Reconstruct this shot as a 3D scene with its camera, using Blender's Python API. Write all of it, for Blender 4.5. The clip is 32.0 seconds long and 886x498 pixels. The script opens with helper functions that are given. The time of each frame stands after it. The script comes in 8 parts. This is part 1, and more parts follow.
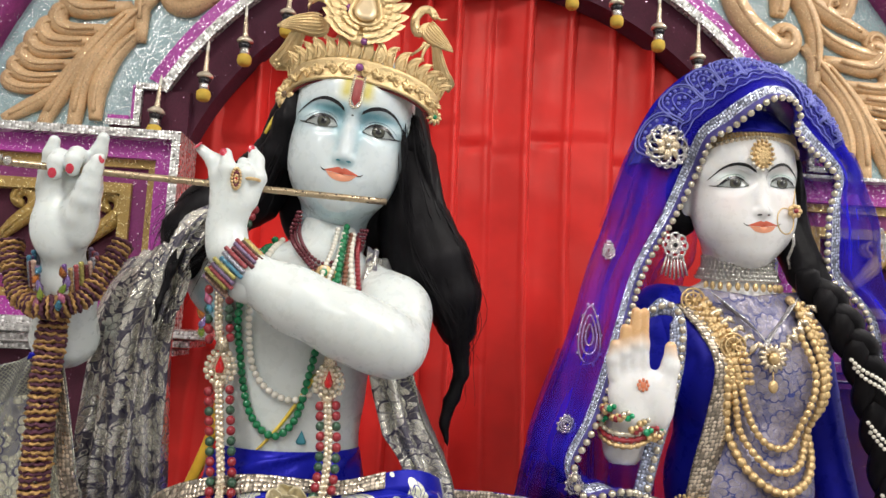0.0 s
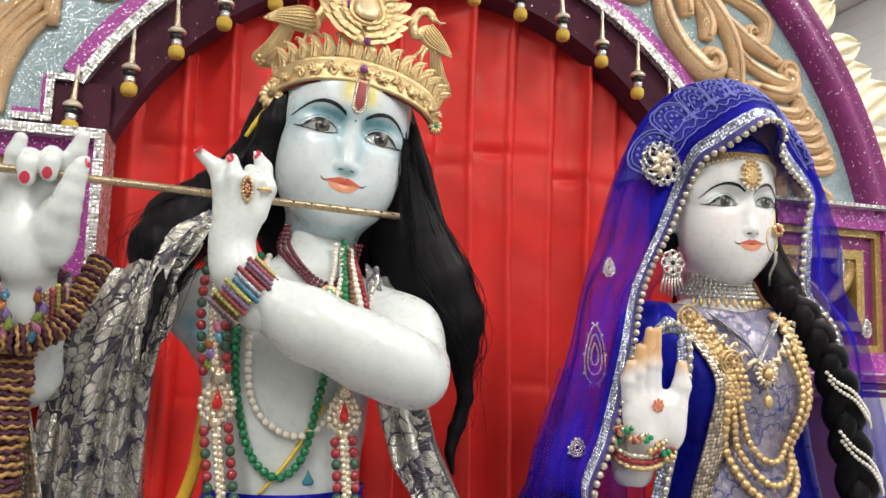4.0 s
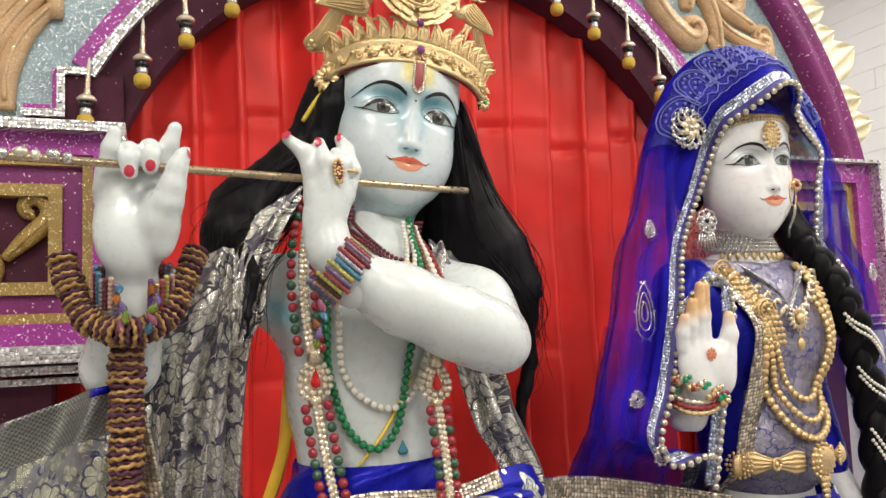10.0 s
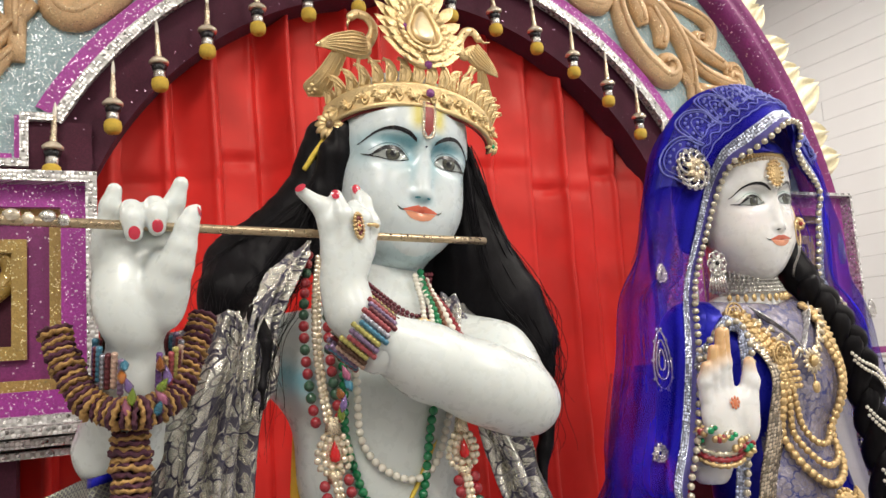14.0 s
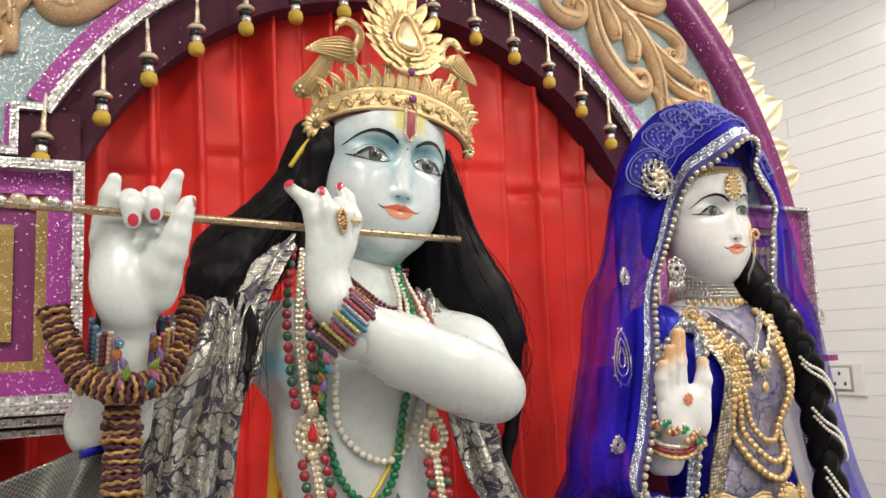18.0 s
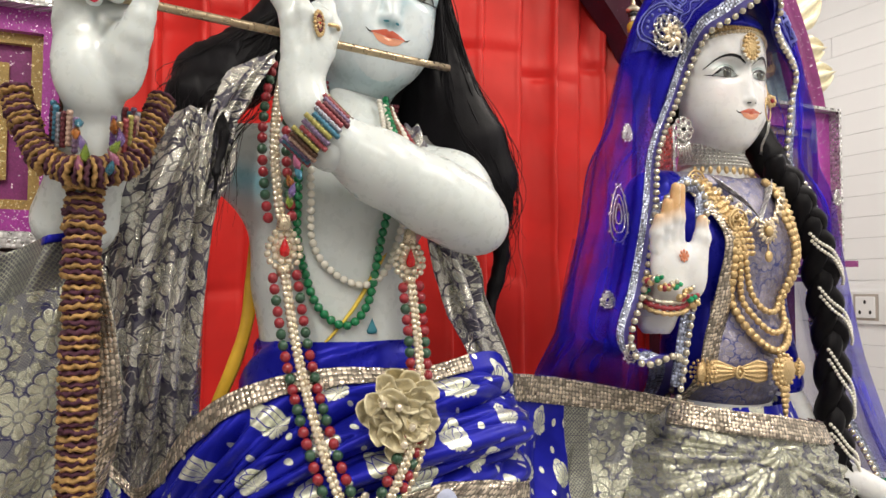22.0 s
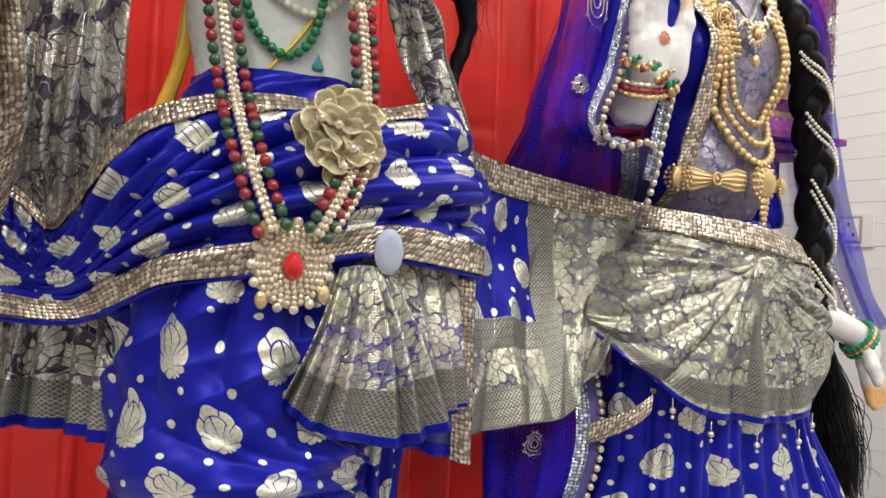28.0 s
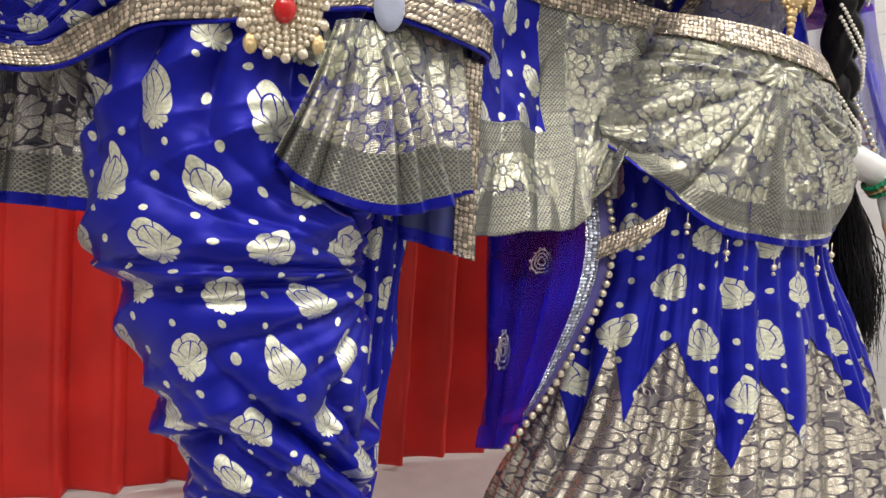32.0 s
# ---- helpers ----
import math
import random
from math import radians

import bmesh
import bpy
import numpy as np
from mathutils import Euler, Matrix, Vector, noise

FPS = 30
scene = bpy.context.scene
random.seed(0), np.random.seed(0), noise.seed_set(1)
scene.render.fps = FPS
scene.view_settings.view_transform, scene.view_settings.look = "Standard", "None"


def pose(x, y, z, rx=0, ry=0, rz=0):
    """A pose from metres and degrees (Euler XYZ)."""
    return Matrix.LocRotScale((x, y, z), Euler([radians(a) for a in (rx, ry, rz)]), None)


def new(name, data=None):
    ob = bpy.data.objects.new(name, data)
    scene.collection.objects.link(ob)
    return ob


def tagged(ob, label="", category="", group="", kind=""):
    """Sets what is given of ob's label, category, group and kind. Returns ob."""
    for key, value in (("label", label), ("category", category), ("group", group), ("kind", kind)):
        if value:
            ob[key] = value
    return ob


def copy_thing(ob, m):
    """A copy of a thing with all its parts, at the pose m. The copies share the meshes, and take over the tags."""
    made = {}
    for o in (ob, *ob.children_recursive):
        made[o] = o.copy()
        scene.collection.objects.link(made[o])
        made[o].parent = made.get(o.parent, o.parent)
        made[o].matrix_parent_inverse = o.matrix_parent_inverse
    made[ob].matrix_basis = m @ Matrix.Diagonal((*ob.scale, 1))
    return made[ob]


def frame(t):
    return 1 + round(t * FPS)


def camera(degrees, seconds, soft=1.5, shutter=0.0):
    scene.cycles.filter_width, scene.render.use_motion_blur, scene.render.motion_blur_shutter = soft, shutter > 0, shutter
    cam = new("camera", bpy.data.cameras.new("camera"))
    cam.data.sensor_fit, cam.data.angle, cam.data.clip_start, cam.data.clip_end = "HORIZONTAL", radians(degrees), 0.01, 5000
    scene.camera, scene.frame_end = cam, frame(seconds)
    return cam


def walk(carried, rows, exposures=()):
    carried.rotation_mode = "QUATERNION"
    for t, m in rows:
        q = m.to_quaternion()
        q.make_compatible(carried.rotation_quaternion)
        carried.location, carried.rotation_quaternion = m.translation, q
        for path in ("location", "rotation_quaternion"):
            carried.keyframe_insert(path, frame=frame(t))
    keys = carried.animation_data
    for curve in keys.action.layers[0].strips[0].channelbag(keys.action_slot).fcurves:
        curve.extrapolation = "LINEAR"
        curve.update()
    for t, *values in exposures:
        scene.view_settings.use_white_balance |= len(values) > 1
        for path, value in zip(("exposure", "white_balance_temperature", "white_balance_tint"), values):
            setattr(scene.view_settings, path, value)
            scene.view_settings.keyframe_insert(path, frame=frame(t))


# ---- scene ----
cam = camera(59.6, 32.0)
METRES, EYE, TILT, LEAN, TURN = 1.25, 1.65, 5.75, -3.0, -4.0
ROWS = [
    (0.0, 0.0, 0.0, 0.0, 0.0, 0.0, 0.0),
    (0.5, -0.017, 0.0051, -0.0008, -1.17, -0.04, 0.24),
    (1.0, -0.0424, 0.0125, 0.0011, -2.92, -0.22, 0.55),
    (1.5, -0.0755, 0.0178, 0.0037, -5.06, -0.31, 0.81),
    (2.0, -0.103, 0.0328, 0.0009, -7.31, -0.56, 0.84),
    (2.5, -0.1179, 0.0451, 0.0008, -8.97, -0.68, 0.65),
    (4.5, -0.1765, 0.0668, 0.0148, -12.08, 0.84, -0.32),
    (5.0, -0.1912, 0.0651, 0.0159, -12.24, 1.11, -0.21),
    (5.5, -0.2049, 0.0627, 0.016, -12.31, 1.14, -0.01),
    (6.0, -0.2119, 0.0599, 0.0146, -12.18, 0.88, 0.09),
    (6.5, -0.2068, 0.0587, 0.0073, -11.8, 0.58, 0.07),
    (7.0, -0.1952, 0.0535, -0.0, -11.41, 0.18, -0.05),
    (7.5, -0.1855, 0.0444, -0.0052, -11.02, -0.07, -0.07),
    (8.0, -0.1881, 0.0442, -0.007, -11.03, -0.38, 0.19),
    (8.5, -0.2088, 0.0479, -0.006, -11.64, -0.66, 0.87),
    (9.0, -0.2347, 0.0545, -0.0025, -12.7, -0.91, 1.63),
    (9.5, -0.2674, 0.0594, 0.0054, -14.63, -1.17, 2.55),
    (10.0, -0.2951, 0.0706, 0.0094, -16.84, -1.28, 3.32),
    (10.5, -0.3158, 0.0823, 0.0144, -19.08, -1.17, 3.76),
    (11.0, -0.3307, 0.0942, 0.0195, -20.92, -0.92, 3.96),
    (11.5, -0.3403, 0.1084, 0.0208, -22.12, -0.51, 4.16),
    (12.0, -0.3473, 0.1188, 0.0223, -22.52, -0.1, 4.38),
    (12.5, -0.3526, 0.1282, 0.0233, -22.38, 0.15, 4.66),
    (13.0, -0.3532, 0.1328, 0.0263, -21.89, 0.32, 4.83),
    (13.5, -0.3495, 0.1337, 0.0296, -21.35, 0.52, 4.87),
    (14.0, -0.3442, 0.1342, 0.0321, -21.09, 0.89, 4.78),
    (14.5, -0.3424, 0.1338, 0.0366, -21.35, 1.21, 4.47),
    (15.0, -0.3443, 0.1331, 0.0398, -21.86, 1.5, 4.17),
    (15.5, -0.3493, 0.1284, 0.0426, -22.4, 1.8, 3.86),
    (17.5, -0.3684, 0.1009, 0.0347, -23.42, 1.4, 3.1),
    (18.0, -0.364, 0.0957, 0.0265, -23.16, 0.96, 3.0),
    (18.5, -0.3576, 0.0952, 0.0153, -22.87, 0.42, 2.89),
    (19.0, -0.3491, 0.0924, 0.0059, -22.55, -0.15, 2.75),
    (19.5, -0.3388, 0.0876, -0.0048, -22.22, -0.79, 2.61),
    (20.0, -0.3317, 0.0849, -0.0184, -21.94, -1.53, 2.41),
    (20.5, -0.3247, 0.0868, -0.0357, -21.49, -2.15, 2.08),
    (21.0, -0.3203, 0.0904, -0.0487, -21.14, -2.65, 1.66),
    (21.5, -0.3188, 0.0954, -0.061, -20.87, -3.18, 1.05),
    (22.0, -0.316, 0.1006, -0.0778, -20.61, -3.3, 0.63),
    (22.5, -0.3153, 0.1085, -0.0885, -20.63, -3.42, 0.18),
    (23.0, -0.3121, 0.118, -0.1015, -20.64, -3.43, -0.15),
    (23.5, -0.3099, 0.1261, -0.1137, -20.8, -3.34, -0.44),
    (24.0, -0.3066, 0.1311, -0.1271, -20.98, -3.23, -0.73),
    (24.5, -0.301, 0.1362, -0.1447, -21.15, -3.23, -0.92),
    (26.5, -0.2794, 0.1325, -0.2126, -21.28, -4.31, -1.52),
    (27.0, -0.2759, 0.1296, -0.2304, -21.32, -4.87, -1.65),
    (27.5, -0.2741, 0.1289, -0.2474, -21.37, -5.28, -1.7),
    (28.0, -0.2719, 0.1308, -0.2627, -21.35, -6.08, -1.91),
    (28.5, -0.2691, 0.1324, -0.2763, -21.29, -6.77, -2.05),
    (29.0, -0.2674, 0.1339, -0.2916, -21.26, -7.27, -2.11),
    (29.5, -0.2669, 0.134, -0.307, -21.23, -7.85, -2.17),
    (30.0, -0.2652, 0.1357, -0.3248, -21.14, -8.43, -2.22),
    (30.5, -0.2624, 0.1388, -0.3442, -21.01, -9.13, -2.3),
    (31.0, -0.2607, 0.1408, -0.362, -20.97, -9.66, -2.31),
    (31.5, -0.2595, 0.1443, -0.3794, -20.94, -10.01, -2.31),
    (32.0, -0.2587, 0.1479, -0.394, -20.88, -10.42, -2.37),
]
walk(cam, [(t, pose(0, 0, EYE, TILT, LEAN, TURN) @ pose(METRES * x, METRES * y, METRES * z, 90 + pitch, roll, yaw)) for t, x, y, z, yaw, pitch, roll in ROWS],
     [(0, 0, 6500, 10), (8, 0, 6520, 10), (11, 0, 6800, 10), (21, 0, 6820, 10), (24, 0, 6680, 10), (32, 0, 6650, 10)])

# world, lamps
world = bpy.data.worlds.new("world")
scene.world = world
world.use_nodes = True
world.node_tree.nodes["Background"].inputs[0].default_value = (0.9, 0.95, 1.0, 1)
world.node_tree.nodes["Background"].inputs[1].default_value = 0.07


def ceiling_lamp(x, y, w, power):
    lamp = bpy.data.lights.new("ceiling_light", "AREA")
    lamp.shape, lamp.size, lamp.size_y, lamp.energy, lamp.color = "RECTANGLE", w, w, power, (1.0, 0.96, 0.90)
    ob = new("ceiling_light", lamp)
    ob.matrix_world = pose(x, y, 3.19)
    return ob


for lx, ly, lw, lp in ((-0.9, -0.1, 0.5, 24), (0.9, -0.1, 0.5, 21), (0.0, -1.7, 0.7, 30), (-1.6, -1.4, 0.6, 17), (1.7, -0.9, 0.6, 17), (1.75, 1.0, 0.4, 20), (1.3, 2.3, 0.4, 12), (-1.5, 2.3, 0.4, 7)):
    ceiling_lamp(lx, ly, lw, lp)


# ---- mesh tools ----
def v3(*a):
    return np.array(a, float)


def spline(pts, n):
    """A smooth line of n points through pts."""
    p = np.array(pts, float)
    q = np.vstack([2 * p[0] - p[1], p, 2 * p[-1] - p[-2]])
    s = np.linspace(0, len(p) - 1 - 1e-9, n)
    i = s.astype(int)
    t = (s - i)[:, None]
    a, b, c, d = q[i], q[i + 1], q[i + 2], q[i + 3]
    return 0.5 * (2 * b + (c - a) * t + (2 * a - 5 * b + 4 * c - d) * t ** 2 + (3 * b - a - 3 * c + d) * t ** 3)


def evenly(pts, step):
    """Points at even steps along a line."""
    p = np.array(pts, float)
    d = np.concatenate([[0], np.cumsum(np.linalg.norm(np.diff(p, axis=0), axis=1))])
    s = np.linspace(0, d[-1], max(2, int(round(d[-1] / step)) + 1))
    return np.stack([np.interp(s, d, p[:, k]) for k in range(p.shape[1])], 1)


class Build:
    """Gathers vertices and faces for one mesh."""

    def __init__(self):
        self.v, self.f, self.m, self.uv, self.n = [], [], [], [], 0

    def add(self, verts, faces, mat=0, uv=None):
        verts = np.asarray(verts, float).reshape(-1, 3)
        faces = [tuple(int(i) + self.n for i in f) for f in faces]
        self.v.append(verts)
        self.f += faces
        self.m += [mat] * len(faces) if np.isscalar(mat) else list(mat)
        self.uv.append(np.stack([verts[:, 0] + verts[:, 1], verts[:, 2]], 1) if uv is None else np.asarray(uv, float).reshape(-1, 2))
        self.n += len(verts)
        return self

    def sheet(self, p, uv=None, mat=0, loop=False):
        """A grid of points, n rows by m columns."""
        p = np.asarray(p, float)
        n, m = p.shape[:2]
        faces, mats = [], []
        for i in range(n - 1):
            for j in range(m if loop else m - 1):
                k = (j + 1) % m
                faces.append((i * m + j, i * m + k, (i + 1) * m + k, (i + 1) * m + j))
                mats.append(mat(i / (n - 1), j / (m - 1)) if callable(mat) else mat)
        return self.add(p.reshape(-1, 3), faces, mats, uv)

    def tube(self, pts, r, sides=8, mat=0, flat=1.0, up=(0, -1, 0), caps=True):
        p = np.array(pts, float)
        n = len(p)
        r = np.full(n, r, float) if np.isscalar(r) else np.interp(np.linspace(0, 1, n), np.linspace(0, 1, len(r)), r)
        t = np.gradient(p, axis=0)
        t /= np.linalg.norm(t, axis=1)[:, None] + 1e-12
        up = np.array(up, float)
        s = np.cross(t, up)
        bad = np.linalg.norm(s, axis=1) < 1e-3
        s[bad] = np.cross(t[bad], v3(0.3, 0.2, 0.93))
        s /= np.linalg.norm(s, axis=1)[:, None]
        w = np.cross(s, t)
        a = np.linspace(0, 2 * np.pi, sides, endpoint=False)
        ring = p[:, None] + r[:, None, None] * (np.cos(a)[None, :, None] * s[:, None] + flat * np.sin(a)[None, :, None] * w[:, None])
        base = self.n
        self.sheet(ring, mat=mat, loop=True)
        if caps:
            self.f += [tuple(base + i for i in range(sides))[::-1], tuple(base + (n - 1) * sides + i for i in range(sides))]
            self.m += [mat if not callable(mat) else 0] * 2
        return self

    def box(self, lo, hi, mat=0, bev=0.0):
        (x0, y0, z0), (x1, y1, z1) = lo, hi
        if bev <= 0:
            v = [(x, y, z) for z in (z0, z1) for y in (y0, y1) for x in (x0, x1)]
            return self.add(v, [(0, 2, 3, 1), (4, 5, 7, 6), (0, 1, 5, 4), (2, 6, 7, 3), (0, 4, 6, 2), (1, 3, 7, 5)], mat)
        b = bmesh.new()
        bmesh.ops.create_cube(b, size=1)
        for q in b.verts:
            q.co = ((x0 + x1) / 2 + q.co.x * (x1 - x0), (y0 + y1) / 2 + q.co.y * (y1 - y0), (z0 + z1) / 2 + q.co.z * (z1 - z0))
        bmesh.ops.bevel(b, geom=list(b.edges), offset=bev, segments=2, affect="EDGES")
        b.verts.index_update()
        self.add([q.co[:] for q in b.verts], [[q.index for q in f.verts] for f in b.faces], mat)
        b.free()
        return self

    def ball(self, c, r, seg=10, rings=6, mat=0):
        r = np.full(3, r, float) if np.isscalar(r) else np.array(r, float)
        th = np.linspace(0.001, np.pi - 0.001, rings + 1)
        a = np.linspace(0, 2 * np.pi, seg, endpoint=False)
        p = np.stack([np.sin(th)[:, None] * np.cos(a), np.sin(th)[:, None] * np.sin(a), np.cos(th)[:, None] * np.ones(seg)], 2)
        return self.sheet(np.array(c) + p * r, mat=mat, loop=True)

    def spin(self, prof, c=(0, 0, 0), seg=16, mat=0):
        """A turned shape from (radius, height) pairs."""
        a = np.linspace(0, 2 * np.pi, seg, endpoint=False)
        p = np.array([[(r * math.cos(t) + c[0], r * math.sin(t) + c[1], z + c[2]) for t in a] for r, z in prof])
        return self.sheet(p, mat=mat, loop=True)

    def turned(self, m):
        """All that was gathered, moved by the matrix m."""
        m = np.array(m)
        self.v = [v @ m[:3, :3].T + m[:3, 3] for v in self.v]
        return self

    def mesh(self, name, mats, smooth=True, fix=True):
        me = bpy.data.meshes.new(name)
        v = np.vstack(self.v)
        me.from_pydata(v.tolist(), [], self.f)
        for m in (mats if isinstance(mats, (list, tuple)) else [mats]):
            me.materials.append(m)
        me.polygons.foreach_set("material_index", np.array(self.m, dtype=np.int32))
        me.polygons.foreach_set("use_smooth", np.full(len(self.f), smooth))
        uv = np.vstack(self.uv)
        layer = me.uv_layers.new(name="UVMap")
        idx = np.empty(len(me.loops), dtype=np.int32)
        me.loops.foreach_get("vertex_index", idx)
        layer.data.foreach_set("uv", uv[idx].astype(np.float32).ravel())
        me.update()
        if fix:
            b = bmesh.new()
            b.from_mesh(me)
            bmesh.ops.recalc_face_normals(b, faces=list(b.faces))
            b.to_mesh(me)
            b.free()
        return me


def part(name, build, material, parent=None, label="", smooth=True, thick=0.0):
    """One mesh object, under a thing or a part."""
    me = build if isinstance(build, bpy.types.Mesh) else build.mesh(name, material, smooth)
    ob = new(name, me)
    if parent is not None:
        ob.parent = parent
    if thick:
        s = ob.modifiers.new("thickness", "SOLIDIFY")
        s.thickness, s.offset = thick, -1
    if label:
        ob["label"] = label
    return ob


def thing(name, label, category, at=(0, 0, 0), group="", kind=""):
    """An empty at the base of a thing."""
    ob = new(name)
    ob.empty_display_size = 0.02
    ob.location = at
    return tagged(ob, label, category, group, kind)


def keep(ob, parent):
    """Parent without moving."""
    ob.parent = parent
    ob.matrix_parent_inverse = Matrix.Translation(parent.location).inverted()
    return ob


def bead_mesh(name, r, material, seg=10, rings=6, stretch=1.0):
    return Build().ball((0, 0, 0), (r, r, r * stretch), seg, rings).mesh(name, material)


def string(parent, pts, step, meshes, name="bead", label=""):
    """Beads of the given meshes in turn along a line, each a part."""
    line = evenly(pts, step)
    way = np.gradient(line, axis=0)
    for i, p in enumerate(line):
        ob = new(name, meshes[i % len(meshes)])
        ob.parent = parent
        ob.matrix_parent_inverse = Matrix.Translation(parent.location).inverted()
        q = Vector(way[i]).to_track_quat("Z", "Y")
        ob.matrix_basis = Matrix.LocRotScale(Vector(p), q, None)
        if label:
            ob["label"] = label


# ---- carved shapes: smooth unions of rounded forms ----
def ell(P, c, r):
    q = [(P[i] - np.float32(c[i])) for i in range(3)]
    k0 = np.sqrt(sum((q[i] / np.float32(r[i])) ** 2 for i in range(3)))
    k1 = np.sqrt(sum((q[i] / np.float32(r[i] ** 2)) ** 2 for i in range(3))) + np.float32(1e-9)
    return k0 * (k0 - 1) / k1


def cone(P, a, b, ra, rb):
    a, b = np.array(a, np.float32), np.array(b, np.float32)
    d = b - a
    t = np.clip(sum((P[i] - a[i]) * d[i] for i in range(3)) / np.float32(d @ d), 0, 1)
    return np.sqrt(sum((P[i] - a[i] - t * d[i]) ** 2 for i in range(3))) - (np.float32(ra) + t * np.float32(rb - ra))


def chain(P, pts, rs, k=0.006):
    out = None
    for a, b, ra, rb in zip(pts[:-1], pts[1:], rs[:-1], rs[1:]):
        d = cone(P, a, b, ra, rb)
        out = d if out is None else mix(out, d, k)
    return out


def mix(a, b, k):
    h = np.clip(0.5 + 0.5 * (b - a) / np.float32(k), 0, 1)
    return b * (1 - h) + a * h - np.float32(k) * h * (1 - h)


def cut(a, b, k):
    return -mix(-a, b, k)


def carve(f, lo, hi, h):
    """The surface f = 0 as vertices and quads."""
    ax = [np.arange(l, u + h, h, dtype=np.float32) for l, u in zip(lo, hi)]
    P = np.meshgrid(*ax, indexing="ij", sparse=True)
    D = f(P).astype(np.float32)
    D = np.broadcast_to(D, [len(a) for a in ax])
    ins = D < 0
    n = np.array(D.shape) - 1
    cnt = np.zeros(n, np.int8)
    for i in (0, 1):
        for j in (0, 1):
            for k in (0, 1):
                cnt += ins[i:i + n[0], j:j + n[1], k:k + n[2]]
    cells = np.argwhere((cnt > 0) & (cnt < 8))
    ids = np.full(n, -1, np.int32)
    ids[tuple(cells.T)] = np.arange(len(cells))
    corner = np.array([(i, j, k) for i in (0, 1) for j in (0, 1) for k in (0, 1)])
    val = np.stack([D[tuple((cells + c).T)] for c in corner], 1)
    acc, num = np.zeros((len(cells), 3)), np.zeros(len(cells))
    for a in range(8):
        for b in range(a + 1, 8):
            if np.abs(corner[a] - corner[b]).sum() == 1:
                va, vb = val[:, a], val[:, b]
                on = (va < 0) != (vb < 0)
                t = np.where(on, va / np.where(on, va - vb, 1), 0)
                acc += on[:, None] * (corner[a] + t[:, None] * (corner[b] - corner[a]))
                num += on
    verts = (cells + acc / num[:, None]) * h + np.array([a[0] for a in ax])
    quads = []
    for axis in range(3):
        u, w = [(1, 2), (2, 0), (0, 1)][axis]
        s0 = [slice(None)] * 3
        s1 = [slice(None)] * 3
        s0[axis], s1[axis] = slice(0, -1), slice(1, None)
        e = np.argwhere(ins[tuple(s0)] != ins[tuple(s1)])
        e = e[(e[:, u] > 0) & (e[:, w] > 0) & (e[:, u] < n[u]) & (e[:, w] < n[w])]
        flip = ~ins[tuple(e.T)]
        du, dw = np.eye(3, dtype=int)[u], np.eye(3, dtype=int)[w]
        q = np.stack([ids[tuple((e - a).T)] for a in (du + dw, dw, 0 * du, du)], 1)
        q[flip] = q[flip][:, ::-1]
        quads.append(q)
    return verts, np.vstack(quads)


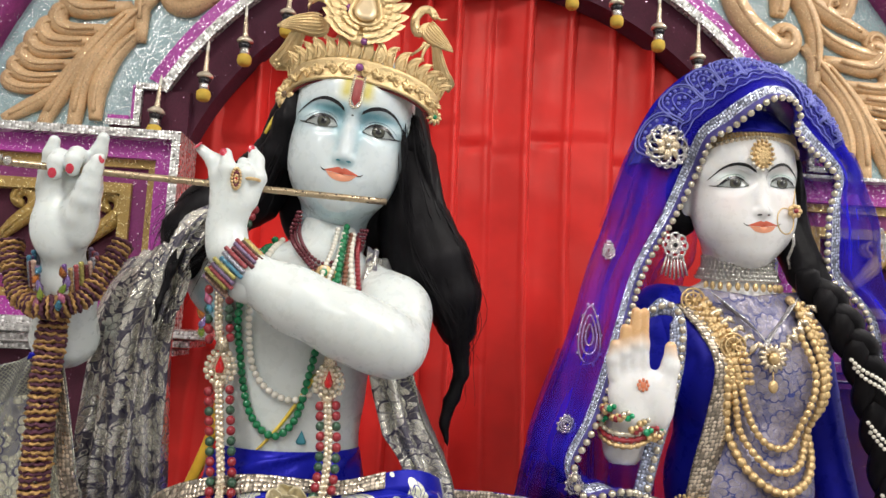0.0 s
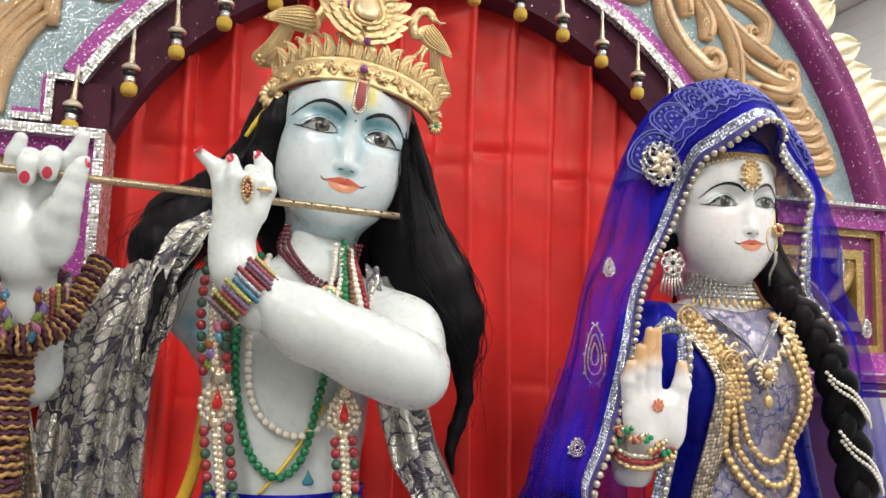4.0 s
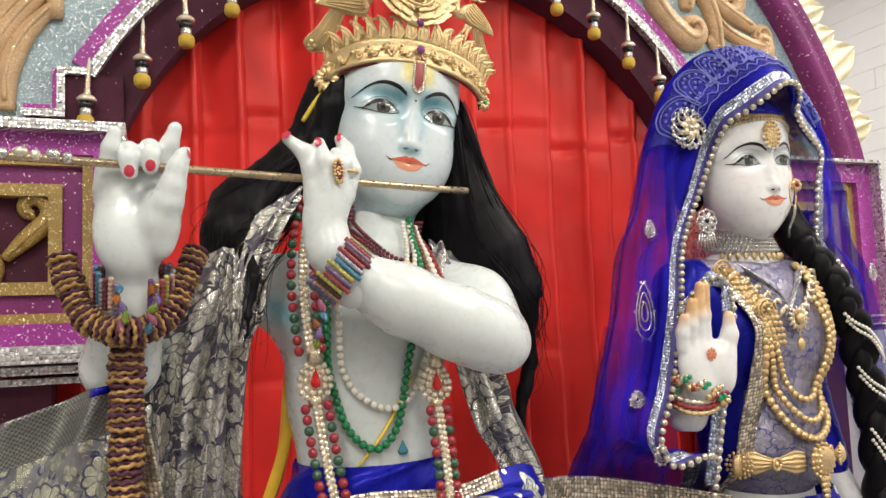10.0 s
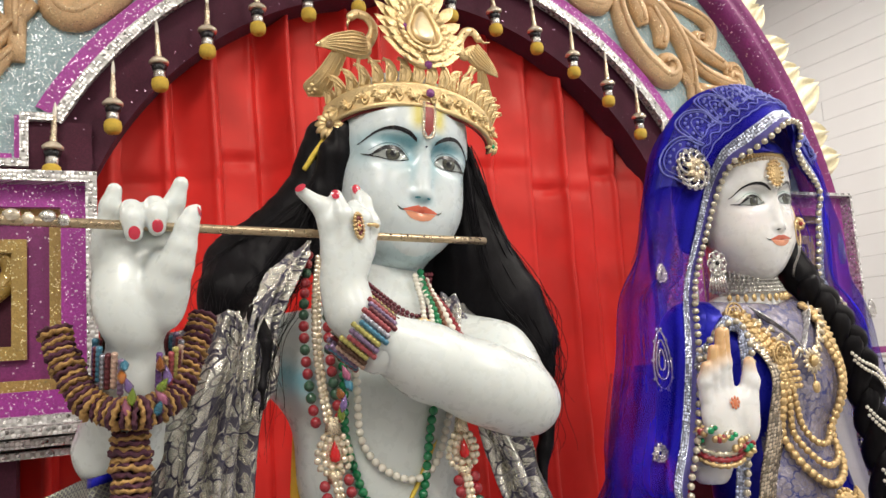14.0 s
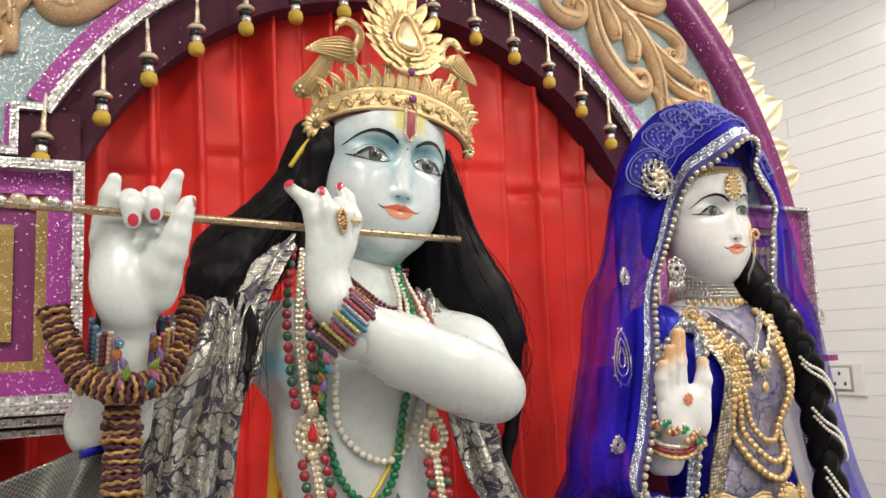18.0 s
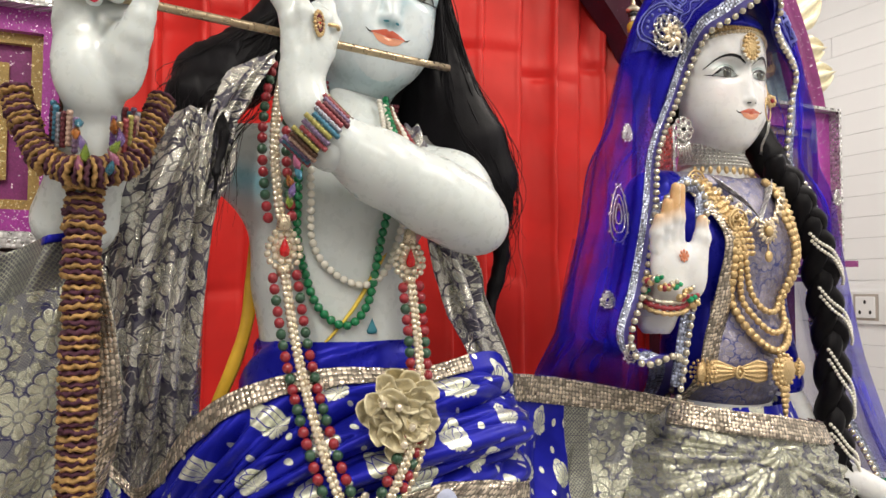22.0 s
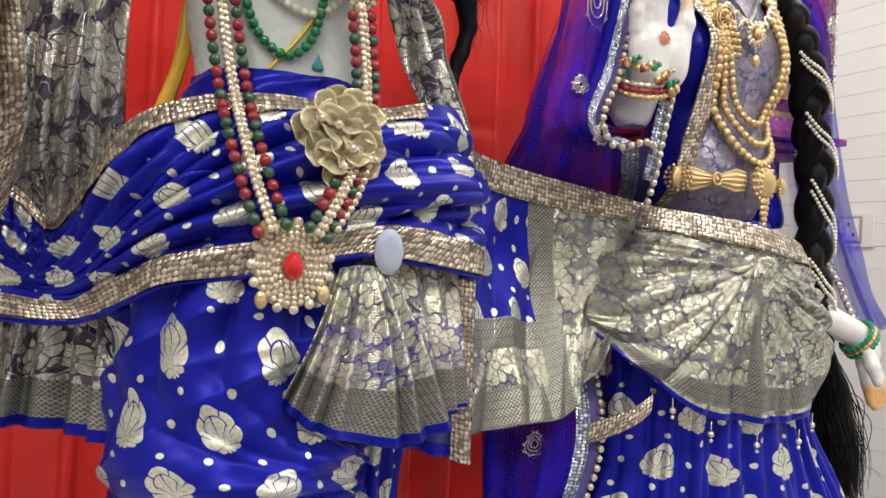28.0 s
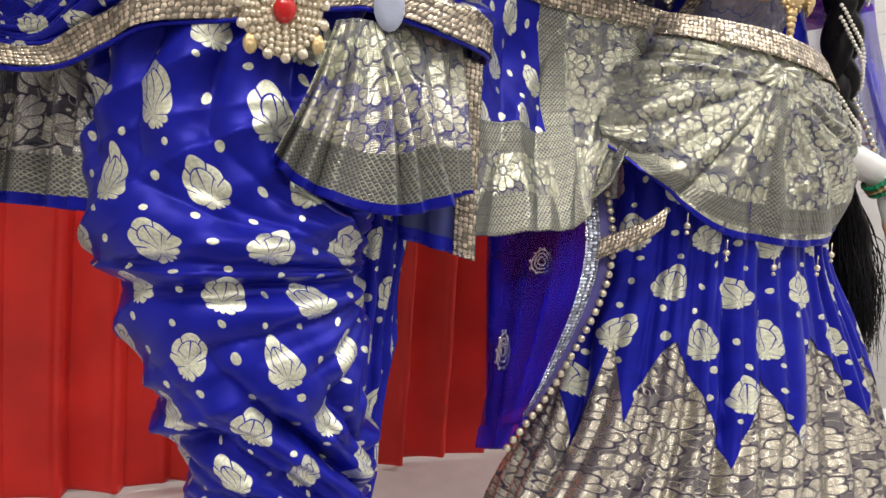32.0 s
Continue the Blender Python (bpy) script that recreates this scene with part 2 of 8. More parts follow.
# ---- materials ----
class Net:
    """Short writing for node trees."""

    def __init__(self, mat):
        mat.use_nodes = True
        self.t = mat.node_tree
        self.t.nodes.clear()

    def node(self, kind, **kw):
        n = self.t.nodes.new(kind)
        for k, v in kw.items():
            setattr(n, k, v)
        return n

    def link(self, a, b):
        self.t.links.new(a, b)

    def put(self, sock, v):
        if isinstance(v, bpy.types.NodeSocket):
            self.link(v, sock)
        elif isinstance(v, (tuple, list)) and len(v) == 3 and sock.type == "RGBA":
            sock.default_value = (*v, 1)
        else:
            sock.default_value = v

    def math(self, op, a, b=0.0, c=0.0):
        n = self.node("ShaderNodeMath", operation=op)
        for i, v in enumerate((a, b, c)):
            self.put(n.inputs[i], v)
        return n.outputs[0]

    def mul(self, a, b):
        return self.math("MULTIPLY", a, b)

    def plus(self, a, b):
        return self.math("ADD", a, b)

    def step(self, v, lo, hi, a=0.0, b=1.0):
        n = self.node("ShaderNodeMapRange", interpolation_type="SMOOTHSTEP")
        for i, x in enumerate((v, lo, hi, a, b)):
            self.put(n.inputs[i], x)
        return n.outputs[0]

    def blend(self, f, a, b, kind="MIX"):
        n = self.node("ShaderNodeMix", data_type="RGBA", blend_type=kind)
        self.put(n.inputs[0], f), self.put(n.inputs[6], a), self.put(n.inputs[7], b)
        return n.outputs[2]

    def noise(self, vec, scale, detail=3.0, rough=0.5):
        n = self.node("ShaderNodeTexNoise")
        if vec is not None:
            self.link(vec, n.inputs["Vector"])
        n.inputs["Scale"].default_value, n.inputs["Detail"].default_value, n.inputs["Roughness"].default_value = scale, detail, rough
        return n.outputs[0]

    def cells(self, vec, scale, feature="F1", rnd=1.0, dims="3D"):
        n = self.node("ShaderNodeTexVoronoi", feature=feature, voronoi_dimensions=dims)
        if vec is not None:
            self.link(vec, n.inputs["Vector"])
        n.inputs["Scale"].default_value = scale
        n.inputs["Randomness"].default_value = rnd
        return n

    def coord(self, which="Object"):
        return self.node("ShaderNodeTexCoord").outputs[which]

    def xyz(self, vec):
        n = self.node("ShaderNodeSeparateXYZ")
        self.link(vec, n.inputs[0])
        return n.outputs

    def bump(self, height, strength=0.3, dist=0.001, onto=None):
        n = self.node("ShaderNodeBump")
        n.inputs["Strength"].default_value, n.inputs["Distance"].default_value = strength, dist
        self.put(n.inputs["Height"], height)
        if onto is not None:
            self.link(onto, n.inputs["Normal"])
        return n.outputs[0]

    def finish(self, color, rough=0.5, metal=0.0, normal=None, **more):
        b = self.node("ShaderNodeBsdfPrincipled")
        self.put(b.inputs["Base Color"], color)
        self.put(b.inputs["Roughness"], rough)
        self.put(b.inputs["Metallic"], metal)
        if normal is not None:
            self.link(normal, b.inputs["Normal"])
        for k, v in more.items():
            self.put(b.inputs[k.replace("_", " ")], v)
        o = self.node("ShaderNodeOutputMaterial")
        self.link(b.outputs[0], o.inputs[0])
        return b


def plain(name, color, rough=0.5, metal=0.0, vary=0.12, grain=60.0, relief=0.15, **more):
    """A surface with broad and fine variation of tone and a little relief."""
    m = bpy.data.materials.new(name)
    n = Net(m)
    c = n.coord()
    broad, fine = n.noise(c, grain * 0.12, 2), n.noise(c, grain, 4)
    f = n.plus(n.mul(broad, 0.6), n.mul(fine, 0.4))
    lo = tuple(x * (1 - vary) for x in color)
    hi = tuple(min(1, x * (1 + vary)) for x in color)
    col = n.blend(n.step(f, 0.3, 0.7), lo, hi)
    ro = n.step(fine, 0.3, 0.7, max(0.02, rough * 0.85), min(1, rough * 1.15))
    n.finish(col, ro, metal, n.bump(fine, relief, 0.0008), **more)
    return m


def glitter(name, color, spark=(1, 1, 1), scale=700.0, density=0.5, rough=0.45):
    """Glitter-coated board: a grain of tiny bright flakes."""
    m = bpy.data.materials.new(name)
    n = Net(m)
    c = n.coord()
    v = n.cells(c, scale)
    r = n.xyz(v.outputs["Color"])
    flake = n.step(r[0], 1 - density * 0.25, 1 - density * 0.2)
    base = n.blend(n.step(n.noise(c, 18, 3), 0.3, 0.7), tuple(x * 0.75 for x in color), color)
    tone = n.blend(n.mul(r[1], 0.55), base, tuple(x * 0.45 for x in color))
    col = n.blend(flake, tone, spark)
    n.finish(col, n.step(flake, 0, 1, rough, 0.25), n.mul(flake, 0.8), n.bump(r[2], 0.35, 0.001))
    return m


def gold(name, color=(0.83, 0.56, 0.2), rough=0.28, scale=500.0, strength=0.3, metal=0.9):
    m = bpy.data.materials.new(name)
    n = Net(m)
    c = n.coord()
    fine, broad = n.noise(c, scale, 3), n.noise(c, 40, 2)
    chased = n.cells(c, scale * 0.7).outputs["Distance"]
    col = n.blend(n.step(broad, 0.3, 0.7), tuple(x * 0.8 for x in color), color)
    n.finish(col, n.step(fine, 0.3, 0.7, rough * 0.8, rough * 1.3), metal, n.bump(n.plus(n.plus(fine, broad), chased), strength, 0.0012))
    return m


def sequins(name, color=(0.72, 0.6, 0.46), scale=190.0, dark=0.35):
    """Rows of small sewn sequins."""
    m = bpy.data.materials.new(name)
    n = Net(m)
    c = n.coord("UV")
    v = n.cells(c, scale, rnd=0.35, dims="2D")
    r = n.xyz(v.outputs["Color"])
    d = v.outputs["Distance"]
    disc = n.step(d, 0.42, 0.5, 1, 0)
    tone = n.blend(r[0], tuple(x * 0.32 for x in color), tuple(min(1, x * 1.35) for x in color))
    col = n.blend(disc, tuple(x * dark for x in color), tone)
    tilt = n.plus(n.mul(r[1], 0.8), n.mul(d, -0.8))
    n.finish(col, n.step(r[2], 0, 1, 0.18, 0.5), n.mul(disc, 0.85), n.bump(tilt, 0.7, 0.002))
    return m


def motif(n, u, v, su, sv, w, h):
    """Woven leaf: 1 on the threads of a staggered leaf pattern. u and v in metres."""
    gu, gv = n.math("DIVIDE", u, su), n.math("DIVIDE", v, sv)
    row = n.math("FLOOR", gv)
    gu = n.plus(gu, n.mul(row, 0.5))
    fu = n.mul(n.math("SUBTRACT", n.math("FRACT", gu), 0.5), su)
    fv = n.mul(n.math("SUBTRACT", n.math("FRACT", gv), 0.5), sv)
    cell = n.node("ShaderNodeCombineXYZ")
    n.link(n.math("FLOOR", gu), cell.inputs[0]), n.link(row, cell.inputs[1])
    rnd = n.node("ShaderNodeTexWhiteNoise", noise_dimensions="2D")
    n.link(cell.outputs[0], rnd.inputs["Vector"])
    ang = n.mul(n.math("SUBTRACT", rnd.outputs["Value"], 0.5), 1.1)
    ca, sa = n.math("COSINE", ang), n.math("SINE", ang)
    fu, fv = n.math("SUBTRACT", n.mul(fu, ca), n.mul(fv, sa)), n.plus(n.mul(fu, sa), n.mul(fv, ca))
    wid = n.mul(n.math("SUBTRACT", 1.0, n.mul(fv, 0.28 / h)), w)
    au = n.math("ABSOLUTE", fu)
    q = n.plus(n.math("POWER", n.math("DIVIDE", au, wid), 2.0), n.math("POWER", n.math("ABSOLUTE", n.math("DIVIDE", fv, h)), 2.2))
    ang = n.math("ARCTAN2", fu, n.plus(n.mul(fv, w / h), 0.62 * w))
    lobe = n.math("ABSOLUTE", n.math("COSINE", n.mul(ang, 4.5)))
    edge = n.math("SUBTRACT", q, n.mul(lobe, 0.20))
    body = n.step(edge, 0.76, 0.84, 1, 0)
    outer = n.step(q, 0.30, 0.34)
    gaps = n.math("MAXIMUM", n.step(lobe, 0.06, 0.18), n.math("SUBTRACT", 1.0, outer))
    tier = n.math("MAXIMUM", n.step(n.math("ABSOLUTE", n.math("SINE", n.mul(ang, 4.5))), 0.08, 0.22), outer)
    ring = n.math("SUBTRACT", 1.0, n.mul(n.mul(n.step(q, 0.29, 0.31), n.step(q, 0.35, 0.38, 1, 0)), n.step(fv, -0.2 * h, 0.1 * h)))
    return n.mul(n.mul(body, gaps), n.mul(tier, ring)), gu, gv


def dots(n, u, v, su, sv, r, du=0.0, dv=0.0):
    gu, gv = n.plus(n.math("DIVIDE", u, su), du), n.plus(n.math("DIVIDE", v, sv), dv)
    gu = n.plus(gu, n.mul(n.math("FLOOR", gv), 0.5))
    fu = n.mul(n.math("SUBTRACT", n.math("FRACT", gu), 0.5), su)
    fv = n.mul(n.math("SUBTRACT", n.math("FRACT", gv), 0.5), sv)
    q = n.plus(n.math("POWER", n.math("DIVIDE", fu, r), 2.0), n.math("POWER", n.math("DIVIDE", fv, r * 1.2), 2.0))
    return n.step(q, 0.8, 1.1, 1, 0)


def weave(n, uv, k=2600.0):
    x = n.xyz(uv)
    return n.mul(n.math("SINE", n.mul(x[0], k)), n.math("SINE", n.mul(x[1], k)))


SILVER = (0.90, 0.92, 0.73)


def brocade(name, base=(0.008, 0.005, 0.30), su=0.082, sv=0.067, w=0.0172, h=0.0245, rough=0.34, thread=SILVER):
    """Silk with woven metal-thread leaves and small drops between them."""
    m = bpy.data.materials.new(name)
    n = Net(m)
    uv = n.coord("UV")
    nz = n.node("ShaderNodeTexNoise")
    n.link(uv, nz.inputs["Vector"])
    nz.inputs["Scale"].default_value = 9
    sc = n.node("ShaderNodeVectorMath", operation="SCALE")
    n.link(nz.outputs["Color"], sc.inputs[0])
    sc.inputs["Scale"].default_value = 0.05
    bent = n.node("ShaderNodeVectorMath", operation="ADD")
    n.link(uv, bent.inputs[0]), n.link(sc.outputs[0], bent.inputs[1])
    x = n.xyz(bent.outputs[0])
    leaf, gu, gv = motif(n, x[0], x[1], su, sv, w, h)
    drop = n.math("MAXIMUM", dots(n, x[0], x[1], su, sv, 0.0040, 0.5, 0.0), dots(n, x[0], x[1], su / 2, sv, 0.0032, 0.25, 0.5))
    mask = n.math("MAXIMUM", leaf, n.mul(drop, n.math("SUBTRACT", 1.0, leaf)))
    tone = n.noise(uv, 35, 3)
    cloth = n.blend(n.step(tone, 0.3, 0.7), tuple(c * 0.8 for c in base), tuple(c * 1.15 for c in base))
    th = n.blend(n.step(n.noise(uv, 300, 3), 0.3, 0.7), tuple(c * 0.72 for c in thread), thread)
    nb = n.bump(n.plus(n.mul(weave(n, uv), 0.15), n.mul(mask, 0.8)), 0.35, 0.0008)
    n.finish(n.blend(mask, cloth, th), n.step(mask, 0, 1, rough, 0.4), n.mul(mask, 0.65), nb, Specular_IOR_Level=0.9, Specular_Tint=(0.14, 0.13, 1.0, 1.0))
    return m


def zari(name, ground=(0.66, 0.63, 0.52), dark=(0.05, 0.045, 0.12), scale=24.0, fill=0.3, metal=0.7, long=1.0):
    """Metal-thread cloth: woven flowers and small leaves, the dark ground showing between them."""
    m = bpy.data.materials.new(name)
    n = Net(m)
    uv = n.coord("UV")
    nz = n.node("ShaderNodeTexNoise")
    n.link(uv, nz.inputs["Vector"])
    nz.inputs["Scale"].default_value = 30
    sc = n.node("ShaderNodeVectorMath", operation="SCALE")
    n.link(nz.outputs["Color"], sc.inputs[0])
    sc.inputs["Scale"].default_value = 0.007
    wob = n.node("ShaderNodeVectorMath", operation="ADD")
    n.link(uv, wob.inputs[0]), n.link(sc.outputs[0], wob.inputs[1])

    def flowers(k, size, petals, rnd):
        v = n.cells(wob.outputs[0], k, dims="2D", rnd=rnd)
        off = n.node("ShaderNodeVectorMath", operation="SUBTRACT")
        n.link(wob.outputs[0], off.inputs[0]), n.link(v.outputs["Position"], off.inputs[1])
        p = n.xyz(off.outputs[0])
        turn = n.mul(n.xyz(v.outputs["Color"])[0], 6.28)
        ca, sa = n.math("COSINE", turn), n.math("SINE", turn)
        px = n.mul(n.math("SUBTRACT", n.mul(p[0], ca), n.mul(p[1], sa)), k * long)
        py = n.mul(n.plus(n.mul(p[0], sa), n.mul(p[1], ca)), k / long)
        ang = n.math("ARCTAN2", py, px)
        r = n.math("SQRT", n.plus(n.mul(px, px), n.mul(py, py)))
        edge = n.plus(size, n.mul(n.math("ABSOLUTE", n.math("COSINE", n.mul(ang, petals * 0.5))), size * 0.22))
        body = n.step(n.math("SUBTRACT", r, edge), -0.02, 0.02, 1, 0)
        halo = n.step(n.math("SUBTRACT", r, edge), 0.02, 0.07, 1, 0)
        veins = n.mul(n.step(n.math("COSINE", n.mul(ang, petals)), -0.80, -0.95), n.step(r, size * 0.3, size * 0.4))
        heart = n.mul(n.step(r, size * 0.22, size * 0.27), n.step(r, size * 0.33, size * 0.38, 1, 0))
        return n.mul(body, n.math("SUBTRACT", 1.0, n.mul(n.math("MAXIMUM", veins, heart), 0.7))), halo

    big, halo = flowers(scale, 0.36, 9.0, 0.7)
    small, _ = flowers(scale * 2.6, 0.36, 3.0, 1.0)
    vine = n.step(n.math("ABSOLUTE", n.math("SINE", n.mul(n.noise(uv, scale * 2.0, 1), 22.0))), 0.12, 0.3, 1, 0)
    rest = n.mul(n.math("MAXIMUM", small, vine), n.math("SUBTRACT", 1.0, halo))
    x = n.xyz(uv)
    comb = n.math("MAXIMUM", n.math("SINE", n.mul(n.plus(x[0], x[1]), 2100.0)), n.math("SINE", n.mul(n.math("SUBTRACT", x[0], x[1]), 2100.0)))
    gap = n.math("SUBTRACT", 1.0, n.math("SUBTRACT", halo, n.step(big, 0.1, 0.3)))
    under = n.mul(n.mul(n.step(comb, 0.1, 0.7, fill * 0.45, fill), n.step(n.math("ABSOLUTE", n.math("SINE", n.mul(n.noise(uv, scale * 1.3, 1), 15.0))), 0.10, 0.22)), n.math("MAXIMUM", gap, 0.0))
    mask = n.math("MAXIMUM", n.math("MAXIMUM", big, n.mul(rest, gap)), under)
    th = n.blend(n.step(n.noise(uv, 90, 3), 0.3, 0.7), tuple(c * 0.72 for c in ground), tuple(min(1, c * 1.10) for c in ground))
    rib = n.math("SINE", n.mul(n.xyz(uv)[1], 4600.0))
    th = n.blend(n.step(rib, -0.9, 0.3, 0.18, 0.0), th, dark)
    nb = n.bump(n.plus(n.mul(rib, 0.3), mask), 0.45, 0.0009)
    n.finish(n.blend(mask, dark, th), n.step(mask, 0, 1, 0.45, 0.27), n.mul(mask, metal), nb)
    return m


def lattice(name, ground=(0.46, 0.475, 0.375), dark=(0.10, 0.098, 0.12), k=1250.0):
    """Metal-thread border with a fine honeycomb and ruled lines."""
    m = bpy.data.materials.new(name)
    n = Net(m)
    uv = n.coord("UV")
    x = n.xyz(uv)
    a = n.math("SINE", n.mul(n.plus(x[0], x[1]), k))
    b = n.math("SINE", n.mul(n.math("SUBTRACT", x[0], x[1]), k))
    mask = n.step(n.math("MAXIMUM", a, b), 0.30, 0.85)
    rule = n.step(n.math("SINE", n.mul(x[1], 700.0)), 0.88, 0.97)
    mask = n.mul(mask, n.math("SUBTRACT", 1.0, n.mul(rule, 0.7)))
    th = n.blend(n.step(n.noise(uv, 120, 3), 0.3, 0.7), tuple(c * 0.75 for c in ground), ground)
    n.finish(n.blend(mask, dark, th), 0.32, n.mul(mask, 0.9), n.bump(n.plus(mask, n.mul(weave(n, uv), 0.3)), 0.4, 0.0008))
    return m


def net_cloth(name, color, cover=0.55, rough=0.6):
    """Sheer net: threads with gaps, seen as a partly clear cloth."""
    m = bpy.data.materials.new(name)
    n = Net(m)
    c = n.coord("UV")
    tone = n.noise(c, 14, 3)
    col = n.blend(n.step(tone, 0.3, 0.7), tuple(x * 0.7 for x in color), tuple(min(1, x * 1.3) for x in color))
    b = n.finish(col, rough, 0.0, Specular_IOR_Level=0.3, Specular_Tint=(0.3, 0.3, 1.0, 1.0))
    s = n.node("ShaderNodeMapping")
    n.link(c, s.inputs[0])
    s.inputs["Scale"].default_value = (1.6, 34, 1)
    streak = n.noise(s.outputs[0], 1.0, 3)
    n.put(b.inputs["Alpha"], n.plus(n.step(n.noise(c, 8, 3), 0.25, 0.75, cover - 0.08, cover + 0.06), n.step(streak, 0.35, 0.7, -0.16 * (cover < .7), 0.22 * (cover < .7))))
    return m


def painted_marble(name, tone):
    """Polished white marble with an airbrushed tint held in the mesh."""
    m = bpy.data.materials.new(name)
    n = Net(m)
    c = n.coord()
    a = n.node("ShaderNodeVertexColor", layer_name="tint")
    vein = n.noise(c, 14, 5, 0.6)
    base = n.blend(n.step(vein, 0.35, 0.7), tone, tuple(x * 0.975 for x in tone))
    col = n.blend(1.0, base, a.outputs[0], "MULTIPLY")
    n.finish(col, n.step(n.noise(c, 90, 3), 0.3, 0.7, 0.24, 0.36), 0.0, n.bump(n.noise(c, 160, 3), 0.015, 0.0006),
             Subsurface_Weight=0.3, Subsurface_Radius=(0.02, 0.017, 0.014), Subsurface_Scale=0.2, Coat_Weight=0.3, Coat_Roughness=0.16)
    return m


def satin(name, color, rough=0.4):
    m = bpy.data.materials.new(name)
    n = Net(m)
    c = n.coord()
    broad = n.noise(c, 7, 3)
    col = n.blend(n.step(broad, 0.3, 0.7), tuple(x * 0.85 for x in color), tuple(min(1, x * 1.1) for x in color))
    s = n.node("ShaderNodeMapping")
    n.link(c, s.inputs[0])
    s.inputs["Scale"].default_value = (900, 900, 60)
    thread = n.noise(s.outputs[0], 1, 2)
    n.finish(col, n.step(thread, 0.3, 0.7, rough * 0.9, rough * 1.15), 0.0, n.bump(n.plus(n.mul(thread, 0.4), n.noise(c, 45, 2)), 0.12, 0.003),
             Sheen_Weight=0.12, Sheen_Tint=(1.0, 0.35, 0.3), Specular_Tint=(1.0, 0.62, 0.56, 1.0))
    return m


def gem(name, color, rough=0.08):
    return plain(name, color, rough, 0.0, 0.25, 400, 0.02, Coat_Weight=0.25, Coat_Roughness=0.05)


MARBLE = painted_marble("marble_pale_blue", (0.67, 0.72, 0.715))
MARBLE_W = painted_marble("marble_white", (0.80, 0.805, 0.81))
BLACK = plain("black_paint", (0.012, 0.012, 0.016), 0.3, 0, 0.2, 200, 0.05)
EYEWHITE = plain("eye_white", (0.36, 0.40, 0.39), 0.15, 0, 0.04, 100, 0.0, Coat_Weight=0.6)
IRIS = plain("eye_grey", (0.065, 0.068, 0.052), 0.15, 0, 0.6, 900, 0.0, Coat_Weight=0.8)
LIP = plain("lip_coral", (0.58, 0.12, 0.07), 0.22, 0, 0.12, 200, 0.05, Coat_Weight=0.5)
LIP_LIGHT = plain("lip_peach", (0.76, 0.33, 0.20), 0.22, 0, 0.08, 200, 0.05, Coat_Weight=0.5)
NAIL = plain("nail_red", (0.50, 0.03, 0.06), 0.2, 0, 0.1, 200, 0.02, Coat_Weight=0.6)
HENNA = plain("henna_orange", (0.62, 0.20, 0.10), 0.4, 0, 0.25, 150, 0.05)
YELLOW = plain("sandal_yellow", (0.78, 0.58, 0.08), 0.5, 0, 0.2, 150, 0.1)
LID_LINE = plain("lid_teal", (0.06, 0.17, 0.21), 0.35, 0, 0.1, 200, 0.03)
LID_GREY = plain("lid_grey", (0.22, 0.33, 0.31), 0.35, 0, 0.1, 200, 0.03)
TEAL = plain("teal_paint", (0.05, 0.25, 0.32), 0.35, 0, 0.1, 200, 0.05)
HAIR = plain("black_hair", (0.0075, 0.0070, 0.0085), 0.45, 0, 0.4, 300, 0.3, Specular_IOR_Level=0.10)
GOLD = gold("crown_gold", (0.84, 0.64, 0.34), 0.40, 420, 0.40, 0.62)
GOLD_DULL = gold("necklace_gold", (0.74, 0.54, 0.28), 0.40, 700, 0.45, 0.8)
GOLD_SILVER = gold("pale_gold", (0.80, 0.68, 0.50), 0.28, 700, 0.4)
SILVER_M = gold("silver", (0.66, 0.65, 0.62), 0.25, 700, 0.3)
PEARL = plain("pearl", (0.80, 0.77, 0.68), 0.22, 0.0, 0.08, 200, 0.02, Coat_Weight=0.6)
PEARL_GOLD = plain("gilt_pearl", (0.62, 0.57, 0.46), 0.2, 0.7, 0.15, 200, 0.02)
GREEN = gem("green_bead", (0.01, 0.20, 0.075), 0.18)
DARKGREEN = gem("dark_green_bead", (0.03, 0.085, 0.05), 0.3)
REDBEAD = gem("red_bead", (0.29, 0.02, 0.03), 0.3)
RUBY = gem("ruby", (0.55, 0.01, 0.012))
EMERALD = gem("emerald", (0.01, 0.28, 0.12))
AMETHYST = gem("amethyst", (0.22, 0.05, 0.22))
MAROON = gem("maroon_bead", (0.16, 0.03, 0.045), 0.25)
CRYSTAL = plain("crystal", (0.78, 0.69, 0.54), 0.1, 0.55, 0.3, 600, 0.3, Coat_Weight=1.0)
CURTAIN = satin("red_satin", (0.74, 0.034, 0.030), 0.40)
BLUE_GLITTER = glitter("pale_blue_glitter", (0.36, 0.52, 0.56), (0.9, 0.97, 1.0), 650, 0.6)
PURPLE_GLITTER = glitter("purple_glitter", (0.27, 0.026, 0.185), (0.95, 0.7, 0.9), 420, 0.10, 0.45)
PINK_GLITTER = glitter("magenta_glitter", (0.5, 0.05, 0.42), (1, 0.7, 1), 500, 0.35)
DARK_PURPLE = glitter("dark_purple_felt", (0.085, 0.010, 0.034), (0.4, 0.25, 0.35), 500, 0.012, 0.8)
GOLD_GLITTER = glitter("gold_glitter", (0.50, 0.33, 0.09), (1, 0.85, 0.45), 500, 0.45)
COPPER_GLITTER = glitter("peach_gold_glitter", (0.80, 0.53, 0.29), (1, 0.8, 0.5), 600, 0.25, 0.5)
PALE_GOLD = plain("pale_gold_leaf", (0.82, 0.75, 0.52), 0.5, 0.1, 0.2, 120, 0.3)
TRIM = sequins("silver_trim", (0.82, 0.81, 0.79), 160, 0.6)
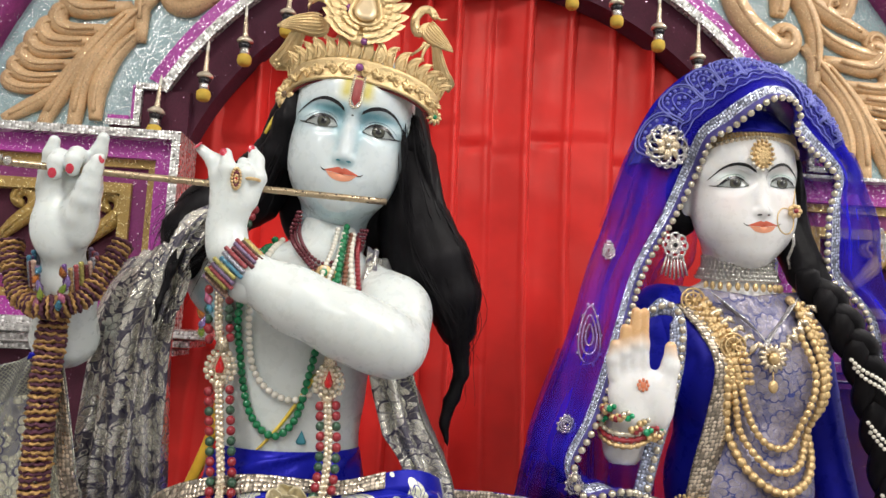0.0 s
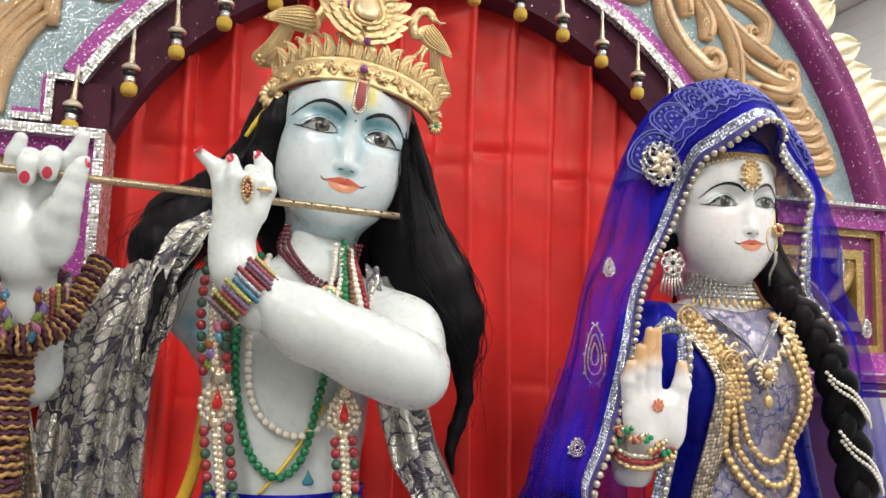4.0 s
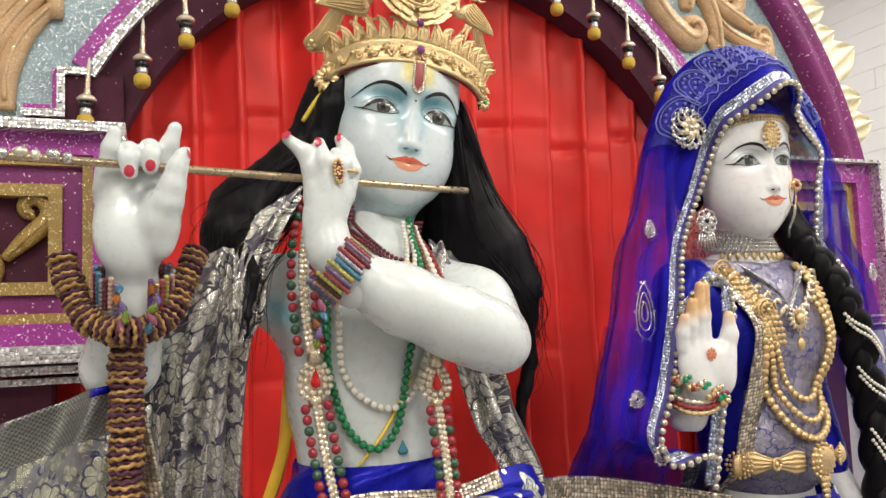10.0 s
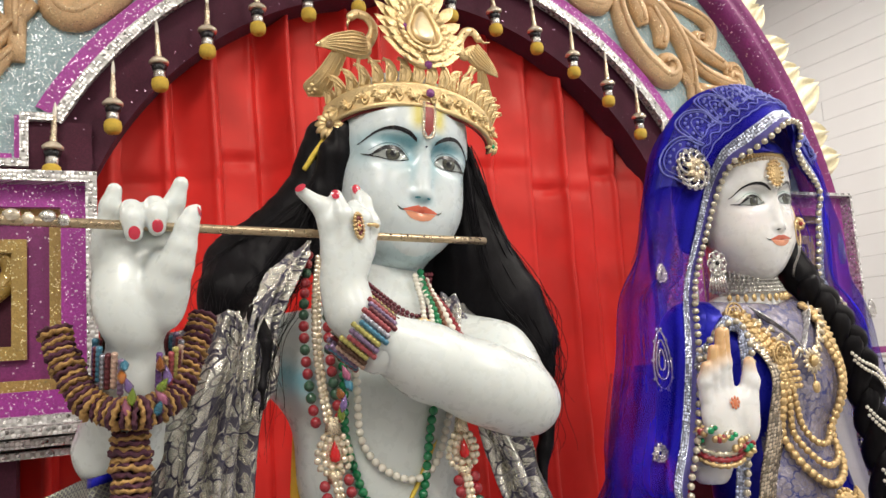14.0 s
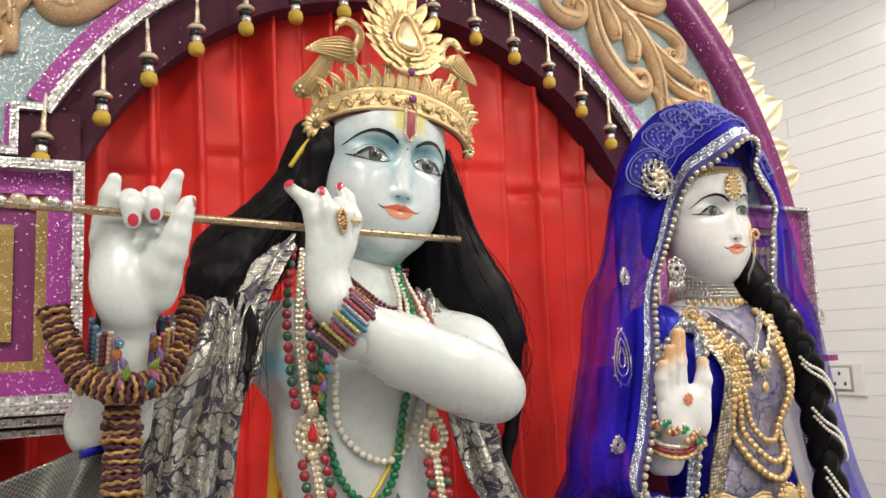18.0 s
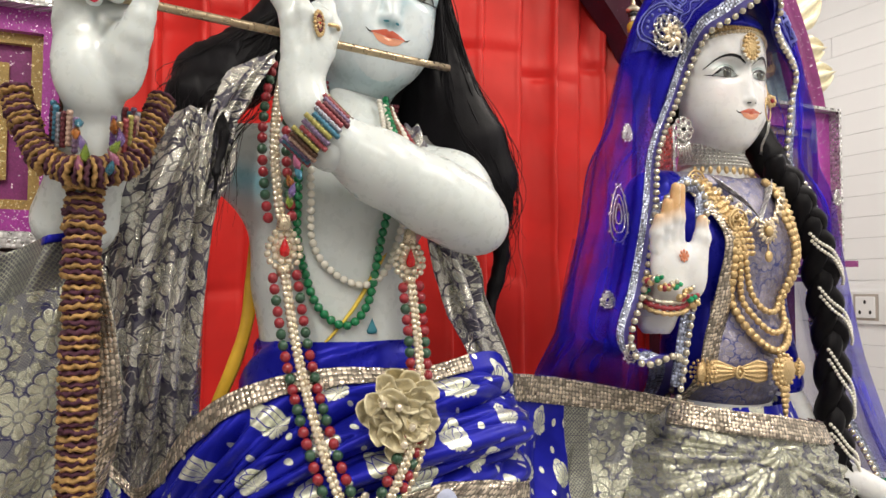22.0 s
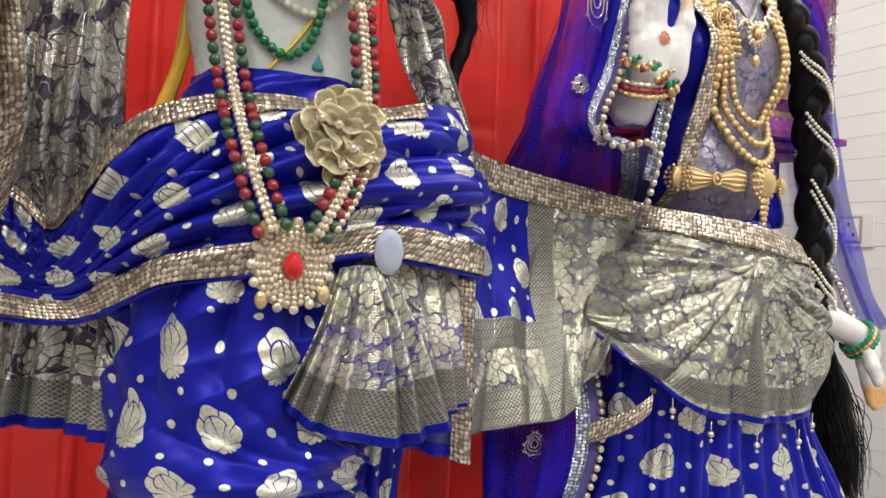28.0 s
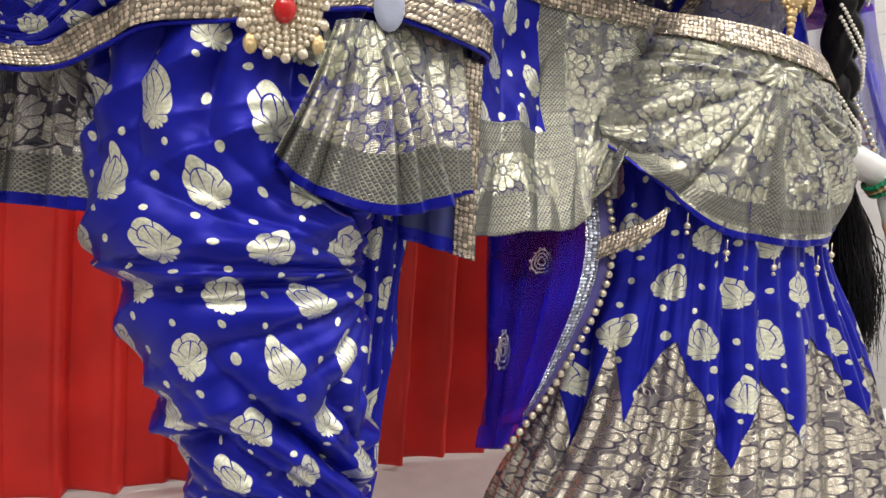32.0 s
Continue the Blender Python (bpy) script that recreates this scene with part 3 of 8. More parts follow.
SEQUIN = sequins("sequin_border", (0.72, 0.62, 0.50), 190, 0.22)
SILK = brocade("blue_brocade", (0.010, 0.014, 0.30))
SILK_SMALL = brocade("blue_brocade_small", (0.010, 0.014, 0.31), 0.066, 0.058, 0.0145, 0.0185)
BLUE_SILK = plain("plain_blue_silk", (0.008, 0.011, 0.29), 0.30, 0, 0.2, 60, 0.15, Specular_IOR_Level=0.9, Specular_Tint=(0.14, 0.13, 1.0, 1.0))
ZARI = zari("silver_zari", (0.68, 0.69, 0.54), (0.020, 0.019, 0.10), 22, 0.42, 0.72)
ZARI_WARM = zari("warm_grey_zari", (0.62, 0.58, 0.49), (0.030, 0.022, 0.060), 20, 0.30, 0.75, 1.2)
ZARI_DARK = zari("dusky_zari", (0.90, 0.89, 0.80), (0.032, 0.026, 0.075), 19, 0.15, 0.78, 1.45)
LATTICE = lattice("zari_border", k=1300.0)
ZARI_BLUE = zari("silver_zari_on_blue", (0.74, 0.73, 0.60), (0.012, 0.010, 0.22), 26, 0.30, 0.70)
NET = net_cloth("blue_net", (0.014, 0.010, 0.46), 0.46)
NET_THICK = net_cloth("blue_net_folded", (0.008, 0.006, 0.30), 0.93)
LACE_NET = net_cloth("lace_ground", (0.06, 0.06, 0.42), 0.6)
LACE = plain("blue_lace", (0.17, 0.19, 0.55), 0.6, 0, 0.2, 300, 0.5)
BLOUSE = zari("grey_blue_brocade", (0.36, 0.33, 0.40), (0.02, 0.035, 0.19), 24, 0.62, 0.3)
WALLTILE = plain("white_wall_tile", (0.845, 0.86, 0.88), 0.16, 0, 0.02, 8, 0.02, Coat_Weight=0.3)
WALLPAINT = plain("white_paint", (0.78, 0.77, 0.76), 0.7, 0, 0.04, 30, 0.1)
JOINT = plain("grey_joint", (0.80, 0.81, 0.83), 0.6, 0, 0.1, 200, 0.2)
CLOTH_WHITE = plain("white_cloth", (0.78, 0.76, 0.77), 0.75, 0, 0.05, 200, 0.4)
PLASTIC = plain("white_plastic", (0.80, 0.81, 0.82), 0.35, 0, 0.03, 100, 0.02)
FLOORMAT = plain("floor_stone", (0.24, 0.23, 0.22), 0.15, 0, 0.12, 40, 0.05)
YELLOW_BALL = plain("yellow_felt", (0.60, 0.41, 0.06), 0.8, 0, 0.2, 500, 0.8)
BROWN_RUFF = plain("brown_ruffle", (0.075, 0.022, 0.040), 0.85, 0, 0.4, 600, 0.9)
GOLD_RUFF = plain("gold_ruffle", (0.42, 0.25, 0.09), 0.6, 0.35, 0.45, 700, 0.9)
FLUTE = plain("brass_flute", (0.48, 0.38, 0.25), 0.3, 0.8, 0.15, 200, 0.1)
FLOWERCLOTH = plain("cream_organza", (0.64, 0.57, 0.38), 0.35, 0.25, 0.25, 200, 0.4)


# ---- the room ----
def slab(name, lo, hi, material, label, category):
    ob = part(name, Build().box(lo, hi), material, smooth=False)
    return tagged(ob, label, category, kind="structure")


slab("floor", (-3.2, -4.2, -0.1), (2.6, 3.2, 0.0), FLOORMAT, "polished stone floor of the prayer hall", "floor")
slab("ceiling", (-3.2, -4.2, 3.2), (2.6, 3.2, 3.3), WALLPAINT, "plain white ceiling of the prayer hall", "ceiling")
slab("wall_north", (-3.2, 3.0, 0.0), (2.42, 3.2, 3.2), WALLPAINT, "plain white wall behind the shrine", "wall")
slab("wall_south", (-3.2, -4.2, 0.0), (2.42, -4.0, 3.2), WALLPAINT, "plain white wall of the hall", "wall")
slab("wall_west", (-3.2, -4.0, 0.0), (-3.0, 3.0, 3.2), WALLPAINT, "plain white wall of the hall", "wall")
east = slab("wall_east", (2.424, -4.0, 0.0), (2.6, 3.0, 3.2), JOINT, "wall clad in glossy white boards with fine joints", "wall")

# stage under the statues
slab("platform", (-1.6, 0.62, 0.0), (1.75, 1.62, 0.645), CLOTH_WHITE, "low stage block covered with white cloth", "platform")

# ---- the shrine backdrop ----
AX, AZ = 0.165, 1.745          # centre of the arch
R_IN, R_EDGE, R_BAND, R_OUT = 0.625, 0.712, 1.022, 1.105
Z0 = 1.985                     # top of the side boxes


def arc(r, a0, a1, n, y):
    return [(AX + r * math.cos(t), y, AZ + r * math.sin(t)) for t in np.linspace(a0, a1, n)]


def ring_plate(r0, r1, y0, y1, a0, a1, n=72):
    """A flat curved board with thickness."""
    b = Build()
    sec = [(r0, y0), (r1, y0), (r1, y1), (r0, y1), (r0, y0)]
    p = np.array([[(AX + r * math.cos(t), y, AZ + r * math.sin(t)) for r, y in sec] for t in np.linspace(a0, a1, n)])
    uv = np.array([[((r0 + r1) / 2 * t, r + y) for r, y in sec] for t in np.linspace(a0, a1, n)])
    b.sheet(p, uv)
    return b


backdrop = thing("shrine_backdrop", "arched shrine backdrop in pale blue, purple and gold glitter board", "backdrop", (AX, 1.55, 0.645))
TH0 = math.asin((Z0 - AZ) / R_EDGE)
TH1 = math.asin((Z0 - AZ) / R_OUT)
keep(part("spandrel", ring_plate(R_EDGE - 0.004, R_BAND + 0.006, 1.505, 1.56, TH1, math.pi - TH1), BLUE_GLITTER, label="pale blue glitter spandrel", smooth=False), backdrop)
keep(part("inner_arch", ring_plate(R_IN, R_EDGE - 0.002, 1.515, 1.58, 0.0, math.pi), DARK_PURPLE, label="dark purple felt arch lining", smooth=False), backdrop)
keep(part("pink_band", ring_plate(R_EDGE + 0.006, R_EDGE + 0.032, 1.494, 1.506, .495, math.pi - .495), PINK_GLITTER, label="magenta glitter band", smooth=False), backdrop)
keep(part("edge_trim", ring_plate(R_EDGE - 0.012, R_EDGE + 0.006, 1.488, 1.506, .485, math.pi - .485, 110), TRIM, label="silver braid along the arch", smooth=False), backdrop)
band = Build()
bt = np.linspace(TH1, math.pi - TH1, 80)
prof = [(R_BAND, 1.505), (R_BAND + 0.004, 1.475), (R_BAND + 0.022, 1.458), (R_BAND + 0.034, 1.466), (R_BAND + 0.05, 1.466), (R_BAND + 0.062, 1.458), (R_OUT - 0.006, 1.475), (R_OUT, 1.505), (R_OUT, 1.56), (R_BAND, 1.56)]
band.sheet(np.array([[(AX + r * math.cos(t), y, AZ + r * math.sin(t)) for r, y in prof] for t in bt]))
keep(part("outer_band", band, PURPLE_GLITTER, label="purple glitter moulding"), backdrop)

# small silver beads along the outer edge
edge_bead = bead_mesh("edge_bead", 0.0062, SILVER_M, 8, 5)
string(backdrop, arc(R_OUT + 0.004, TH1, 0.95, 60, 1.5), 0.0135, [edge_bead], "edge_bead")

# gilt leaf crest round the outside
def leaf_crest(w, h):
    b = Build()
    u = np.linspace(-1, 1, 13)
    rows = []
    for s in np.linspace(0, 1, 9):
        half = w * (math.sin(math.pi * min(1, 0.22 + 0.75 * s)) ** 0.5) * (1 + 0.12 * math.cos(9 * s))
        rows.append([(half * x, -0.018 * (1 - x * x) - 0.008 * math.cos(x * 9), h * s) for x in u])
    b.sheet(np.array(rows))
    rows2 = np.array(rows)
    rows2[:, :, 1] = 0.012
    b.sheet(rows2)
    return b.mesh("crest_leaf", PALE_GOLD)


crest_a, crest_b = leaf_crest(0.056, 0.115), leaf_crest(0.044, 0.082)
for i, t in enumerate(np.arange(0.30, 2.9, 0.068)):
    r = R_OUT + 0.008
    ob = new("crest_leaf", crest_a if i % 4 == 2 else crest_b)
    keep(ob, backdrop)
    ob.matrix_basis = pose(AX + r * math.cos(t), 1.52 + 0.006 * (i % 2), AZ + r * math.sin(t), 0, 90 - math.degrees(t) + 14 * math.sin(i * 2.1), 0)


# relief scrolls of the spandrel
def scroll(pts, w, curl=0, mat=COPPER_GLITTER, depth=0.9):
    """A swelling, tapering leaf stem, with a curled tip when asked."""
    line = spline(pts, 26)
    if curl:
        d = line[-1] - line[-2]
        a = math.atan2(d[2], d[0])
        r, c = 0.026, [line[-1]]
        for k in range(16):
            a += curl * 0.36
            r *= 0.93
            c.append(c[-1] + 0.42 * r * v3(math.cos(a), 0, math.sin(a)))
        line = np.vstack([line, c[1:]])
    n = len(line)
    s = np.linspace(0, 1, n)
    rad = w * (0.30 + 0.85 * np.sin(np.pi * (0.10 + 0.72 * s)))
    if curl:
        rad[-14:] *= np.linspace(1, 0.75, 14)
    b = Build()
    a = np.linspace(0, 2 * np.pi, 12, endpoint=False)
    b.tube(line, rad, 12, flat=depth)
    b.tube(line[2:-2] + v3(0, -.9 * depth * w, 0), np.clip(rad[2:-2] * .30, .001, 1), 6)
    return b


def polar(r, t, y=1.498):
    return v3(AX + r * math.cos(t), y, AZ + r * math.sin(t))


def scrollwork(side):
    g = thing("scroll_relief", "raised scrolling acanthus relief in peach gold glitter", "relief", (AX + side * 0.7, 1.5, 2.2), "spandrel reliefs")
    stems = [
        ([(.845, 2.17), (.842, 2.30), (.79, 2.397), (.70, 2.466), (.60, 2.53)], .020, 0),
        ([(.645, 2.50), (.662, 2.38), (.700, 2.305), (.755, 2.258)], .025, 1),
        ([(.545, 2.50), (.530, 2.445), (.556, 2.410), (.595, 2.402)], .020, 1),
        ([(.682, 2.470), (.709, 2.413), (.722, 2.372)], .019, 0),
        ([(.742, 2.425), (.769, 2.367), (.766, 2.325)], .019, 0),
        ([(.755, 2.448), (.861, 2.424), (.915, 2.390), (.912, 2.35)], .017, -1),
        ([(.79, 2.400), (.868, 2.340), (.955, 2.297)], .017, 0),
        ([(.820, 2.345), (.870, 2.290), (.93, 2.262), (.965, 2.255)], .015, 1),
        ([(.60, 2.535), (.72, 2.50), (.80, 2.472), (.845, 2.470)], .017, 1),
        ([(.820, 2.267), (.879, 2.198), (.918, 2.140), (.944, 2.080), (.955, 1.992)], .017, 0),
        ([(.860, 2.240), (.905, 2.186), (.941, 2.135), (.977, 2.070), (1.012, 1.994)], .016, 0),
        ([(.900, 2.200), (.950, 2.130), (.999, 2.058), (1.043, 2.027), (1.085, 2.000)], .014, 0),
        ([(.840, 2.200), (.890, 2.138), (.915, 2.070), (.915, 2.010)], .016, 0),
        ([(.866, 2.240), (.951, 2.227), (.981, 2.241), (.982, 2.268), (.958, 2.274)], .020, 0),
        ([(.905, 2.192), (.980, 2.185), (1.003, 2.201), (.998, 2.222), (.982, 2.225)], .017, 0),
        ([(.925, 2.166), (1.001, 2.160), (1.026, 2.174), (1.022, 2.193), (1.006, 2.196)], .016, 0),
        ([(.940, 2.146), (1.016, 2.137), (1.045, 2.150), (1.043, 2.168), (1.027, 2.169)], .015, 0),
        ([(.955, 2.120), (1.030, 2.111), (1.059, 2.124), (1.058, 2.140), (1.044, 2.141)], .014, 0),
        ([(.965, 2.094), (1.041, 2.085), (1.073, 2.098), (1.073, 2.114), (1.058, 2.115)], .013, 0),
        ([(.975, 2.074), (1.048, 2.063), (1.083, 2.072), (1.082, 2.088), (1.068, 2.088)], .012, 0),
        ([(.60, 2.53), (.48, 2.575), (.36, 2.60), (.24, 2.61)], .020, 0),
        ([(.50, 2.60), (.44, 2.54), (.46, 2.49)], .018, 1),
        ([(.40, 2.62), (.34, 2.55), (.37, 2.51)], .018, 1),
    ]
    for pts, w, curl in stems:
        q = [v3(x if side > 0 else 2 * AX - x, 1.500, z) for x, z in pts]
        keep(part("acanthus_leaf", scroll(q, w, curl if side > 0 else -curl), COPPER_GLITTER), g)


scrollwork(1)
scrollwork(-1)


# the step where the arch meets the side boxes
def step_bar(name, s, d0, z0, d1, z1, w, y0, y1, mat, label=""):
    x0, x1 = sorted((AX + s * d0, AX + s * d1))
    b = Build().box((x0 - w, y0, min(z0, z1) - w), (x1 + w, y1, max(z0, z1) + w))
    keep(part(name, b, mat, smooth=False, label=label), backdrop)


for s in (-1, 1):
    for k, (d0, z0, d1, z1) in enumerate(((.632, 2.081, .660, 2.081), (.670, 2.081, .670, 2.008), (.682, 2.008, .722, 2.008))):
        step_bar("step_trim", s, d0, z0, d1, z1, .006, 1.4860 + .0014 * k, 1.5015, TRIM)
    step_bar("step_line", s, .680, 2.080, .680, 2.020, .0035, 1.4940, 1.5018, PINK_GLITTER, "magenta glitter line")
    step_bar("step_line", s, .690, 2.0185, .722, 2.0185, .0035, 1.4925, 1.5016, PINK_GLITTER, "magenta glitter line")
    step_bar("impost", s, .585, Z0 + .011, .657, 2.067, .0095, 1.4975, 1.56, DARK_PURPLE, "dark purple impost under the arch")
    step_bar("impost", s, .672, Z0 + .007, .717, 1.997, .0055, 1.4985, 1.555, DARK_PURPLE, "dark purple impost under the arch")


def side_box(x0, x1):
    """A framed niche box with silver braid, magenta and gold frames and a carved panel."""
    g = thing("niche_box", "framed purple and gold niche box edged with silver braid", "niche", ((x0 + x1) / 2, 1.5, 1.615), "side niches")
    z0, z1 = 1.615, Z0

    def frame_ring(name, inset, w, y0, y1, mat, label=""):
        a, c, d, e = x0 + inset, x1 - inset, z0 + inset, z1 - inset
        for lo, hi in (((a, y0, e - w), (c, y1, e)), ((a, y0, d), (c, y1, d + w)), ((a, y0, d + w), (a + w, y1, e - w)), ((c - w, y0, d + w), (c, y1, e - w))):
            b = Build().box(lo, hi)
            p = np.vstack(b.v)
            b.uv = [np.stack([p[:, 0] + p[:, 1], p[:, 2]], 1)]
            keep(part(name, b, mat, smooth=False, label=label), g)

    bw = 0.016 if x0 < 0 else 0.007
    frame_ring("braid", 0.0, bw, 1.440, 1.56, TRIM, "silver braid edging")
    frame_ring("reveal", bw, 0.05 - bw, 1.468, 1.56, PINK_GLITTER, "magenta glitter frame")
    frame_ring("gold_frame", 0.05, 0.016, 1.482, 1.56, GOLD_GLITTER, "gold glitter frame")
    frame_ring("inner_reveal", 0.066, 0.03, 1.494, 1.56, PURPLE_GLITTER)
    frame_ring("inner_gold_frame", 0.096, 0.02, 1.484, 1.56, GOLD_GLITTER)
    b = Build().box((x0 + 0.116, 1.512, z0 + 0.116), (x1 - 0.116, 1.56, z1 - 0.116))
    panel = keep(part("panel", b, DARK_PURPLE, smooth=False), g)
    for i in range(4):
        cx = x0 + 0.15 + i * (x1 - x0 - 0.3) / 3
        s = 1 if i % 2 else -1
        pts = [(cx - 0.03, 1.505, 1.80 - 0.03 * s), (cx, 1.5, 1.80), (cx + 0.03, 1.505, 1.80 + 0.03 * s)]
        keep(part("carved_leaf", scroll(pts, 0.014, s), GOLD_GLITTER), panel)
    # ledge below
    b = Build()
    for k, (o, h) in enumerate(((0.018, 0.010), (0.05, 0.012), (0.086, 0.014))):
        b.box((x0 - o, 1.47 - o * 0.8, 1.605 - 0.017 * (2 - k)), (x1 + (o if x0 < 0 else o - .09), 1.56, 1.605 - 0.017 * (2 - k) + h))
    keep(part("ledge", b, TRIM if x0 < 0 else PURPLE_GLITTER, smooth=False, label="stepped ledge"), g)
    b = Build().box((x0 + 0.03, 1.49, 0.646), (x1 - 0.11, 1.56, 1.568))
    keep(part("pier", b, DARK_PURPLE, smooth=False, label="dark purple pier"), g)
    return g


side_box(-0.945, -0.405)
side_box(0.735, 1.25)


# hanging drops round the arch
def hanging_drop():
    g = thing("hanging_drop", "small bead and felt pendant, silver cap with a yellow ball", "pendant", (0, 0, 0), "pendants round the arch")
    part("spire", Build().spin([(0.0006, 0.055), (0.0028, 0.05), (0.0036, 0.038), (0.0048, 0.034), (0.0036, 0.03), (0.0050, 0.026), (0.004, 0.021), (0.0052, 0.016), (0.0055, 0.008)], seg=10), GOLD_SILVER, g)
    part("spire_tip", Build().spin([(0.0005, 0.072), (0.002, 0.068), (0.0034, 0.056), (0.003, 0.05)], seg=8), PEARL, g)
    part("collar", Build().spin([(0.004, 0.010), (0.012, 0.006), (0.0165, 0.000), (0.0155, -0.004), (0.006, -0.004)], seg=16), CRYSTAL, g)
    part("cap", Build().spin([(0.006, -0.004), (0.0125, -0.007), (0.011, -0.014), (0.007, -0.016)], seg=14), BLACK, g)
    part("ribbed_band", Build().spin([(0.007, -0.014), (0.0092, -0.016), (0.0098, -0.024), (0.0085, -0.027)], seg=14), SILVER_M, g)
    part("ball", Build().spin([(0.006, -0.025), (0.0125, -0.030), (0.0140, -0.037), (0.0128, -0.045), (0.009, -0.049), (0.002, -0.0495)], seg=16), YELLOW_BALL, g)
    return g


drop = hanging_drop()
placed = False
for i in range(15):
    a = 28.4 + 9.2 * i
    r = .602 + .028 * ((a - 88) / 50) ** 2 + (.028 if a > 152 else 0)
    x, z = AX + r * math.cos(radians(a)), AZ + r * math.sin(radians(a)) + .02
    m = pose(x, 1.478, z, 2 * math.sin(i * 3.1), 3 * math.sin(i * 5.3), 40 * i)
    if not placed:
        drop.matrix_basis = m
        placed = True
    else:
        copy_thing(drop, m)


# pleated red curtain
def curtain_y(x, z):
    s = x / 0.074 + 0.30 * np.sin(9 * x) + 0.10 * np.sin(3.2 * z + 4 * x)
    t = s % 1.0
    ramp = np.where(t < 0.86, (t / 0.86) ** 1.5, (1 - t) / 0.14)
    ramp = ramp + .10 * np.exp(-((t - .80) / .05) ** 2)
    deep = 0.75 + 0.5 * np.sin(np.floor(s) * 2.4)
    soft = 0.006 * np.sin(2 * np.pi * s * 0.47 + 1.0) + 0.0012 * np.sin(11 * z + 14 * x) + 0.0016 * np.sin(29 * z + 6 * np.floor(s)) + .0004 * np.sin(61 * z + 40 * x)
    tie = z - 2.032 - 0.028 * np.sin(np.floor(s) * 1.7) - .010 * np.sin(7 * x)
    crease = 0.0055 * (1 + .8 * np.sin(np.floor(s) * 3.3)) * np.exp(-(tie / 0.010) ** 2) * (.45 + .55 * np.exp(-((t - .5) / .25) ** 2)) - .002 * np.exp(-((tie - .022) / .016) ** 2)
    low = z - 1.56 - .02 * np.sin(5 * x)
    crease = crease + .004 * np.exp(-(low / .012) ** 2) * (np.sin(np.floor(s) * 4.1) > 0)
    return 1.60 - 0.036 * ramp * deep + soft + crease


cx = np.linspace(-0.62, 0.95, 640)
cz = np.linspace(0.655, 2.42, 240)
X, Z = np.meshgrid(cx, cz)
curt = Build().sheet(np.stack([X, curtain_y(X, Z), Z], 2), np.stack([X, Z], 2))
tagged(part("curtain", curt, CURTAIN, thick=0.002), "pleated red satin curtain hung inside the arch", "curtain")

# switch plate on the tiled wall
plate = thing("switch_plate", "white electric switch and socket plate on the clad wall", "switch", (2.40, 2.3, 1.42))
keep(part("plate", Build().box((2.392, 2.145, 1.42), (2.402, 2.47, 1.553), bev=0.003), PLASTIC, smooth=False), plate)
for y0 in (2.205, 2.325):
    socket = keep(part("socket", Build().box((2.385, y0, 1.445), (2.393, y0 + .085, 1.53), bev=0.003), PLASTIC, smooth=False), plate)
    keep(part("socket_edge", Build().box((2.3905, y0 - .012, 1.436), (2.3925, y0 + .097, 1.539), bev=0.001), plain("socket_shade", (.42, .38, .34), .5, 0, .08, 100, .05), smooth=False), socket)
    for dy, dz in ((.02, 1.468), (.065, 1.468), (.0425, 1.508)):
        keep(part("socket_hole", Build().ball((2.3852, y0 + dy, dz), (0.002, 0.0065, 0.0085), 8, 5), BLACK), socket)
# cladding boards, each a part of the wall
def cladding(y0, y1):
    return Build().box((0, y0, -.0417), (.022, y1, .0417), bev=.0012).mesh("cladding_board", WALLTILE, smooth=False)


whole, near_end, far_end = cladding(-4, 3), cladding(-4, 2.379), cladding(2.381, 3)
for j in range(38):
    for mesh in ((near_end, far_end) if j % 7 == 2 else (whole,)):
        ob = new("cladding_board", mesh)
        ob.parent = east
        ob.location = (2.402, 0, .0355 + j * .0842)


# ---- the two statues, each one carved mesh ----
from mathutils.bvhtree import BVHTree


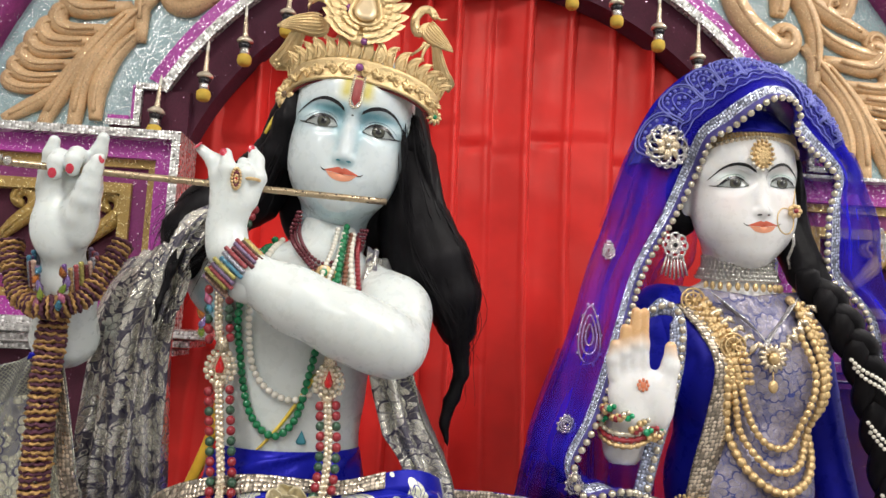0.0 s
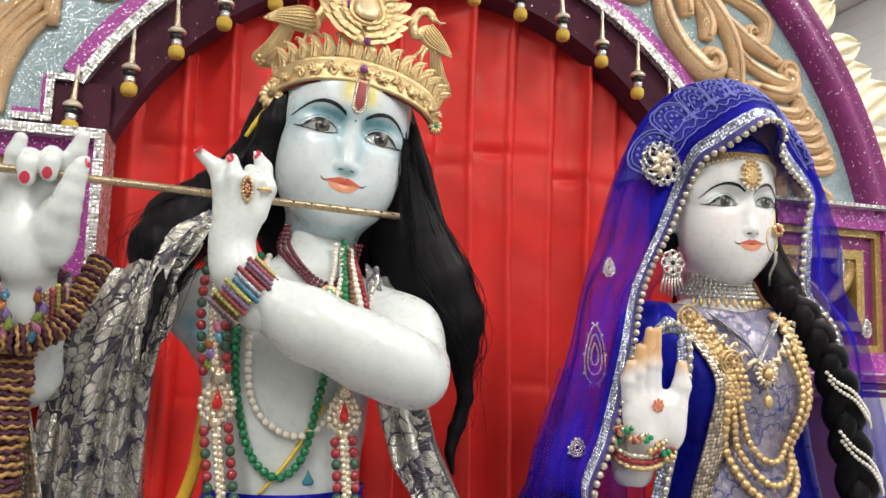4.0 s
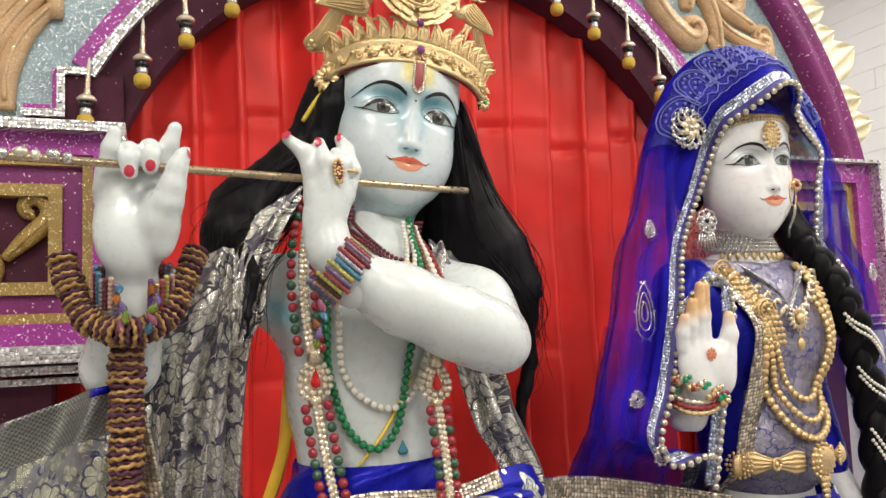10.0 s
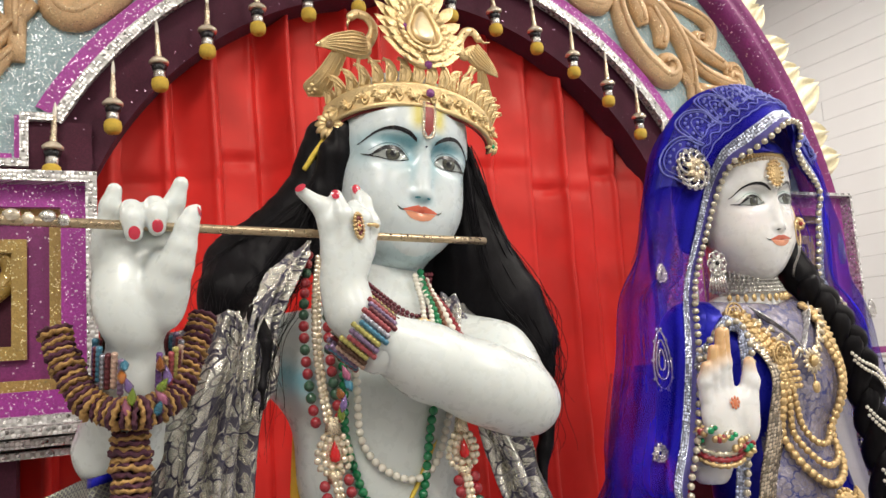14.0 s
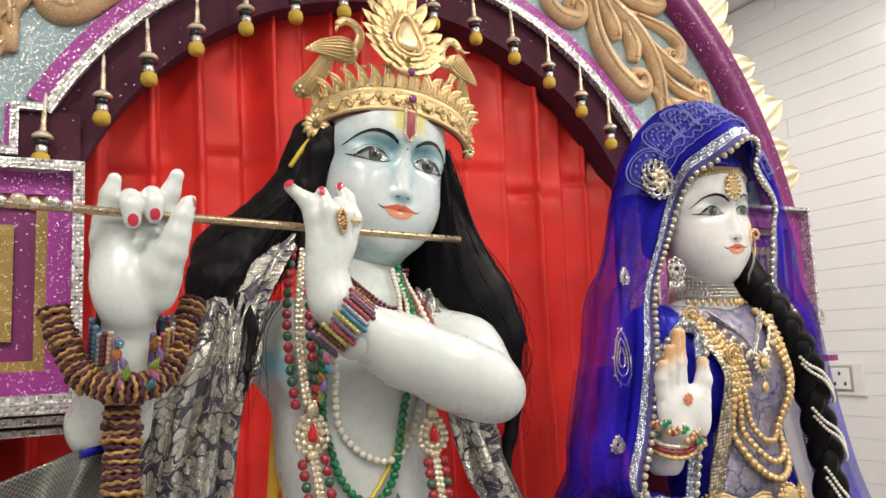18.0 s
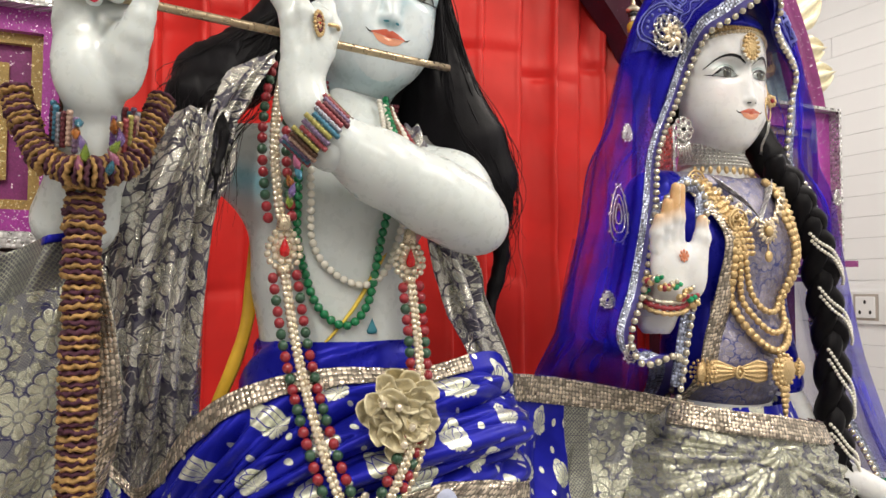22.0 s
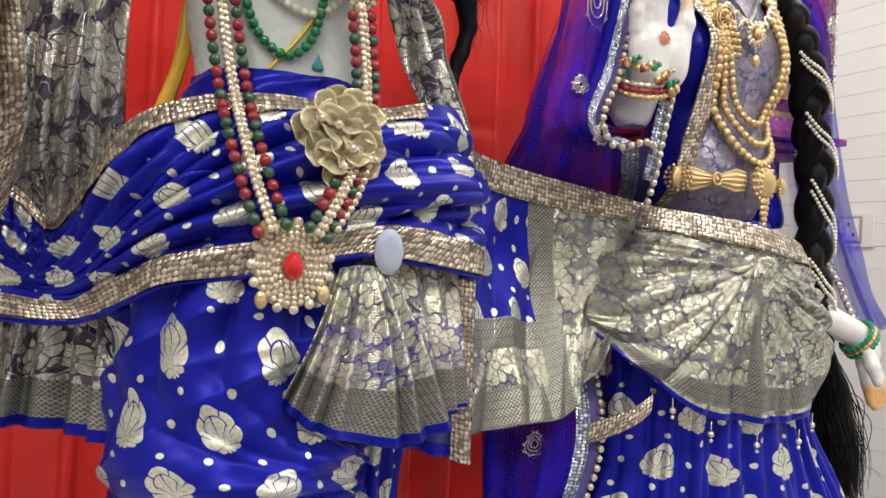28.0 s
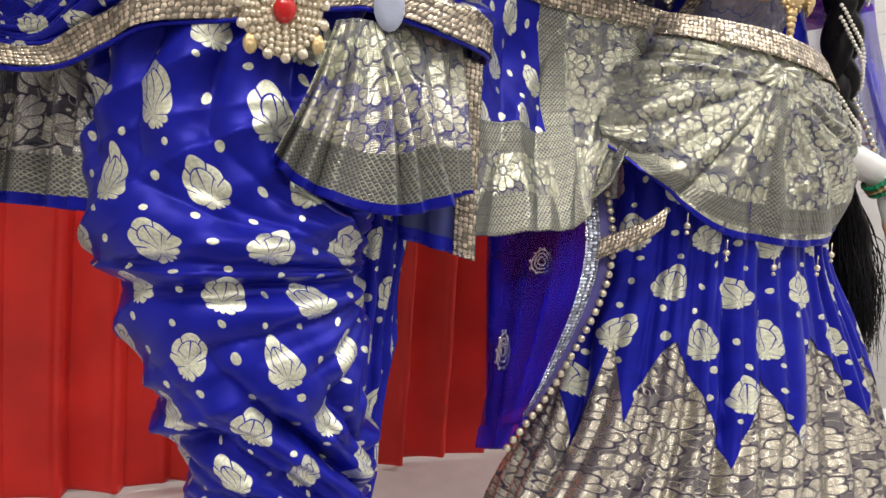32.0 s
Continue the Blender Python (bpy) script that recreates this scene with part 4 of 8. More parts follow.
def head_sdf(s=1.0):
    """Head in its own space: x to the viewer's right, y up, z out of the face; eyes at 0."""
    def f(P):
        x, y, z = P
        A = (np.abs(x), y, z)
        d = ell(P, (0, .030, -.088), (.081, .094, .090))
        d = mix(d, ell(P, (0, -.020, -.062), (.0718, .094, .058)), .035)
        d = mix(d, ell(P, (0, .05, -.056), (.066, .052, .05)), .035)
        d = mix(d, ell(P, (0, -.074, -.052), (.050, .044, .046)), .035)
        d = mix(d, ell(P, (0, -.0965, -.033), (.024, .021, .022)), .028)
        d = mix(d, ell(A, (.034, -.048, -.047), (.033, .038, .036)), .034)
        # brow, sockets, lids
        d = mix(d, cone(A, (.016, .021, -.016), (.056, .017, -.034), .008, .007), .022)
        d = cut(d, ell(A, (.036, .0055, -.002), (.025, .0105, .013)), .020)
        d = mix(d, ell(A, (.0365, .0025, -.0285), (.0250, .0130, .0216)), .010)
        # nose
        d = mix(d, cone(P, (0, .014, -.012), (0, -.0405, .0060), .0052, .0066), .013)
        d = mix(d, ell(A, (.0084, -.0445, -.0015), (.0058, .0056, .0080)), .006)
        d = mix(d, ell(P, (0, -.0455, .0040), (.0062, .0060, .0064)), .006)
        d = cut(d, ell(A, (.0055, -.0515, .0015), (.0030, .0018, .0036)), .003)
        # mouth
        d = mix(d, ell(P, (0, -.067, -.016), (.025, .017, .015)), .018)
        d = mix(d, ell(A, (.0072, -.0618, -.0046), (.0128, .0036, .0070)), .0045)
        d = mix(d, ell(P, (0, -.0694, -.0050), (.0150, .0048, .0074)), .0045)
        d = cut(d, cone(A, (0, -.0655, .0040), (.024, -.0630, -.0075), .0010, .0009), .003)
        d = mix(d, ell(A, (.083, -.018, -.085), (.010, .028, .018)), .01)
        d = mix(d, cone(P, (0, -.085, -.088), (0, -.150, -.094), .049, .046), .018)
        d = mix(d, cone(P, (0, -.150, -.094), (0, -.215, -.098), .046, .040), .012)
        return d
    return f


HEAD_V, HEAD_Q = carve(head_sdf(), (-.105, -.215, -.20), (.105, .135, .045), .0021)


def frame_of(o, yaw, pitch, roll, s):
    """Head space to world: yaw turns it to the viewer's right, roll leans its top to the right."""
    base = Matrix(((1, 0, 0, 0), (0, 0, -1, 0), (0, 1, 0, 0), (0, 0, 0, 1)))
    return Matrix.Translation(o) @ Matrix.Rotation(radians(yaw), 4, "Z") @ Matrix.Rotation(radians(roll), 4, "Y") @ Matrix.Rotation(radians(pitch), 4, "X") @ base @ Matrix.Scale(s, 4)


def apply(m, v):
    m = np.array(m)
    return v @ m[:3, :3].T + m[:3, 3]


class Face:
    """Paint on the carved head: thin coats that follow its surface."""

    def __init__(self, build):
        self.tree = BVHTree.FromPolygons([tuple(v) for v in HEAD_V], [tuple(int(i) for i in q) for q in HEAD_Q])
        self.b = build

    def drop(self, x, y, lift):
        hit = self.tree.ray_cast(Vector((x, y, 0.08)), Vector((0, 0, -1)))
        if hit[0] is None:
            return (x, y, -.06)
        p = hit[0] + hit[1] * lift
        return (p.x, p.y, p.z)

    def coat(self, lower, upper, mat, lift=0.0004, nu=22, nv=6, flip=1):
        lo, up = spline(lower, nu), spline(upper, nu)
        rows = [[self.drop(flip * (a[0] + (b[0] - a[0]) * t), a[1] + (b[1] - a[1]) * t, lift) for a, b in zip(lo, up)] for t in np.linspace(0, 1, nv)]
        self.b.append((np.array(rows), mat))

    def disc(self, c, rx, ry, mat, lift=0.0006, flip=1, clip=None):
        rows = []
        for r in np.linspace(0.02, 1, 5):
            ring = []
            for t in np.linspace(0, 2 * np.pi, 25):
                x, y = c[0] + rx * r * math.cos(t), c[1] + ry * r * math.sin(t)
                if clip:
                    y = min(max(y, clip[0]), clip[1])
                ring.append(self.drop(flip * x, y, lift))
            rows.append(ring)
        self.b.append((np.array(rows), mat))


def paint_face(flute_player):
    out = []
    F = Face(out)
    for s in (-1, 1):
        kk = .86 if flute_player else .84
        near = lambda pts: [(.0362 + .90 * (x - .0362), .92 * y) for x, y in pts]
        up = near([(.0140, -.0050), (.022, .0036 * kk), (.034, .0066 * kk), (.046, .0042 * kk), (.0545, -.0010), (.0615, -.0048)])
        lo = near([(.0140, -.0050), (.024, -.0080 * kk), (.036, -.0090 * kk), (.047, -.0076 * kk), (.0545, -.0052), (.0615, -.0048)])
        F.coat(lo, up, 1, .0004, flip=s)
        ex = .0368 if s > 0 else .0356
        for r, mat, lift in ((.0086, 3, .0007), (.0074, 2, .0009), (.0038, 3, .0011)):
            F.disc((ex, .0000), r, r, mat, lift, s, (-.0076 * kk, .0060 * kk))
        # glint painted on the pupil: a white dot, right of centre in both eyes
        F.disc((ex + (.0022 if s > 0 else -.0018), .0016), .0011, .0011, 1, .0014, s)
        # lines round the eye
        F.coat(up, [(x, y + (.0012, .0034, .0050, .0050, .0042, .0012)[i] * .95) for i, (x, y) in enumerate(up)], 3, .0012, 26, 3, s)
        F.coat(near([(.0600, -.0052), (.0650, -.0050), (.0705, -.0030)]), near([(.0600, -.0030), (.0650, -.0032), (.0708, -.0022)]), 3, .0009, 10, 3, s)
        F.coat([(x, y - .0011) for x, y in lo], lo, 3, .0009, 26, 3, s)
        # crease of the lid
        fold_line = [(.0165, .0015), (.023, .0088), (.034, .0124), (.046, .0106), (.055, .0054), (.062, .0008)]
        F.coat(fold_line, [(x, y + (.0004, .0009, .0011, .0010, .0008, .0003)[i]) for i, (x, y) in enumerate(fold_line)], 10, .0007, 26, 3, s)
        if flute_player:
            F.coat([(.0110, .0160), (.024, .0235), (.040, .0272), (.055, .0225), (.071, .0080)], [(.0125, .0205), (.024, .0282), (.040, .0312), (.056, .0250), (.0715, .0088)], 3, .0006, 30, 4, s)
        else:
            F.coat([(.0075, .0135), (.022, .0220), (.038, .0250), (.053, .0200), (.069, .0060)], [(.0085, .0165), (.022, .0262), (.038, .0288), (.054, .0225), (.0695, .0068)], 3, .0006, 30, 4, s)
        F.coat([(.0205, -.0652), (.0240, -.0645), (.0278, -.0612)], [(.0205, -.0636), (.0240, -.0628), (.0282, -.0600)], 3, .0005, 10, 3, s)
        F.disc((.0068, -.0488), .0030, .0012, 6 if flute_player else 3, .0003, s)
    F.coat([(-.0215, -.0646), (-.011, -.0650), (0, -.0660), (.011, -.0650), (.0215, -.0646)], [(-.0220, -.0634), (-.011, -.0596), (-.004, -.0574), (0, -.0588), (.004, -.0574), (.011, -.0596), (.0220, -.0634)], 4, .0005, 30, 6)
    F.coat([(-.0195, -.0654), (-.012, -.0724), (0, -.0750), (.012, -.0724), (.0195, -.0654)], [(-.0195, -.0650), (-.011, -.0654), (0, -.0665), (.011, -.0654), (.0195, -.0650)], 5, .0005, 30, 6)
    if flute_player:
        F.disc((0, .012), .0012, .0012, 3, .0005)
    return out


def statue(name, head_m, body, pieces, marble, flute_player, label):
    """One mesh: carved body, head, limbs and the coats of paint."""
    b = Build()
    for v, q in body + pieces:
        b.add(v, q)
    nbody = b.n
    b.add(apply(head_m, HEAD_V), HEAD_Q)
    for rows, mat in paint_face(flute_player):
        n, m = rows.shape[:2]
        b.sheet(apply(head_m, rows.reshape(-1, 3)).reshape(n, m, 3), mat=mat)
    me = b.mesh(name, [marble, EYEWHITE, IRIS, BLACK, LIP, LIP_LIGHT, TEAL, NAIL, HENNA, YELLOW, LID_LINE if flute_player else LID_GREY], fix=False)
    # airbrushed tint
    col = np.ones((b.n, 4))
    x, y, z = HEAD_V.T
    ax = np.abs(x)
    if flute_player:
        lid = (np.exp(-((ax - .034) / .026) ** 2 - ((y - .0175) / .0075) ** 2) * .95 + np.exp(-((ax - .040) / .026) ** 2 - ((y + .014) / .008) ** 2) * .14) * (z > -.06)
        lid = lid + np.exp(-((ax - .068) / .012) ** 2 - ((y - .004) / .020) ** 2) * .35
        inner = np.exp(-((ax - .015) / .008) ** 2 - ((y - .002) / .022) ** 2) * 0.60 * (z > -.05)
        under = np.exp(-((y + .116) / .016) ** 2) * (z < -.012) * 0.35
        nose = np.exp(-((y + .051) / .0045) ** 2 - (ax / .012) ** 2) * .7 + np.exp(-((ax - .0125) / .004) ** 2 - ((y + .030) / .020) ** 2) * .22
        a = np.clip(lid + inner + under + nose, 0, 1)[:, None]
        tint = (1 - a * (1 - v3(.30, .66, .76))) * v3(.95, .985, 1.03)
        yel = (np.exp(-((ax - .0135) / .0085) ** 2) * (z > -.06) * np.clip((y - .026) / .014, 0, 1))[:, None] * .9
        tint = tint * (1 - yel) + yel * v3(1.0, .80, .16)
    else:
        lid = (np.exp(-((ax - .040) / .024) ** 2 - ((y - .010) / .006) ** 2) * (z > -.06))[:, None] * .5
        tint = 1 - lid * (1 - v3(.62, .86, .82))
        warm = np.exp(-((ax - .045) / .02) ** 2 - ((y + .03) / .02) ** 2)[:, None] * .06
        tint = tint * (1 - warm * v3(0, 1, 1))
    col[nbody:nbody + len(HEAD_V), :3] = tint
    if flute_player:
        P = np.vstack(b.v)[:nbody]
        pit = np.exp(-((P[:, 0] + .228) / .024) ** 2 - ((P[:, 2] - 1.664 + .5 * (P[:, 0] + .228)) / .018) ** 2) * .95
        a = np.clip(pit, 0, 1)[:, None]
        col[:nbody, :3] = 1 - a * (1 - v3(.30, .72, .88))
    else:
        P = np.vstack(b.v)[:nbody]
        tip = 1.636 - .34 * np.abs(P[:, 0] - .313)
        a = np.where(P[:, 1] < 1.0, np.clip((P[:, 2] - tip) / .022, 0, 1) * .9 * (P[:, 0] > .255) * (P[:, 0] < .375), 0)[:, None]
        nail = np.where((P[:, 0] > .74) & (P[:, 2] < 1.175), np.clip((1.165 - P[:, 2]) / .02, 0, 1), 0)[:, None]
        a = np.maximum(a, nail)
        col[:nbody, :3] = 1 - a * (1 - v3(.90, .52, .20))
    at = me.color_attributes.new("tint", "FLOAT_COLOR", "POINT")
    at.data.foreach_set("color", col.astype(np.float32).ravel())
    ob = new(name, me)
    return tagged(ob, label, "statue")


def nail_coat(c, n, r, mat):
    """A small oval nail at c, facing n."""
    n = Vector(n).normalized()
    q = n.to_track_quat("Z", "Y").to_matrix()
    rows = [[np.array(Vector(c) + q @ Vector((r * s * math.cos(t), 1.25 * r * s * math.sin(t), 0.0010 * (1 - s * s)))) for t in np.linspace(0, 2 * np.pi, 13)] for s in (0.02, .5, 1)]
    return np.array(rows), mat


# the flute player
K_HEAD = frame_of((-.0645, .993, 1.9045), 3, 3, 7.5, 1.0)


def k_body(P):
    d = ell(P, (-.116, 1.045, 1.655), (.112, .075, .085))
    d = mix(d, ell(P, (-.121, 1.040, 1.560), (.096, .072, .10)), .04)
    d = mix(d, ell(P, (-.117, 1.035, 1.46), (.088, .066, .08)), .04)
    d = mix(d, cone(P, (-.232, 1.055, 1.695), (-.01, 1.050, 1.680), .040, .042), .05)
    d = mix(d, cone(P, (-.095, 1.060, 1.72), (-.088, 1.075, 1.775), .052, .040), .03)
    for x in (-.175, -.075):
        d = mix(d, ell(P, (x, .998, 1.655), (.045, .026, .034)), .03)
    d = mix(d, cone(P, (-.15, 1.025, 1.38), (-.150, .995, 1.12), .070, .058), .03)
    d = mix(d, cone(P, (-.150, .995, 1.12), (-.09, .995, .72), .055, .034), .03)
    d = mix(d, cone(P, (-.09, 1.04, 1.40), (-.025, 1.055, 1.05), .065, .04), .03)
    d = mix(d, cone(P, (-.025, 1.055, 1.05), (-.032, 1.03, .86), .04, .034), .03)
    d = mix(d, cone(P, (-.032, 1.03, .86), (-.05, 1.0, .70), .034, .032), .03)
    d = mix(d, ell(P, (-.06, .95, .668), (.034, .085, .026)), .02)
    d = mix(d, ell(P, (-.13, .93, .668), (.034, .085, .026)), .02)
    return d


def k_arms(P):
    d = chain(P, [(-.165, .907, 1.699), (-.109, .910, 1.671), (-.051, .915, 1.647), (-.008, .922, 1.630), (.0135, .930, 1.619)], [.0285, .0325, .0355, .0345, .0315], .03)
    up = chain(P, [(-.030, 1.045, 1.690), (.006, .992, 1.664), (.018, .945, 1.631)], [.044, .042, .033], .03)
    d = mix(d, up, .008)
    return d


def k_hand_a(P):
    # hand that meets the flute near the cheek, back towards the viewer
    d = chain(P, [(-.165, .907, 1.690), (-.188, .907, 1.722)], [.026, .023], .01)
    d = mix(d, ell(P, (-.195, .908, 1.755), (.0235, .019, .042)), .018)
    d = mix(d, ell(P, (-.186, .906, 1.785), (.022, .016, .024)), .012)
    d = mix(d, chain(P, [(-.205, .908, 1.785), (-.208, .905, 1.812), (-.214, .906, 1.828), (-.232, .910, 1.843)], [.0115, .0098, .0088, .0058]), .006)
    d = mix(d, chain(P, [(-.193, .900, 1.792), (-.196, .898, 1.818), (-.200, .902, 1.838)], [.0110, .0095, .0062]), .005)
    d = mix(d, chain(P, [(-.180, .902, 1.790), (-.176, .900, 1.815), (-.181, .908, 1.829)], [.0105, .0092, .0070]), .004)
    d = mix(d, chain(P, [(-.172, .910, 1.785), (-.164, .912, 1.812), (-.168, .918, 1.835), (-.174, .921, 1.848)], [.0112, .0098, .0085, .0056]), .004)
    return d


def k_hand_b(P):
    # outstretched hand, palm to the viewer, the thumb closing on the flute
    d = chain(P, [(-.395, .985, 1.615), (-.384, .948, 1.665), (-.382, .926, 1.712)], [.040, .030, .023], .02)
    d = mix(d, ell(P, (-.3800, .9205, 1.766), (.0365, .0170, .052)), .014)
    d = mix(d, ell(P, (-.3845, .9120, 1.740), (.0310, .0210, .034)), .016)
    d = mix(d, ell(P, (-.3830, .9215, 1.790), (.0300, .0140, .028)), .012)
    d = mix(d, ell(P, (-.3585, .9050, 1.752), (.0200, .0185, .036)), .005)
    d = mix(d, chain(P, [(-.3570, .898, 1.756), (-.3500, .890, 1.772), (-.3455, .885, 1.787), (-.3410, .882, 1.804), (-.3362, .880, 1.8155), (-.3325, .879, 1.8210)], [.0168, .0142, .0116, .0092, .0062, .0024]), .010)
    d = mix(d, chain(P, [(-.4050, .920, 1.788), (-.4052, .916, 1.806), (-.4013, .911, 1.8264), (-.3976, .908, 1.8405)], [.0105, .0088, .0081, .0066]), .010)
    d = mix(d, chain(P, [(-.3865, .922, 1.795), (-.3858, .914, 1.816), (-.3850, .896, 1.8205), (-.3845, .887, 1.812), (-.3838, .886, 1.799)], [.0100, .0088, .0086, .0086, .0078]), .003)
    d = mix(d, chain(P, [(-.3675, .922, 1.797), (-.3665, .914, 1.820), (-.3660, .896, 1.8240), (-.3655, .887, 1.816), (-.3653, .886, 1.804)], [.0100, .0088, .0085, .0085, .0076]), .003)
    d = mix(d, chain(P, [(-.3545, .920, 1.790), (-.3525, .916, 1.810), (-.3475, .911, 1.8320), (-.3425, .907, 1.8475)], [.0105, .0088, .0083, .0068]), .010)
    return d


k_pieces = [
    carve(k_arms, (-.21, .85, 1.56), (.07, 1.10, 1.76), .004),
    carve(k_hand_a, (-.25, .86, 1.66), (-.13, .95, 1.862), .0022),
    carve(k_hand_b, (-.445, .85, 1.565), (-.315, 1.035, 1.868), .0024),
]
k_statue = statue("flute_player_statue", K_HEAD, [carve(k_body, (-.31, .82, .64), (.06, 1.15, 1.80), .0055)], k_pieces, MARBLE, True,
                  "polished pale bluish marble statue playing a flute, face painted")

# the second statue
R_HEAD = frame_of((.4875, .995, 1.8655), 1, 2, -3, 0.915)


def r_body(P):
    d = ell(P, (.490, 1.065, 1.62), (.108, .075, .10))
    d = mix(d, ell(P, (.489, 1.055, 1.46), (.094, .068, .11)), .04)
    for x in (.445, .535):
        d = mix(d, ell(P, (x, 1.024, 1.60), (.042, .030, .050)), .025)
    d = mix(d, cone(P, (.390, 1.080, 1.680), (.600, 1.080, 1.680), .040, .040), .05)
    d = mix(d, cone(P, (.490, 1.075, 1.70), (.496, 1.078, 1.765), .048, .036), .03)
    d = mix(d, ell(P, (.485, 1.06, 1.33), (.100, .07, .08)), .03)
    d = mix(d, cone(P, (.49, 1.065, 1.28), (.48, 1.06, .68), .08, .07), .03)
    d = mix(d, chain(P, [(.596, 1.10, 1.67), (.645, 1.118, 1.50), (.662, 1.10, 1.38)], [.036, .030, .026]), .02)
    d = mix(d, chain(P, [(.385, 1.080, 1.67), (.345, 1.065, 1.54), (.305, .985, 1.525)], [.040, .035, .028]), .02)
    return d


def r_hand_a(P):
    # raised palm
    d = chain(P, [(.306, .985, 1.510), (.311, .966, 1.545)], [.026, .0225], .01)
    d = mix(d, ell(P, (.309, .957, 1.580), (.0325, .0155, .040)), .016)
    d = mix(d, ell(P, (.340, .950, 1.572), (.0180, .0165, .036)), .014)
    d = mix(d, chain(P, [(.346, .949, 1.590), (.351, .946, 1.616), (.3500, .944, 1.640)], [.0125, .0108, .0072]), .008)
    for x0, x1, y1, z1 in ((.2835, .2805, .947, 1.640), (.2955, .2920, .944, 1.660), (.3080, .3045, .942, 1.681), (.3200, .3165, .946, 1.681)):
        d = mix(d, chain(P, [(x0, .956, 1.600), ((x0 + x1) / 2 - .0015, y1 + .005, (1.603 + z1) / 2), (x1, y1, z1)], [.0085, .0078, .0060]), .003)
    d = cut(d, cone(P, (.288, .9415, 1.594), (.322, .9385, 1.605), .0012, .0012), .004)
    d = cut(d, cone(P, (.326, .934, 1.600), (.320, .937, 1.560), .0012, .0012), .005)
    return d


def r_hand_b(P):
    # lowered hand
    d = chain(P, [(.662, 1.10, 1.38), (.700, 1.055, 1.268), (.765, 1.01, 1.230)], [.030, .026, .021], .02)
    d = mix(d, ell(P, (.784, 1.0, 1.203), (.022, .016, .032)), .014)
    for k, (dx, dz) in enumerate(((-.012, 0), (.0, -.006), (.012, -.004), (.022, .006))):
        d = mix(d, chain(P, [(.784 + dx * .8, 1.0, 1.183), (.792 + dx * .8, .997, 1.155 + dz), (.796 + dx * .8, .993, 1.126 + dz)], [.0088, .008, .0062]), .003)
    d = mix(d, chain(P, [(.768, .99, 1.213), (.762, .975, 1.185), (.766, .968, 1.162)], [.011, .0095, .007]), .005)
    return d


r_statue = statue("standing_statue", R_HEAD, [carve(r_body, (.26, .90, .64), (.72, 1.20, 1.79), .0065)],
                  [carve(r_hand_a, (.255, .92, 1.49), (.39, 1.02, 1.705), .0024), carve(r_hand_b, (.63, .94, 1.09), (.84, 1.13, 1.42), .003)],
                  MARBLE_W, False, "white marble statue with one palm raised, dressed and veiled in blue")

# red nails and henna are thin coats of paint on the statues
def paint_spots(ob, spots):
    b = Build()
    for c, n, r, mat in spots:
        rows, m = nail_coat(c, n, r, mat)
        b.sheet(rows, mat=m)
    bm = bmesh.new()
    bm.from_mesh(ob.data)
    layer = bm.verts.layers.float_color.get("tint")
    verts = [bm.verts.new(p) for p in np.vstack(b.v)]
    for v in verts:
        v[layer] = (1, 1, 1, 1)
    for f, m in zip(b.f, b.m):
        face = bm.faces.new([verts[i] for i in f])
        face.material_index, face.smooth = m, True
    bm.to_mesh(ob.data)
    bm.free()


paint_spots(k_statue, [((-.3838, .8780, 1.798), (0, -1, -.1), .0048, 7), ((-.3653, .8782, 1.804), (0, -1, -.1), .0047, 7), ((-.3310, .8765, 1.8165), (.9, -.5, .2), .0040, 7),
                       ((-.234, .9050, 1.8460), (-.5, -.6, .7), .0052, 7), ((-.2025, .8955, 1.838), (-.1, -1, .3), .0042, 7), ((-.1745, .9155, 1.848), (0, -1, .2), .0044, 7)])


# ---- garments ----
def loft(rows, nu=90, nv=50, fold=None, out=(0, -1, 0), loop=False):
    """A cloth through rows of points from top to bottom, with folds along its normal. Returns points and lengths."""
    if loop:
        rows = [list(r) + [r[0]] for r in rows]
    a = np.stack([spline(r, nu) for r in rows])
    b = np.stack([spline(a[:, j], nv) for j in range(nu)], 1)
    du, dv = np.gradient(b, axis=1), np.gradient(b, axis=0)
    n = np.cross(du, dv)
    n /= np.linalg.norm(n, axis=2)[..., None] + 1e-12
    ref = b - b.mean((0, 1)) if loop else np.array(out, float)
    if loop:
        ref = ref * v3(1, 1, 0)
    n *= np.sign((n * ref).sum(2))[..., None]
    U, V = np.meshgrid(np.linspace(0, 1, nu), np.linspace(0, 1, nv))
    if fold is not None:
        b = b + n * fold(U, V)[..., None]
    lu = np.linalg.norm(np.diff(b, axis=1), axis=2).mean(0)
    lv = np.linalg.norm(np.diff(b, axis=0), axis=2).mean(1)
    uv = np.stack(np.meshgrid(np.concatenate([[0], np.cumsum(lu)]), -np.concatenate([[0], np.cumsum(lv)])), 2)
    return b, uv, n


def rings(spec, k=24, squash=1.0):
    """Rows of ellipse points from (z, cx, cy, rx, ry)."""
    t = np.linspace(0, 2 * np.pi, k, endpoint=False) + np.pi / 2
    return [[(cx + rx * math.cos(a), cy + ry * math.sin(a), z) for a in t] for z, cx, cy, rx, ry in spec]


def wrinkle(U, V, seed, fu, fv, amp):
    """Soft irregular folds."""
    rng = np.random.RandomState(seed)
    s = 0
    for k in range(5):
        a, b, p = fu * (0.6 + 0.9 * rng.rand()), fv * (0.6 + 0.9 * rng.rand()), rng.rand() * 6.28
        w = np.sin(np.pi * (a * U + b * V) + p + 1.1 * np.sin(2 * np.pi * (0.7 * V + 0.9 * U) + p * 2))
        s = s + (1 - 2 * np.abs(w) ** 0.75) / (1 + 0.5 * k)
    return amp * s / 1.9


